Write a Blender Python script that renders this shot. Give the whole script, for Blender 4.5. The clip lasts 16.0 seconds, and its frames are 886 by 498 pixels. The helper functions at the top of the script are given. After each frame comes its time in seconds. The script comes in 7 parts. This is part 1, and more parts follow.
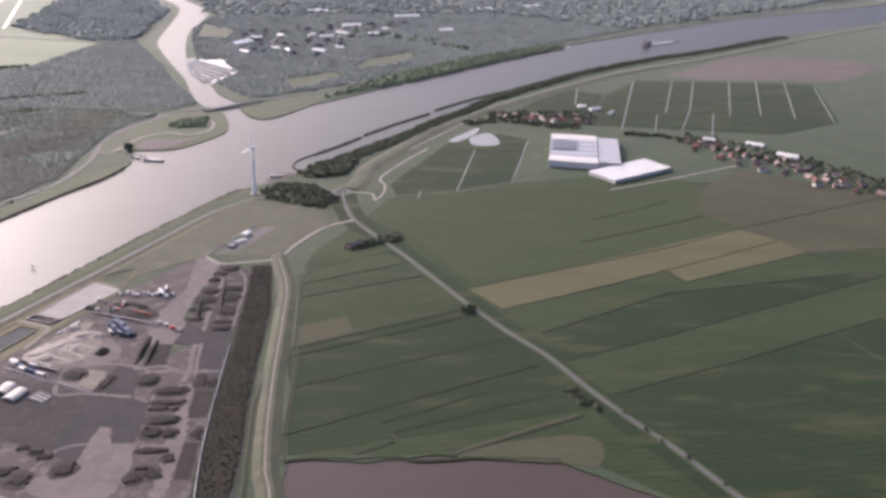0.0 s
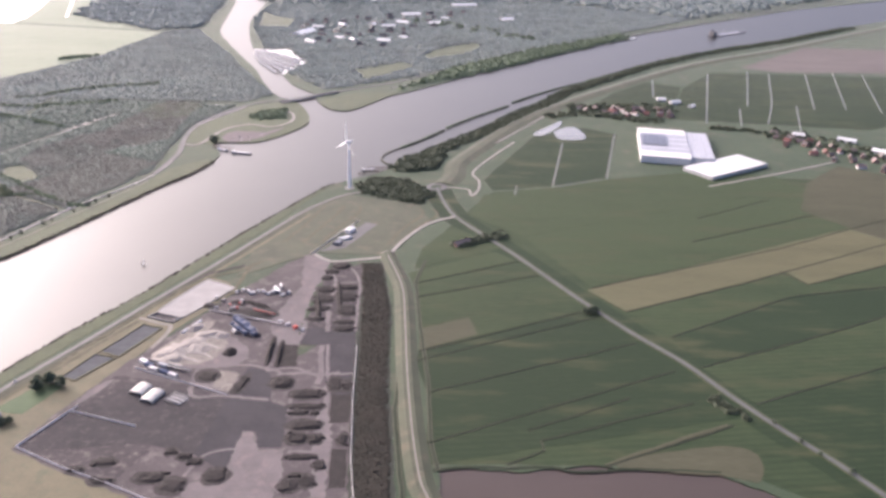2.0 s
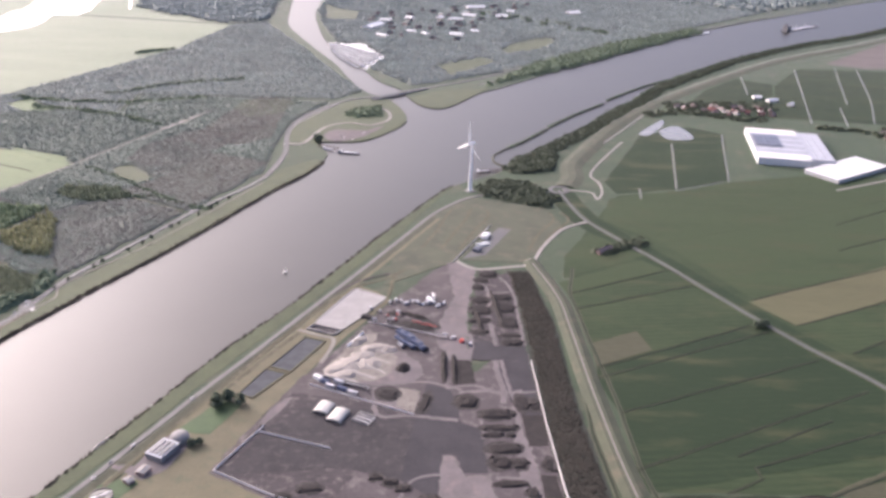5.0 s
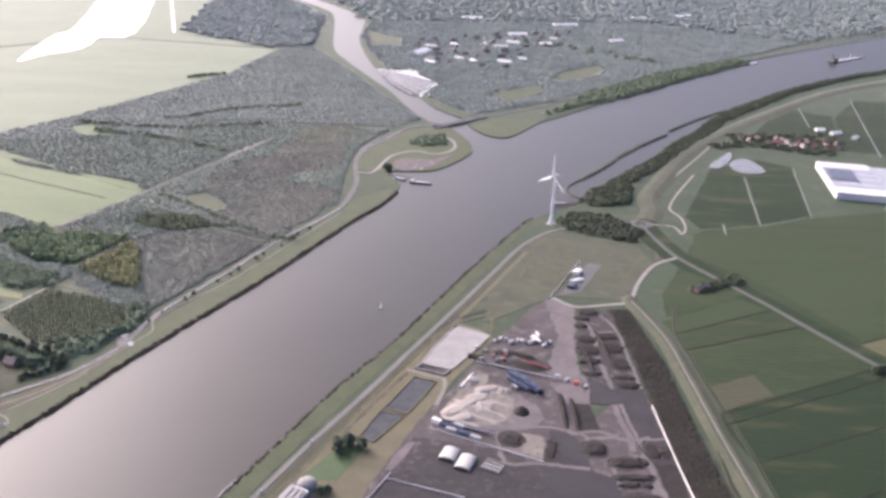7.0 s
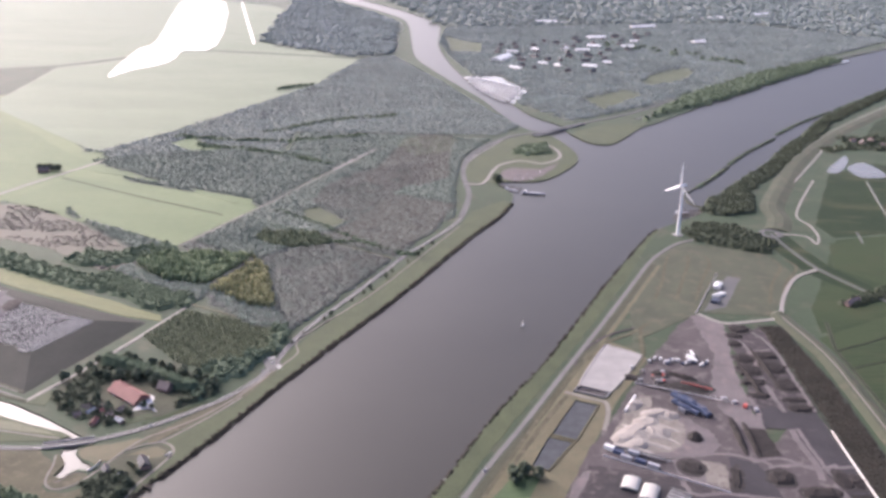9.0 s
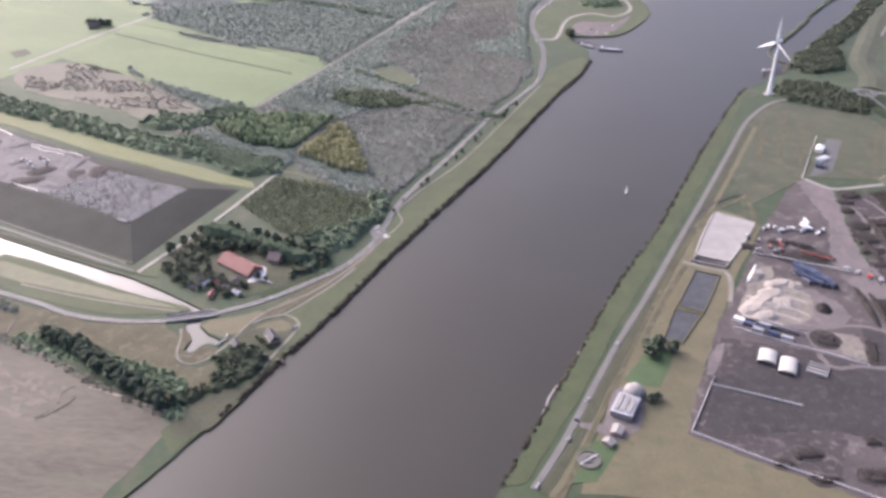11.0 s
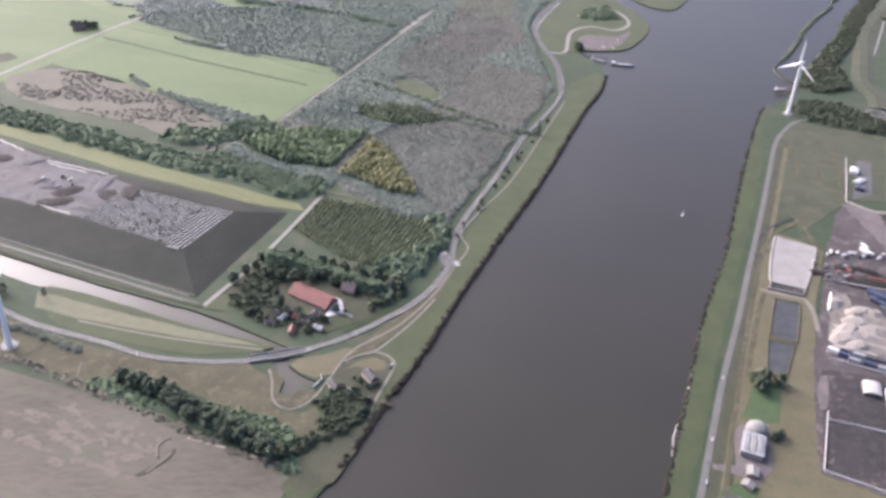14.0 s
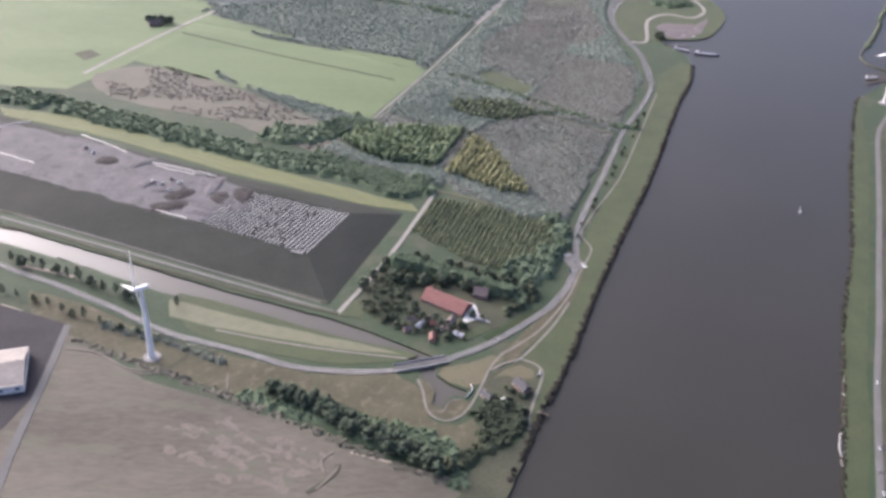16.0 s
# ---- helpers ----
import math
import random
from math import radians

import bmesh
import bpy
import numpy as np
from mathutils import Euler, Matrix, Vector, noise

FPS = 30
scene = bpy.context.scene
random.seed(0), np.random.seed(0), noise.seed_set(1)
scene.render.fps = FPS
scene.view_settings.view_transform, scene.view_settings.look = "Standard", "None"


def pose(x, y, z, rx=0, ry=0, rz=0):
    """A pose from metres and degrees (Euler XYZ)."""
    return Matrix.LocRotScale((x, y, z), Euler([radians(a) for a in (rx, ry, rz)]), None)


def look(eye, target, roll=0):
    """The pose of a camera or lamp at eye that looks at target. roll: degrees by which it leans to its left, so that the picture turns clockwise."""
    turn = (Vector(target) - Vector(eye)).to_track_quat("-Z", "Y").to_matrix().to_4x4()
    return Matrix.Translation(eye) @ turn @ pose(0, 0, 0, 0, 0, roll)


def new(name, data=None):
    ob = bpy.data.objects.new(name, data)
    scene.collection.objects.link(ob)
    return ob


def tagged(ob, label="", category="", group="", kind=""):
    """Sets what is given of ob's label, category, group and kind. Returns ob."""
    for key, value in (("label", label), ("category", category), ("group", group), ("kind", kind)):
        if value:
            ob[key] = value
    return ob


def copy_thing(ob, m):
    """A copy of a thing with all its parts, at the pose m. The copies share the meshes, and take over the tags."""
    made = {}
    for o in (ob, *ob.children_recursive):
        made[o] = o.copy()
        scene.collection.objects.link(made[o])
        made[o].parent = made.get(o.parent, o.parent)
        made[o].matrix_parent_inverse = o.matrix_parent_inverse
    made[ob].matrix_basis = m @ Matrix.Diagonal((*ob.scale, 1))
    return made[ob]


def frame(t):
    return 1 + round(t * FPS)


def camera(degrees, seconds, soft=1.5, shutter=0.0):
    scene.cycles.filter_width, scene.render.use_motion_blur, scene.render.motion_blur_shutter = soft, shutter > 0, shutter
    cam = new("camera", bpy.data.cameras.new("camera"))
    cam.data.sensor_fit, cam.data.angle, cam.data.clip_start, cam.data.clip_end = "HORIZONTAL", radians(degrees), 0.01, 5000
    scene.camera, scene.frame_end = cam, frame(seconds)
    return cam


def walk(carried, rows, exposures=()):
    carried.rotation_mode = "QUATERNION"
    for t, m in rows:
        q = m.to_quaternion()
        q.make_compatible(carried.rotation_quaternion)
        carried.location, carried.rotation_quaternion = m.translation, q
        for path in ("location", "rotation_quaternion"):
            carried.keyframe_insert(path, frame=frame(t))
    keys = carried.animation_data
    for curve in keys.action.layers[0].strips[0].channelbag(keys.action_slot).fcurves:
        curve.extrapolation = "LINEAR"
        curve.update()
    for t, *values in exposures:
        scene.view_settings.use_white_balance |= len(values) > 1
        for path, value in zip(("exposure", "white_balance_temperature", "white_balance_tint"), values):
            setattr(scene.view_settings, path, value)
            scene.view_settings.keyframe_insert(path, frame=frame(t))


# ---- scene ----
cam = camera(52.0, 16.0, soft=3.3)
# seconds, place in metres, turn in degrees
PATH = [
    (0.0, 0.0, 0.0, 314.7, 67.778, -1.728, -1.229),
    (0.5, -18.93, 4.69, 314.77, 67.742, -1.783, -0.834),
    (1.0, -37.86, 9.37, 314.84, 67.546, -1.834, -0.364),
    (1.5, -56.79, 14.04, 314.92, 67.245, -1.745, 0.041),
    (2.0, -75.71, 18.71, 315.0, 66.962, -1.642, 0.364),
    (2.5, -94.64, 23.37, 315.09, 66.622, -1.587, 0.645),
    (3.0, -113.57, 28.03, 315.18, 66.036, -1.348, 1.079),
    (3.5, -132.5, 32.69, 315.28, 64.935, -1.513, 1.648),
    (6.0, -227.11, 55.84, 315.88, 67.4, -1.779, 0.871),
    (6.5, -246.03, 60.45, 316.02, 67.608, -1.628, 1.72),
    (7.0, -264.94, 65.05, 316.17, 67.658, -2.264, 1.719),
    (7.5, -283.86, 69.65, 316.33, 67.221, -2.683, 2.139),
    (8.0, -302.77, 74.23, 316.49, 67.306, -1.939, 2.565),
    (8.5, -321.68, 78.81, 316.66, 67.847, -0.568, 4.077),
    (9.0, -340.58, 83.37, 316.83, 67.782, -0.527, 4.095),
    (9.5, -359.48, 87.93, 317.02, 66.11, -0.463, 5.046),
    (10.0, -378.38, 92.48, 317.21, 61.827, -0.157, 5.29),
    (12.5, -472.82, 115.06, 318.29, 57.446, -2.575, 0.483),
    (13.0, -491.69, 119.54, 318.53, 58.526, -3.556, -0.378),
    (13.5, -510.56, 124.01, 318.79, 59.229, -3.664, -0.572),
    (14.0, -529.43, 128.47, 319.05, 58.392, -3.433, -1.138),
    (14.5, -548.29, 132.92, 319.31, 56.928, -3.525, -2.385),
    (15.0, -567.15, 137.36, 319.59, 56.732, -3.271, -2.017),
    (15.5, -586.0, 141.78, 319.88, 56.896, -2.674, -0.969),
    (16.0, -604.84, 146.19, 320.18, 57.254, -2.682, -0.981),
]
EXPOSURES = [(0.0, 1.42, 5880, 22), (0.5, 1.24, 5880, 22), (1.0, 1.64, 5880, 22), (1.5, 1.86, 5880, 22), (3.5, 1.86, 5860, 22), (9.0, 1.76, 5720, 22), (12.5, 1.99, 5670, 21), (14.0, 1.89, 5630, 19), (16.0, 1.77, 5610, 18)]

walk(cam, [(t, pose(x, y, z, rx, ry, rz)) for t, x, y, z, rx, ry, rz in PATH], exposures=EXPOSURES)

# ---- daylight: a low, veiled sun ahead, beyond the river ----
SUN_ELEVATION, SUN_AZIMUTH = 29.0, -48.0
world = bpy.data.worlds.new("sky")
scene.world = world
world.use_nodes = True
wn = world.node_tree
sky = wn.nodes.new("ShaderNodeTexSky")
sky.sky_type, sky.sun_disc = "NISHITA", False
sky.sun_elevation, sky.sun_rotation = radians(SUN_ELEVATION), radians(SUN_AZIMUTH)
sky.air_density, sky.dust_density, sky.ozone_density = 0.6, 8.0, 0.0
wn.nodes["Background"].inputs["Strength"].default_value = 0.15
wn.links.new(sky.outputs[0], wn.nodes["Background"].inputs["Color"])
sun_data = bpy.data.lights.new("sun", "SUN")
sun_data.energy, sun_data.angle, sun_data.color = 0.5, radians(50.0), (1.0, 0.93, 0.85)
sun = new("sun", sun_data)
to_sun = Vector((math.sin(radians(SUN_AZIMUTH)) * math.cos(radians(SUN_ELEVATION)),
                 math.cos(radians(SUN_AZIMUTH)) * math.cos(radians(SUN_ELEVATION)), math.sin(radians(SUN_ELEVATION))))
sun.matrix_world = look(to_sun * 900, (0, 0, 0))


# ---- materials ----
def surface(name, dark, light, big=40.0, small=2.5, rough=0.85, spec=0.3, bump=0.3, haze_sheen=0.0, turn=0.0, stretch=1.0,
            third=None, island=0.0, each=0.0, metal=0.0, lines=0.0, line_gap=6.0):
    """Two colours mixed by patches and grain at real-world size; island and each vary clumps and objects."""
    m = bpy.data.materials.new(name)
    m.use_nodes = True
    n, link = m.node_tree.nodes, m.node_tree.links
    b = n["Principled BSDF"]
    geo = n.new("ShaderNodeNewGeometry")
    mp = n.new("ShaderNodeMapping")
    mp.inputs["Rotation"].default_value = (0, 0, radians(turn))
    mp.inputs["Scale"].default_value = (1.0 / stretch, 1, 1)
    link.new(geo.outputs["Position"], mp.inputs["Vector"])

    def noise_at(size, detail):
        t = n.new("ShaderNodeTexNoise")
        t.inputs["Scale"].default_value, t.inputs["Detail"].default_value = 1.0 / size, detail
        t.inputs["Roughness"].default_value = 0.62
        link.new(mp.outputs[0], t.inputs["Vector"])
        return t.outputs["Fac"]

    def maths(op, a, c):
        t = n.new("ShaderNodeMath")
        t.operation = op
        for i, v in ((0, a), (1, c)):
            if isinstance(v, (int, float)):
                t.inputs[i].default_value = v
            else:
                link.new(v, t.inputs[i])
        return t.outputs[0]

    def mixed(f, a, c):
        t = n.new("ShaderNodeMix")
        t.data_type = "RGBA"
        for s, v in ((t.inputs["Factor"], f), (t.inputs["A"], a), (t.inputs["B"], c)):
            if isinstance(v, tuple):
                s.default_value = (*v, 1)
            else:
                link.new(v, s)
        return t.outputs["Result"]

    patches, grain = noise_at(big, 5), noise_at(small, 4)
    f = maths("ADD", maths("MULTIPLY", patches, 0.6), maths("MULTIPLY", grain, 0.4))
    if lines:
        w = n.new("ShaderNodeTexWave")
        w.bands_direction = "Y"
        w.inputs["Scale"].default_value, w.inputs["Distortion"].default_value = 6.283 / 20 / line_gap * 1.0, 1.5
        w.inputs["Detail"].default_value = 2
        link.new(mp.outputs[0], w.inputs["Vector"])
        f = maths("ADD", f, maths("MULTIPLY", maths("SUBTRACT", w.outputs["Fac"], 0.5), lines))
    ramp = n.new("ShaderNodeMapRange")
    ramp.inputs["From Min"].default_value, ramp.inputs["From Max"].default_value = 0.33, 0.67
    if island:
        f = maths("ADD", f, maths("MULTIPLY", maths("SUBTRACT", geo.outputs["Random Per Island"], 0.5), island))
    if each:
        info = n.new("ShaderNodeObjectInfo")
        f = maths("ADD", f, maths("MULTIPLY", maths("SUBTRACT", info.outputs["Random"], 0.5), each))
    link.new(f, ramp.inputs["Value"])
    c = mixed(ramp.outputs[0], dark, light)
    if third:
        spot = n.new("ShaderNodeMapRange")
        spot.inputs["From Min"].default_value, spot.inputs["From Max"].default_value = 0.52, 0.68
        link.new(noise_at(big * 0.37, 6), spot.inputs["Value"])
        c = mixed(spot.outputs[0], c, third)
    link.new(c, b.inputs["Base Color"])
    b.inputs["Roughness"].default_value, b.inputs["Metallic"].default_value = rough, metal
    b.inputs["Specular IOR Level"].default_value = spec
    # Bluish sheen at grazing angles stands in for haze over distant ground.
    b.inputs["Sheen Weight"].default_value, b.inputs["Sheen Roughness"].default_value = min(1.0, haze_sheen + 0.4) if haze_sheen else 0.0, 0.15
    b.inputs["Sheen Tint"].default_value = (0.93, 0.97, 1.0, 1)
    if bump:
        bp = n.new("ShaderNodeBump")
        bp.inputs["Strength"].default_value, bp.inputs["Distance"].default_value = bump, small * 0.3
        link.new(grain, bp.inputs["Height"])
        link.new(bp.outputs[0], b.inputs["Normal"])
    return m


def water(name, colour, rough=0.06, ripple=0.05, size=2.0, gloss=0.5):
    m = bpy.data.materials.new(name)
    m.use_nodes = True
    n, link = m.node_tree.nodes, m.node_tree.links
    b = n["Principled BSDF"]
    b.inputs["Roughness"].default_value, b.inputs["IOR"].default_value = rough, 1.33
    b.inputs["Specular IOR Level"].default_value = gloss
    geo = n.new("ShaderNodeNewGeometry")
    t = n.new("ShaderNodeTexNoise")
    t.inputs["Scale"].default_value, t.inputs["Detail"].default_value = 1 / size, 3
    t2 = n.new("ShaderNodeTexNoise")
    t2.inputs["Scale"].default_value, t2.inputs["Detail"].default_value = 1 / 90, 4
    for k in (t, t2):
        link.new(geo.outputs["Position"], k.inputs["Vector"])
    mix = n.new("ShaderNodeMix")
    mix.data_type = "RGBA"
    mix.inputs["A"].default_value = (*[v * 0.8 for v in colour], 1)
    mix.inputs["B"].default_value = (*[v * 1.2 for v in colour], 1)
    link.new(t2.outputs["Fac"], mix.inputs["Factor"])
    link.new(mix.outputs["Result"], b.inputs["Base Color"])
    bp = n.new("ShaderNodeBump")
    bp.inputs["Strength"].default_value, bp.inputs["Distance"].default_value = ripple, size * 0.2
    link.new(t.outputs["Fac"], bp.inputs["Height"])
    link.new(bp.outputs[0], b.inputs["Normal"])
    return m


M_GROUND = surface("meadow_ground", (0.0156, 0.0286, 0.0125), (0.0292, 0.0439, 0.0203), 60, 3, haze_sheen=0.02, third=(0.0422, 0.0446, 0.0257))
M_FIELD = surface("pasture_grass", (0.0125, 0.0215, 0.0098), (0.0265, 0.038, 0.017), 55, 2.5, haze_sheen=0.01, turn=-29, stretch=4, each=0.5, lines=0.12, line_gap=5.0, third=(0.0324, 0.0377, 0.018), spec=0.12)
# Far meadow grass, lightened and cooled in colour for the haze.
M_FIELD_PALE = surface("haze_pale_field_grass", (0.08, 0.104, 0.062), (0.118, 0.14, 0.09), 80, 3, haze_sheen=0.02, turn=20, stretch=3, each=0.3)
M_FIELD_MID = surface("meadow_grass", (0.05, 0.076, 0.0302), (0.082, 0.108, 0.047), 70, 3, haze_sheen=0.02, turn=20, stretch=3, each=0.3)
M_OLIVE = surface("olive_brown_grass", (0.041, 0.041, 0.0252), (0.0738, 0.0681, 0.0437), 18, 1.6, third=(0.0902, 0.0771, 0.0554), haze_sheen=0.0, spec=0.12)
M_DIRTPATH = surface("trodden_dirt_path", (0.0952, 0.0877, 0.0741), (0.147, 0.135, 0.117), 9, 0.8, bump=0.2)
M_LEAF_TREE = surface("grey_green_tree_leaves", (0.0384, 0.0544, 0.0336), (0.0928, 0.119, 0.0752), 9, 0.8, haze_sheen=0.0, island=0.6, bump=0.1, spec=0.12)
M_BRUSH_OLIVE = surface("olive_young_wood", (0.0938, 0.103, 0.0651), (0.172, 0.179, 0.119), 30, 3.0, haze_sheen=0.2, island=0.27, bump=0.0)
M_CONCROAD = surface("worn_pale_asphalt", (0.0707, 0.0686, 0.0635), (0.102, 0.0992, 0.0927), 14, 0.8, rough=0.8, bump=0.1)
M_LEAF_CROWN = surface("grey_green_tree_crowns", (0.036, 0.047, 0.03), (0.084, 0.1, 0.066), 9, 0.8, haze_sheen=0.0, island=0.6, bump=0.1, spec=0.12)
M_TURBINE = surface("white_turbine_paint", (0.6, 0.6, 0.59), (0.68, 0.68, 0.67), 6, 0.6, rough=0.4, bump=0.02)
M_CROWN_OLIVE = surface("olive_tree_crowns", (0.044, 0.05, 0.03), (0.094, 0.1, 0.06), 9, 0.8, haze_sheen=0.0, island=0.6, bump=0.1, spec=0.12)
M_STUBBLE = surface("stubble", (0.0496, 0.0501, 0.0271), (0.0734, 0.072, 0.0397), 30, 2, haze_sheen=0.0, turn=-30, stretch=5, spec=0.12)
M_PLOUGHED = surface("ploughed_soil", (0.052, 0.046, 0.042), (0.088, 0.074, 0.067), 30, 2, turn=-30, stretch=5)
M_BANK = surface("bank_grass", (0.0234, 0.033, 0.0136), (0.0426, 0.0524, 0.0212), 25, 1.5, haze_sheen=0.06, bump=0.5)
M_DIKE = surface("dike_grass", (0.0261, 0.0323, 0.0179), (0.0477, 0.0527, 0.0298), 30, 1.5, haze_sheen=0.1, third=(0.0576, 0.051, 0.0323))
M_MOWN = surface("mown_striped_grass", (0.0557, 0.0655, 0.0267), (0.108, 0.114, 0.0474), 18, 1.5, haze_sheen=0.03, turn=25, stretch=12, lines=0.6, line_gap=1.2)
M_DRYGRASS = surface("dry_grass", (0.0569, 0.0516, 0.0286), (0.0884, 0.0797, 0.0453), 22, 1.5, haze_sheen=0.05, third=(0.0554, 0.0577, 0.0317))
M_MARSH = surface("marsh_grass", (0.04, 0.036, 0.026), (0.09, 0.08, 0.062), 34, 2.5, haze_sheen=0.05, third=(0.066, 0.066, 0.046), stretch=3, turn=25)
M_SCRUB = surface("scrub_floor", (0.03, 0.034, 0.022), (0.055, 0.056, 0.036), 25, 2, haze_sheen=0.0, bump=0.7, spec=0.15)
M_HEATH = surface("heath", (0.058, 0.057, 0.04), (0.09, 0.084, 0.062), 25, 2, haze_sheen=0.02)
M_ASPHALT = surface("road_asphalt", (0.051, 0.051, 0.0499), (0.0765, 0.0756, 0.074), 20, 0.6, rough=0.8, bump=0.1)
M_PATH = surface("pale_gravel_path", (0.132, 0.124, 0.111), (0.185, 0.174, 0.155), 12, 0.8, bump=0.2)
M_YARD = surface("yard_gravel", (0.0392, 0.0345, 0.0347), (0.0729, 0.0633, 0.0626), 26, 1.5, bump=0.3, third=(0.0981, 0.0861, 0.0824), spec=0.1)
M_DARKPAVE = surface("dark_yard_paving", (0.0261, 0.0243, 0.0261), (0.0419, 0.0391, 0.0412), 22, 1.2, bump=0.15, rough=0.9, spec=0.1)
M_YARDBROWN = surface("brown_yard_paving", (0.0252, 0.0232, 0.024), (0.0414, 0.0376, 0.0384), 16, 1.2, rough=0.9, spec=0.1, bump=0.2, third=(0.0518, 0.0464, 0.0456))
M_LITEYARD = surface("pale_yard_gravel", (0.0739, 0.0654, 0.065), (0.116, 0.103, 0.101), 18, 1.2, bump=0.3, third=(0.12, 0.101, 0.0959), spec=0.1)
M_CONCRETE = surface("concrete", (0.144, 0.138, 0.131), (0.211, 0.203, 0.192), 9, 0.8, bump=0.15)
M_PALECONC = surface("pale_concrete", (0.384, 0.368, 0.352), (0.496, 0.48, 0.464), 9, 0.8, bump=0.15)
M_SAND = surface("sand_heap", (0.15, 0.135, 0.118), (0.24, 0.217, 0.19), 8, 1.0, bump=0.5)
M_SANDFLOOR = surface("sandy_yard_floor", (0.1, 0.09, 0.078), (0.165, 0.15, 0.13), 10, 1.0, spec=0.1, bump=0.4, third=(0.08, 0.071, 0.063))
M_SOIL = surface("dark_soil_heap", (0.0147, 0.0133, 0.0126), (0.0322, 0.028, 0.0259), 6, 1.0, bump=0.6, spec=0.1)
M_LINER = surface("black_landfill_cover", (0.019, 0.0211, 0.0181), (0.032, 0.034, 0.0293), 40, 2.0, rough=0.75, bump=0.3, haze_sheen=0.0, spec=0.06)
M_ASH = surface("grey_landfill_waste", (0.0397, 0.0378, 0.0403), (0.0896, 0.0848, 0.0877), 24, 2.0, bump=0.4, third=(0.0352, 0.0333, 0.0357))
M_WHITE = surface("white_painted_metal", (0.42, 0.42, 0.4), (0.54, 0.54, 0.52), 6, 0.6, rough=0.45, bump=0.03)
M_TENT = surface("white_tent_cloth", (0.26, 0.25, 0.225), (0.34, 0.325, 0.295), 5, 0.8, rough=0.6, bump=0.1)
M_ROOFGREY = surface("grey_roof_sheet", (0.2, 0.205, 0.22), (0.28, 0.285, 0.3), 8, 0.8, rough=0.5, bump=0.1)
M_PANELS = surface("dark_roof_panels", (0.04, 0.045, 0.06), (0.07, 0.075, 0.095), 8, 0.8, rough=0.3, bump=0.05)
M_STEEL = surface("grey_steel", (0.2, 0.2, 0.21), (0.34, 0.34, 0.35), 4, 0.4, rough=0.5, metal=0.4, bump=0.05)
M_BLUE = surface("blue_machine_paint", (0.04, 0.05, 0.085), (0.065, 0.08, 0.125), 3, 0.4, rough=0.8, bump=0.05, spec=0.15)
M_HULL = surface("dark_ship_paint", (0.045, 0.046, 0.052), (0.085, 0.085, 0.092), 9, 1.0, rough=0.6, bump=0.05)
M_RED = surface("red_machine_paint", (0.3, 0.05, 0.04), (0.42, 0.08, 0.06), 3, 0.4, rough=0.5, bump=0.05)
M_TILE = surface("red_roof_tile", (0.098, 0.04, 0.034), (0.15, 0.064, 0.054), 5, 0.7, rough=0.7, bump=0.3, each=0.4)
M_DARKTILE = surface("dark_roof_tile", (0.085, 0.07, 0.066), (0.15, 0.112, 0.104), 5, 0.7, rough=0.7, bump=0.3, each=0.6)
M_SLATE = surface("dark_slate_roof", (0.0216, 0.0222, 0.0258), (0.042, 0.042, 0.0456), 5, 0.7, rough=0.7, bump=0.3, each=0.4)
M_BRICK = surface("brick_wall", (0.18, 0.12, 0.1), (0.27, 0.185, 0.15), 3, 0.5, bump=0.2, each=0.5)
M_PLASTER = surface("pale_wall", (0.5, 0.47, 0.43), (0.65, 0.62, 0.58), 3, 0.5, bump=0.1)
M_BARK = surface("bark", (0.06, 0.048, 0.038), (0.12, 0.1, 0.08), 2, 0.3, bump=0.6)
M_LEAF = surface("dark_green_leaves", (0.0416, 0.0578, 0.0336), (0.088, 0.114, 0.0688), 18, 0.8, haze_sheen=0.0, island=0.25, bump=0.2, spec=0.12)
M_LEAF_PALE = surface("grey_green_leaves", (0.1, 0.125, 0.066), (0.2, 0.235, 0.13), 18, 0.8, haze_sheen=0.0, island=0.6, bump=0.2, spec=0.12)
M_LEAF_YELLOW = surface("yellow_leaves", (0.148, 0.144, 0.0704), (0.266, 0.257, 0.132), 12, 0.8, haze_sheen=0.0, island=0.6, bump=0.2, spec=0.12)
M_LEAF_OLIVE = surface("olive_leaves", (0.066, 0.08, 0.046), (0.135, 0.15, 0.088), 12, 0.8, haze_sheen=0.0, island=0.6, bump=0.2, spec=0.12)
# These wood colours take some blue-grey haze into base colour and sheen.
M_BRUSH = surface("bare_grey_brown_wood", (0.0588, 0.0563, 0.0462), (0.114, 0.105, 0.0897), 55, 4.0, haze_sheen=0.2, island=0.16, bump=0.0,
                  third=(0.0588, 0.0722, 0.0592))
M_BRUSH_GREEN = surface("grey_green_young_wood", (0.044, 0.066, 0.0506), (0.1, 0.13, 0.0968), 70, 3.0, haze_sheen=0.2, island=0.16, bump=0.0)
M_BRUSH_RED = surface("reddish_brown_wood", (0.0797, 0.0724, 0.057), (0.15, 0.132, 0.109), 30, 0.8, haze_sheen=0.2, island=0.16, bump=0.0)
# Far bare wood with distance haze put into its paler, bluer colour.
M_BRUSH_HAZE = surface("haze_pale_bare_wood", (0.077, 0.1, 0.092), (0.159, 0.183, 0.173), 90, 5.0, haze_sheen=0.05, island=0.18, bump=0.0, third=(0.0621, 0.0826, 0.0754))
M_DARKSCRUB = surface("dark_ditch_scrub", (0.0194, 0.0185, 0.0147), (0.0337, 0.0299, 0.0239), 22, 0.8, spec=0.08, haze_sheen=0.0, island=0.3, bump=0.15)
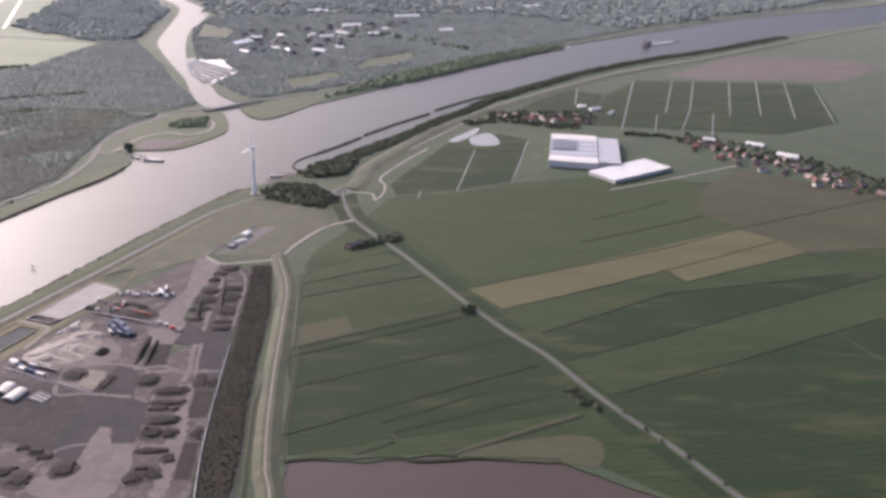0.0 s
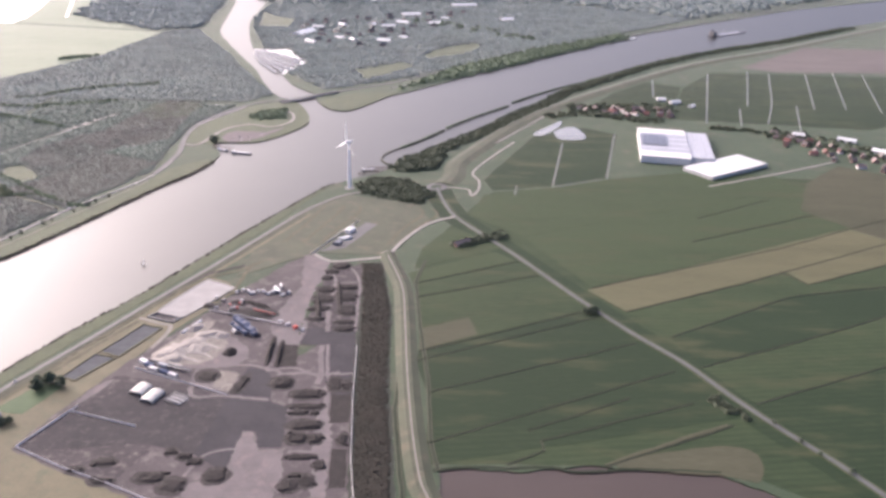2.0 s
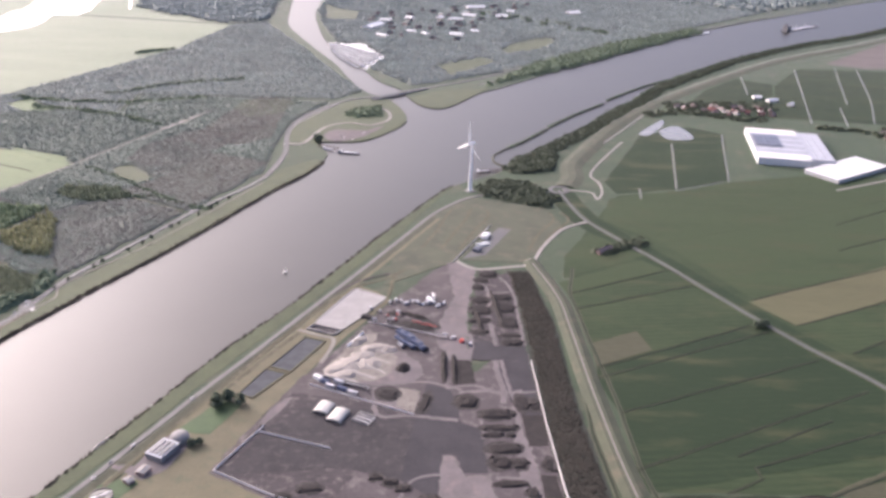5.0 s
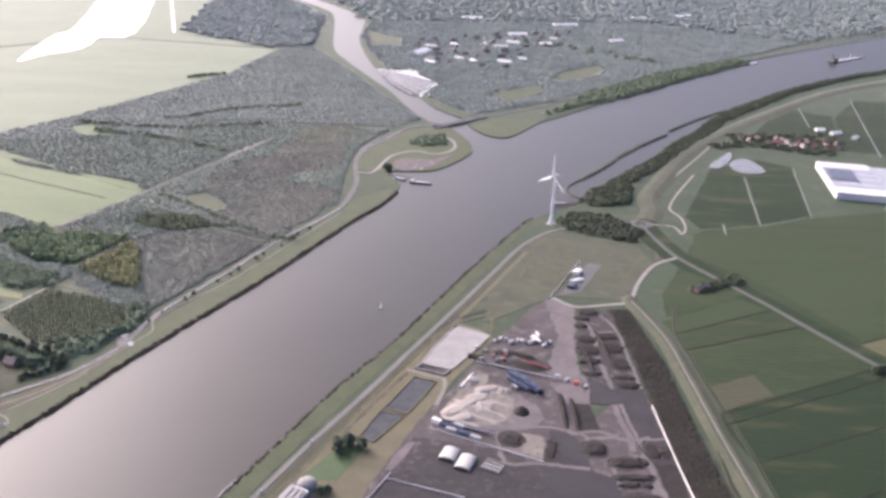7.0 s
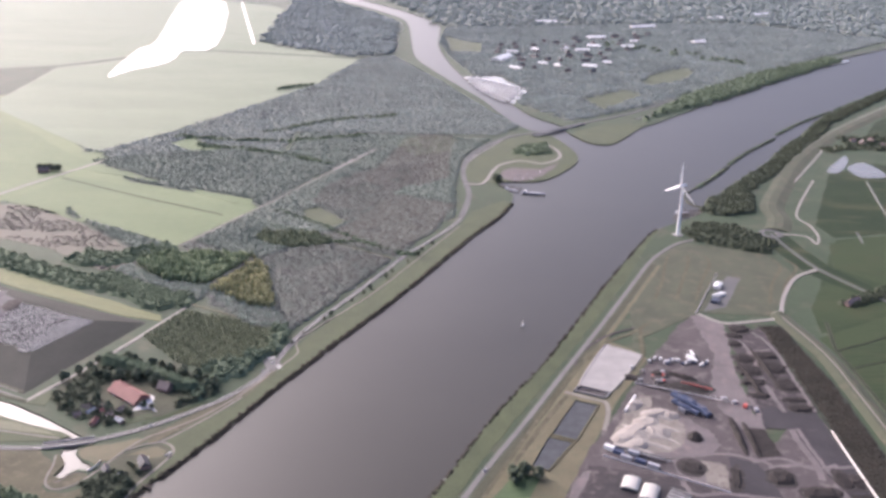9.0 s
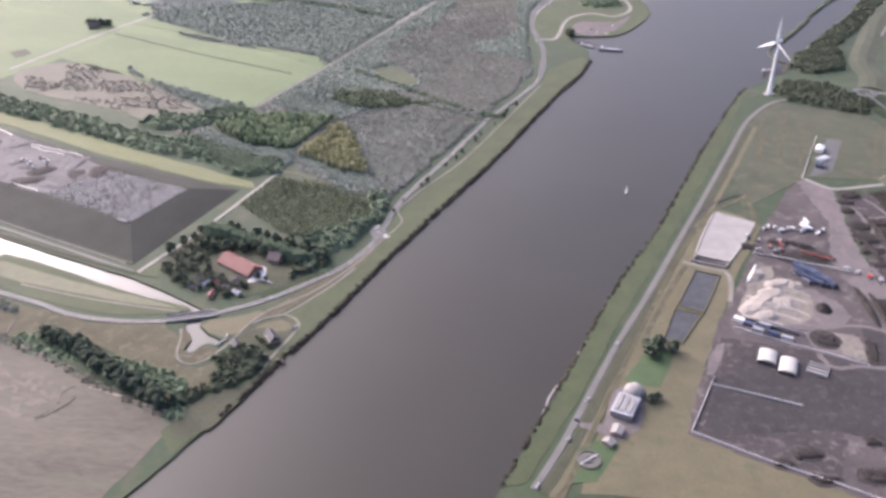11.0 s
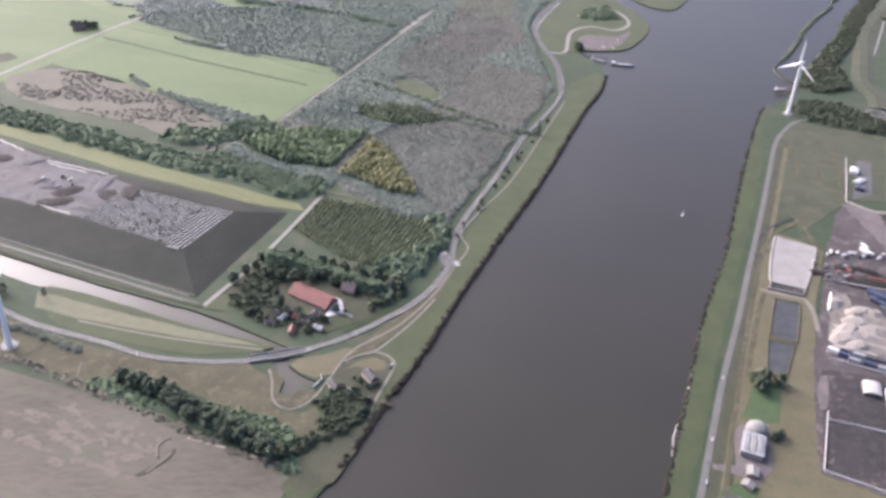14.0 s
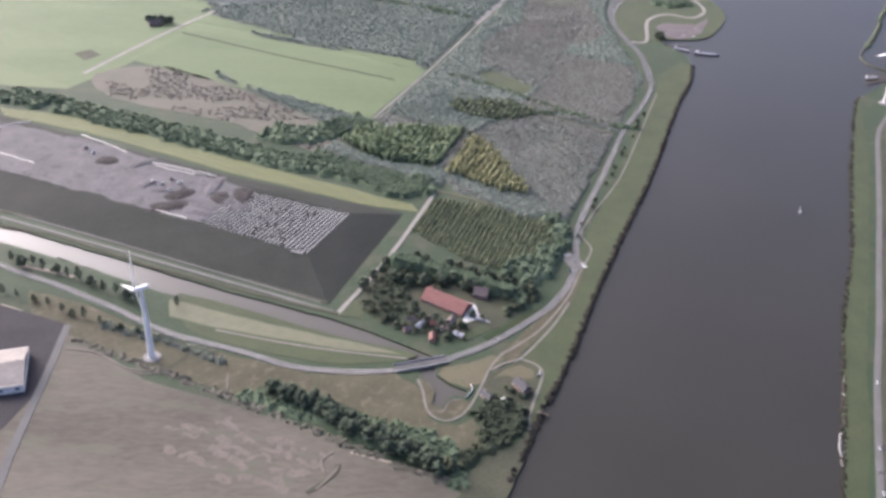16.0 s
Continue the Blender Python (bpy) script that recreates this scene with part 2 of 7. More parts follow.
# Undergrowth below the crowns, its colour and sheen raised to imitate haze.
M_UNDER = surface("haze_lifted_undergrowth", (0.0554, 0.066, 0.055), (0.114, 0.123, 0.101), 40, 3.0, spec=0.1, bump=0.3, haze_sheen=0.4)
M_TRACK = surface("worn_track_grass", (0.07, 0.074, 0.045), (0.115, 0.115, 0.072), 12, 1.2, haze_sheen=0.02)
M_BASIN = surface("wet_basin_liner", (0.0302, 0.0331, 0.0364), (0.0562, 0.0598, 0.063), 7, 0.9, rough=0.85, bump=0.3, spec=0.15)
M_DITCH = surface("dark_ditch_bed", (0.012, 0.016, 0.01), (0.026, 0.031, 0.02), 8, 1.0, spec=0.1, bump=0.4)
M_LAWN = surface("short_green_lawn", (0.026, 0.046, 0.018), (0.045, 0.07, 0.028), 12, 1.2, haze_sheen=0.05)
M_GROVE = surface("dark_grove_leaves", (0.0203, 0.027, 0.0154), (0.0473, 0.0551, 0.0346), 18, 0.8, haze_sheen=0.0, island=0.15, bump=0.2, spec=0.12)
# Brown grass; also carries the glare tone of the village edge meadow.
M_BROWNMEADOW = surface("brown_grass_and_glare", (0.032, 0.035, 0.021), (0.054, 0.053, 0.034), 50, 2.5, haze_sheen=0.0, turn=-29, stretch=3, spec=0.1)
M_CRUST = surface("pale_marsh_crust", (0.0725, 0.0637, 0.0505), (0.11, 0.0963, 0.079), 9, 1.0, bump=0.3, third=(0.0593, 0.0527, 0.0418))
M_SWIRL = surface("bare_pale_earth", (0.17, 0.145, 0.115), (0.23, 0.197, 0.16), 6, 1.0)
M_DARKGRASS = surface("dark_rough_grass", (0.018, 0.021, 0.016), (0.034, 0.036, 0.028), 16, 1.6, turn=-83, stretch=6, spec=0.15, bump=0.4, lines=0, haze_sheen=0.02)
M_SPILL = surface("spilled_dark_soil", (0.0195, 0.0175, 0.0169), (0.039, 0.0345, 0.0325), 7, 0.9, bump=0.4, third=(0.0585, 0.052, 0.0481), spec=0.1)
M_DIRT = surface("dark_yard_dirt", (0.0266, 0.0238, 0.0247), (0.0507, 0.0445, 0.0446), 14, 1.2, bump=0.5, third=(0.0954, 0.0814, 0.0765), spec=0.1)
M_WATER = water("river_water", (0.024, 0.023, 0.019), 0.32, 0.04, gloss=0.28)
M_LAKE = water("silty_lake_water", (0.05, 0.048, 0.042), 0.12, 0.06, gloss=0.25)
M_POND = water("still_water", (0.09, 0.088, 0.072), 0.05, 0.02)
M_CANAL = water("silty_canal_water", (0.06, 0.057, 0.047), 0.12, 0.03, gloss=0.35)
M_BROWNWATER = water("brown_pond_water", (0.045, 0.036, 0.031), 0.25, 0.03, gloss=0.2)
M_GLASS = surface("greenhouse_glass", (0.3, 0.3, 0.29), (0.39, 0.39, 0.375), 9, 1.5, rough=0.25, spec=0.6, bump=0.02)
M_BLACK = surface("black_rubber", (0.02, 0.02, 0.02), (0.04, 0.04, 0.04), 2, 0.3, bump=0.1)


# ---- shaping helpers ----
from mathutils.geometry import tessellate_polygon as tessellate

def smooth(pts, n=4, closed=False):
    """Catmull-Rom curve through plan points."""
    out, k = [], len(pts)
    for i in range(k if closed else k - 1):
        p = [Vector(pts[j % k] if closed else pts[min(max(j, 0), k - 1)]) for j in (i - 1, i, i + 1, i + 2)]
        for s in range(n):
            u = s / n
            out.append(tuple(0.5 * (2 * p[1] + (p[2] - p[0]) * u + (2 * p[0] - 5 * p[1] + 4 * p[2] - p[3]) * u * u
                                    + (3 * p[1] - p[0] - 3 * p[2] + p[3]) * u ** 3)))
    if not closed:
        out.append(tuple(pts[-1]))
    return out


def rough_edge(pts, step, amount, seed=0, closed=True):
    """Breaks a plan line into short steps with an uneven edge."""
    rng, out, k = random.Random(seed), [], len(pts)
    for i in range(k if closed else k - 1):
        a, b = Vector(pts[i]), Vector(pts[(i + 1) % k])
        m = max(1, min(60, int((b - a).length / step)))
        nrm = Vector((-(b - a).y, (b - a).x)).normalized() if (b - a).length else Vector((0, 0))
        for s in range(m):
            out.append(tuple(a.lerp(b, s / m) + nrm * (rng.uniform(-amount, amount) if s else 0)))
    if not closed:
        out.append(tuple(pts[-1]))
    return out


def mesh_of(name, verts, faces, mat):
    me = bpy.data.meshes.new(name)
    me.from_pydata([tuple(v) for v in verts], [], faces)
    me.materials.append(mat)
    me.validate()
    return me


def finish(ob, parent):
    if parent:
        ob.parent = parent
    return ob


def part(name, bm, mat, parent=None, label=""):
    me = bpy.data.meshes.new(name)
    bmesh.ops.recalc_face_normals(bm, faces=bm.faces)
    bm.to_mesh(me)
    bm.free()
    me.materials.append(mat)
    ob = finish(new(name, me), parent)
    return tagged(ob, label) if label else ob


def thing(name, label, category, at=(0, 0, 0), turn=0.0, group="", kind=""):
    ob = new(name)
    ob.empty_display_size = 1
    ob.matrix_world = pose(*at, 0, 0, turn)
    return tagged(ob, label, category, group, kind)


def sheet(name, pts, top, mat, label="", category="", bottom=-0.4, parent=None, holes=(), kind="structure"):
    """A flat slab with the given outline, its edge going down to bottom; holes go through it."""
    loops = [[Vector((*p, 0)) for p in pts]] + [[Vector((*p, 0)) for p in h] for h in holes]
    flat = [v for l in loops for v in l]
    tris = tessellate(loops)
    verts = [(v.x, v.y, top) for v in flat]
    faces = []
    for a, b, c in tris:
        up = (flat[b] - flat[a]).cross(flat[c] - flat[a]).z > 0
        faces.append((a, b, c) if up else (a, c, b))
    base, first = len(verts), 0
    verts += [(v.x, v.y, bottom) for v in flat]
    for l in loops:
        for i in range(len(l)):
            j = (i + 1) % len(l)
            faces.append((first + i, first + j, base + first + j, base + first + i))
        first += len(l)
    ob = finish(new(name, mesh_of(name, verts, faces, mat)), parent)
    return tagged(ob, label, category, kind=kind) if label else ob


def ribbon(name, pts, profile, mat, label="", category="", parent=None, kind="structure", lift=0.0):
    """A strip along a plan line, with a cross-section of (offset to the right, height)."""
    n, verts, faces = len(pts), [], []
    for i, p in enumerate(pts):
        d = Vector(pts[min(i + 1, n - 1)]) - Vector(pts[max(i - 1, 0)])
        d.normalize()
        side = Vector((d.y, -d.x))
        for off, z in profile:
            q = Vector(p) + side * off
            verts.append((q.x, q.y, z + lift))
    k = len(profile)
    for i in range(n - 1):
        for j in range(k - 1):
            faces.append((i * k + j, i * k + j + 1, (i + 1) * k + j + 1, (i + 1) * k + j))
    faces.append(tuple(range(k)))
    faces.append(tuple(reversed(range((n - 1) * k, n * k))))
    ob = finish(new(name, mesh_of(name, verts, faces, mat)), parent)
    return tagged(ob, label, category, kind=kind) if label else ob


def flat(w, z, base=-0.2):
    return [(-w / 2, base), (-w / 2, z), (w / 2, z), (w / 2, base)]


def box(bm, size, at=(0, 0, 0), turn=0.0, bevel=0.0):
    made = bmesh.ops.create_cube(bm, size=1, matrix=pose(*at, 0, 0, turn) @ Matrix.Diagonal((*size, 1)))
    if bevel:
        edges = {e for v in made["verts"] for e in v.link_edges}
        bmesh.ops.bevel(bm, geom=list(edges), offset=bevel, segments=1, affect="EDGES")
    return bm


def rod(bm, a, b, r, r2=None, n=8):
    a, b = Vector(a), Vector(b)
    m = Matrix.Translation((a + b) / 2) @ (b - a).to_track_quat("Z", "Y").to_matrix().to_4x4()
    bmesh.ops.create_cone(bm, cap_ends=True, segments=n, radius1=r, radius2=r if r2 is None else r2, depth=(b - a).length, matrix=m)
    return bm


def cube(size, at=(0, 0, 0), turn=0.0, bevel=0.0):
    return box(bmesh.new(), size, at, turn, bevel)


def inside(p, poly):
    x, y, c = p[0], p[1], False
    for i in range(len(poly)):
        (x1, y1), (x2, y2) = poly[i - 1], poly[i]
        if (y1 > y) != (y2 > y) and x < (x2 - x1) * (y - y1) / (y2 - y1) + x1:
            c = not c
    return c


def near_line(p, line, d):
    for a, b in zip(line, line[1:]):
        vx, vy = b[0] - a[0], b[1] - a[1]
        l2 = vx * vx + vy * vy or 1e-9
        u = min(1, max(0, ((p[0] - a[0]) * vx + (p[1] - a[1]) * vy) / l2))
        if (p[0] - a[0] - u * vx) ** 2 + (p[1] - a[1] - u * vy) ** 2 < d * d:
            return True
    return False


def scatter(poly, gap, seed, without=(), lines=(), jitter=0.33, turn=0.0):
    """Places inside a plan outline on a jittered grid, off the outlines and lines named."""
    rng, out = random.Random(seed), []
    xs, ys = [p[0] for p in poly], [p[1] for p in poly]
    cx, cy, ext = (min(xs) + max(xs)) / 2, (min(ys) + max(ys)) / 2, math.hypot(max(xs) - min(xs), max(ys) - min(ys)) / 2
    k = int(ext / gap) + 1
    ca, sa = math.cos(radians(turn)), math.sin(radians(turn))
    for i in range(-k, k + 1):
        for j in range(-k, k + 1):
            u, v = (i + rng.uniform(-jitter, jitter)) * gap, (j + rng.uniform(-jitter, jitter)) * gap
            p = (cx + u * ca - v * sa, cy + u * sa + v * ca)
            if inside(p, poly) and not any(inside(p, w) for w in without) and not any(near_line(p, l, d) for l, d in lines):
                out.append(p)
    return out


_b = bmesh.new()
bmesh.ops.create_icosphere(_b, subdivisions=1, radius=1)
ICO_V = np.array([v.co[:] for v in _b.verts])
ICO_F = np.array([[v.index for v in f.verts] for f in _b.faces])
_b.free()


def clumps(name, centres, radii, mat, seed=0, ragged=0.35, soft=False):
    """One mesh of many small ragged leaf clumps."""
    rng = np.random.default_rng(seed)
    c, r = np.asarray(centres, float), np.asarray(radii, float)
    n, k = len(c), len(ICO_V)
    ang = rng.uniform(0, 6.283, n)
    v = ICO_V[None] * (1 + rng.uniform(-ragged, ragged, (n, k, 1)))
    x = v[..., 0] * np.cos(ang)[:, None] - v[..., 1] * np.sin(ang)[:, None]
    y = v[..., 0] * np.sin(ang)[:, None] + v[..., 1] * np.cos(ang)[:, None]
    v = np.stack([x, y, v[..., 2]], -1) * r[:, None] + c[:, None]
    f = (ICO_F[None] + (np.arange(n) * k)[:, None, None]).reshape(-1)
    me = bpy.data.meshes.new(name)
    me.vertices.add(n * k)
    me.vertices.foreach_set("co", v.reshape(-1))
    me.loops.add(len(f))
    me.loops.foreach_set("vertex_index", f)
    me.polygons.add(len(f) // 3)
    me.polygons.foreach_set("loop_start", np.arange(0, len(f), 3))
    me.polygons.foreach_set("loop_total", np.full(len(f) // 3, 3))
    me.polygons.foreach_set("use_smooth", np.full(len(f) // 3, soft))
    me.update(calc_edges=True)
    me.materials.append(mat)
    return me


def skin(places, height, width, seed, relief):
    """A low closed canopy over the places: vertices and faces of an uneven skin that comes down to the ground at its edge."""
    s, cells = width * 0.5, set()
    for x, y in places:
        for i in range(-2, 3):
            for j in range(-2, 3):
                if i * i + j * j <= 2:
                    cells.add((int(math.floor(x / s)) + i, int(math.floor(y / s)) + j))
    index, verts, faces = {}, [], []
    for i, j in sorted(cells):
        f = []
        for c in ((i, j), (i + 1, j), (i + 1, j + 1), (i, j + 1)):
            if c not in index:
                full = all((c[0] - p, c[1] - q) in cells for p in (0, 1) for q in (0, 1))
                x = (c[0] + 0.3 * noise.noise(Vector((c[0] * 0.7, c[1] * 0.7, 1)))) * s
                y = (c[1] + 0.3 * noise.noise(Vector((c[0] * 0.7, c[1] * 0.7, 9)))) * s
                z = height * (0.52 + 0.2 * noise.noise(Vector((x * 0.04, y * 0.04, seed))) + 0.5 * relief * noise.noise(Vector((x, y, seed * 2)) * (0.7 / width)))
                index[c] = len(verts)
                verts.append((x, y, max(0.35 * height, z) if full else -0.1))
            f.append(index[c])
        faces.append(tuple(f))
    return verts, faces


def wood(name, places, height, width, mat, label, seed, per=4, vary=0.25, category="woodland", closed=True, relief=0.16):
    """Many small crowns, standing free or on a closed canopy, as one uncounted mass on the ground."""
    rng, c, r = random.Random(seed), [], []
    for x, y in places:
        lump = noise.noise(Vector((x * 0.035, y * 0.035, seed))) + 0.6 * noise.noise(Vector((x * 0.11, y * 0.11, seed)))
        h, w = height * rng.uniform(1 - vary, 1 + vary) * (1 + 0.3 * lump), width * rng.uniform(1 - vary, 1 + vary)
        if not closed:
            c.append((x, y, h * 0.48))
            r.append((w * 0.42, w * 0.42, h * 0.48))
        for _ in range(per - 1):
            a, d = rng.uniform(0, 6.283), w * rng.uniform(0.12, 0.5)
            s = w * rng.uniform(0.16, 0.28)
            if closed:
                q = (x + d * math.cos(a), y + d * math.sin(a))
                top = height * (0.56 + 0.2 * noise.noise(Vector((q[0] * 0.04, q[1] * 0.04, seed))))
                tall = s * (0.5 + 1.6 * relief) * rng.uniform(0.6, 1.4)
                c.append((*q, top + 0.15 * tall))
                r.append((s, s, tall))
            else:
                c.append((x + d * math.cos(a), y + d * math.sin(a), h * rng.uniform(0.35, 0.9)))
                r.append((s, s, s * rng.uniform(0.4, 0.8)))
    if closed:
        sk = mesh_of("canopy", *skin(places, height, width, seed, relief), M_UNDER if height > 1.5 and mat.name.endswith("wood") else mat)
        for p in sk.polygons:
            p.use_smooth = True
        ob = tagged(new(name, sk), label, category, kind="stuff")
        if c:
            finish(new("crowns", clumps("crowns", c, r, mat, seed, 0.22, True)), ob)
        return ob
    return tagged(new(name, clumps(name, c, r, mat, seed, 0.35, False)), label, category, kind="stuff")


def tree(label, height, width, mat, seed, at=(0, 0, 0), conical=False, group="trees", clump_count=70, name="tree"):
    """Tapered trunk with limbs, and a crown of ragged clumps with gaps."""
    rng = random.Random(seed)
    t = thing(name, label, "tree", at, group=group)
    bm = bmesh.new()
    rod(bm, (0, 0, -0.3), (0, 0, height * 0.7), height * 0.03, height * 0.01)
    for _ in range(5):
        a = rng.uniform(0, 6.283)
        z = height * rng.uniform(0.25, 0.5)
        rod(bm, (0, 0, z), (math.cos(a) * width * 0.32, math.sin(a) * width * 0.32, z + height * 0.2), height * 0.012, height * 0.004, 5)
    part("trunk", bm, M_BARK, t)
    c, r = [], []
    while len(c) < clump_count:
        a, u, z = rng.uniform(0, 6.283), math.sqrt(rng.random()), rng.uniform(0.18, 1.0)
        reach = (1.02 - z) if conical else math.sin(math.pi * min(1, max(0, (z - 0.08) / 0.95)) ** 0.8)
        d = width * 0.5 * u * max(0.1, reach)
        s = width * rng.uniform(0.07, 0.14)
        c.append((d * math.cos(a), d * math.sin(a), height * z))
        r.append((s, s, s * rng.uniform(0.7, 1.2)))
    crown = finish(new("crown", clumps("crown", c, r, mat, seed, 0.4)), t)
    return t


def mound(name, at, rx, ry, h, turn, mat, label, seed, category="heap", group="heaps in the yard", flatness=1.0, lumps=1.0):
    """A tipped heap with an uneven top and toe."""
    nx, ny = 30, 12
    verts, faces = [], []
    o = Vector((seed * 7.3, seed * 3.1, 0))
    for j in range(ny + 1):
        a = j / ny
        for i in range(nx):
            th = 2 * math.pi * i / nx
            c, s = math.cos(th), math.sin(th)
            wob = 1 + 0.2 * noise.noise(Vector((c * 1.3, s * 1.3, 0)) + o) + 0.16 * noise.noise(Vector((c * 4.5, s * 4.5, 5)) + o)
            x, y = a * wob * rx * math.copysign(abs(c) ** 0.7, c), a * wob * ry * math.copysign(abs(s) ** 0.7, s)
            bumps = 1 + 0.5 * lumps * noise.noise(Vector((x * 0.3, y * 0.3, 3)) + o) + 0.45 * lumps * noise.noise(Vector((x * 0.8, y * 0.8, 8)) + o)
            z = h * min(flatness, (1 - a ** 1.8)) * bumps - 0.15 * a
            verts.append((x, y, z if j < ny else -0.2))
    for j in range(ny):
        for i in range(nx):
            k = (i + 1) % nx
            if j:
                faces.append((j * nx + i, (j + 1) * nx + i, (j + 1) * nx + k, j * nx + k))
    faces.append(tuple(nx + i for i in range(nx)))
    me = mesh_of(name, verts, faces, mat)
    for p in me.polygons:
        p.use_smooth = True
    ob = new(name, me)
    ob.matrix_world = pose(*at, 0, 0, turn)
    return tagged(ob, label, category, group)


def quad_frame(pts):
    """Middle, length, width and turn of a four-cornered plan outline."""
    p = [Vector(q) for q in pts]
    mid = sum(p, Vector((0, 0))) / 4
    e = ((p[1] - p[0]) + (p[2] - p[3])) / 2
    f = ((p[3] - p[0]) + (p[2] - p[1])) / 2
    return mid, e.length, f.length, math.degrees(math.atan2(e.y, e.x))


# ---- plan: the river, its banks and the side channel ----
BANK_FAR = smooth([(-563, 425), (-554, 443), (-531, 497), (-516, 529), (-496, 580), (-476, 629), (-453, 682), (-421, 755), (-370, 887), (-344, 944), (-330, 990)], 3)
SPIT = smooth([(-329, 1019), (-338, 1042), (-346, 1063), (-331, 1065), (-295, 1073), (-268, 1112), (-250, 1155), (-251, 1192), (-262, 1231), (-275, 1263)], 3)
CHANNEL_W = smooth([(-296, 1292), (-312, 1303), (-343, 1373), (-379, 1479), (-431, 1600), (-479, 1718), (-516, 1826), (-544, 2022), (-579, 2262), (-637, 2400), (-813, 2661)], 3)
CHANNEL_E = smooth([(-751, 2671), (-634, 2497), (-513, 2271), (-490, 2105), (-482, 1959), (-454, 1804), (-415, 1649), (-363, 1521), (-336, 1464), (-303, 1378), (-264, 1326)], 3)
POINT_E = smooth([(-251, 1279), (-232, 1242), (-207, 1231), (-186, 1258), (-156, 1319)], 3)
BANK_NE = smooth([(-119, 1365), (-36, 1476), (30, 1587), (125, 1684), (303, 1894), (451, 2041), (618, 2194), (811, 2370), (1014, 2515), (1416, 2805)], 3)
BANK_NEAR = smooth([(-409, 406), (-388, 458), (-361, 527), (-341, 579), (-311, 641), (-287, 698), (-255, 780), (-199, 910), (-186, 928)], 3)
BANK_NEAR_E = smooth([(-162, 951), (-131, 985), (-107, 1033), (-73, 1090), (-38, 1141), (-13, 1182), (27, 1255), (61, 1305), (106, 1393)], 3)
BANK_NEAR_FAR = smooth([(191, 1515), (315, 1649), (451, 1776), (598, 1889), (778, 2055), (913, 2171)], 3)
RIVER = rough_edge(
    [(-1150, -900), (-800, -100), (-620, 310)] + BANK_FAR + SPIT + CHANNEL_W + [(-1100, 3050), (-1500, 3500), (-1400, 3560), (-1000, 3100)]
    + CHANNEL_E + POINT_E + BANK_NE + [(2200, 3350), (3500, 4100), (3700, 3900), (1900, 2900)]
    + BANK_NEAR_FAR[::-1] + BANK_NEAR_E[::-1] + BANK_NEAR[::-1] + [(-440, 330), (-600, -80), (-950, -900)], 7, 0.9, 5)
CANAL = rough_edge(smooth([(-1400, 905)] + [(-871, 660), (-829, 641), (-768, 615), (-712, 591), (-646, 566), (-610, 547), (-588, 534)], 2) + [(-587, 519), (-580, 512), (-571, 507), (-572, 502), (-577, 504), (-581, 501), (-584, 494), (-589, 496), (-588, 506), (-595, 517)] + smooth([(-597, 528), (-609, 533), (-641, 545), (-674, 557), (-708, 570), (-763, 594), (-822, 622), (-862, 637)] + [(-1400, 875)], 2), 8, 0.5, 6)
LAKE = rough_edge(smooth([(-1017, 1579), (-1062, 1833), (-1060, 1920), (-1179, 2376), (-1214, 2564), (-1102, 2557), (-925, 1903), (-971, 1832), (-957, 1715), (-998, 1630)], 3, True), 12, 2.0, 7)
POND_S = rough_edge(smooth([(-72, 440), (-55, 444), (-28, 441), (11, 449), (41, 446), (78, 449), (93, 440)], 2) + [(150, 405), (120, 330), (-66, 330)], 6, 0.9, 8)
POND_V1 = smooth([(41, 1142), (65, 1182), (84, 1210), (80, 1184), (54, 1137)], 3, True)
POND_V2 = smooth([(70, 1158), (98, 1182), (107, 1129), (74, 1121)], 3, True)
SIDE_WATER = smooth([(62, 1686), (118, 1740), (176, 1784), (132, 1790), (80, 1729)], 3, True)

EDGE = [(-4300, -1500), (4300, -1500), (4300, 4300), (-4300, 4300)]
sheet("ground", EDGE, 0.0, M_GROUND, "flat green and brown river polder land", "ground", -3.0,
      holes=[RIVER, CANAL, POND_S, SIDE_WATER])


def pool(name, pts, z, mat, label, grow=6.0):
    """A water surface a little below its banks, reaching under them."""
    c = sum((Vector(p) for p in pts), Vector((0, 0))) / len(pts)
    return sheet(name, [tuple(c + (Vector(p) - c) * (1 + grow / max(5.0, (Vector(p) - c).length))) for p in pts], z, mat, label, "water", z - 1.2)


river_wide = [(-1300, -1000), (-700, 250), (-640, 500), (-420, 1000), (-560, 1700), (-1000, 2700), (-1650, 3600), (-1300, 3650), (-560, 2700),
              (-230, 1600), (0, 1750), (1300, 2900), (3500, 4250), (3900, 3800), (900, 2050), (150, 1300), (-100, 900), (-300, 550), (-420, 250), (-800, -1000)]
sheet("water_river", river_wide, -0.9, M_WATER, "wide calm river with brownish-grey water", "water", -2.8)
sheet("water_canal", [(-1420, 930), (-870, 690), (-560, 545), (-545, 490), (-610, 490), (-690, 545), (-1420, 850)], -0.85, M_CANAL,
      "pale still water of a straight canal", "water", -2.6)
pool("water_lake", LAKE, 0.3, M_LAKE, "bright far lake between meadows", 0)
pool("water_pond", POND_S, -0.6, M_BROWNWATER, "brown shallow pond beside the polder meadow")
pool("water_pond", POND_V1, 0.3, M_POND, "small village pond with pale water", 0)
pool("water_pond", POND_V2, 0.3, M_POND, "small village pond with pale water", 0)
pool("water_pond", SIDE_WATER, -0.6, M_POND, "narrow side water behind the river bank", 3)

pool("water_inlet", [(49, 1635), (73, 1679), (96, 1716), (131, 1740), (167, 1764), (234, 1825), (317, 1892), (309, 1868), (226, 1798), (158, 1733), (129, 1696), (111, 1670), (77, 1657)], 0.25, M_POND, "narrow bright inlet behind the far river bank", 0)

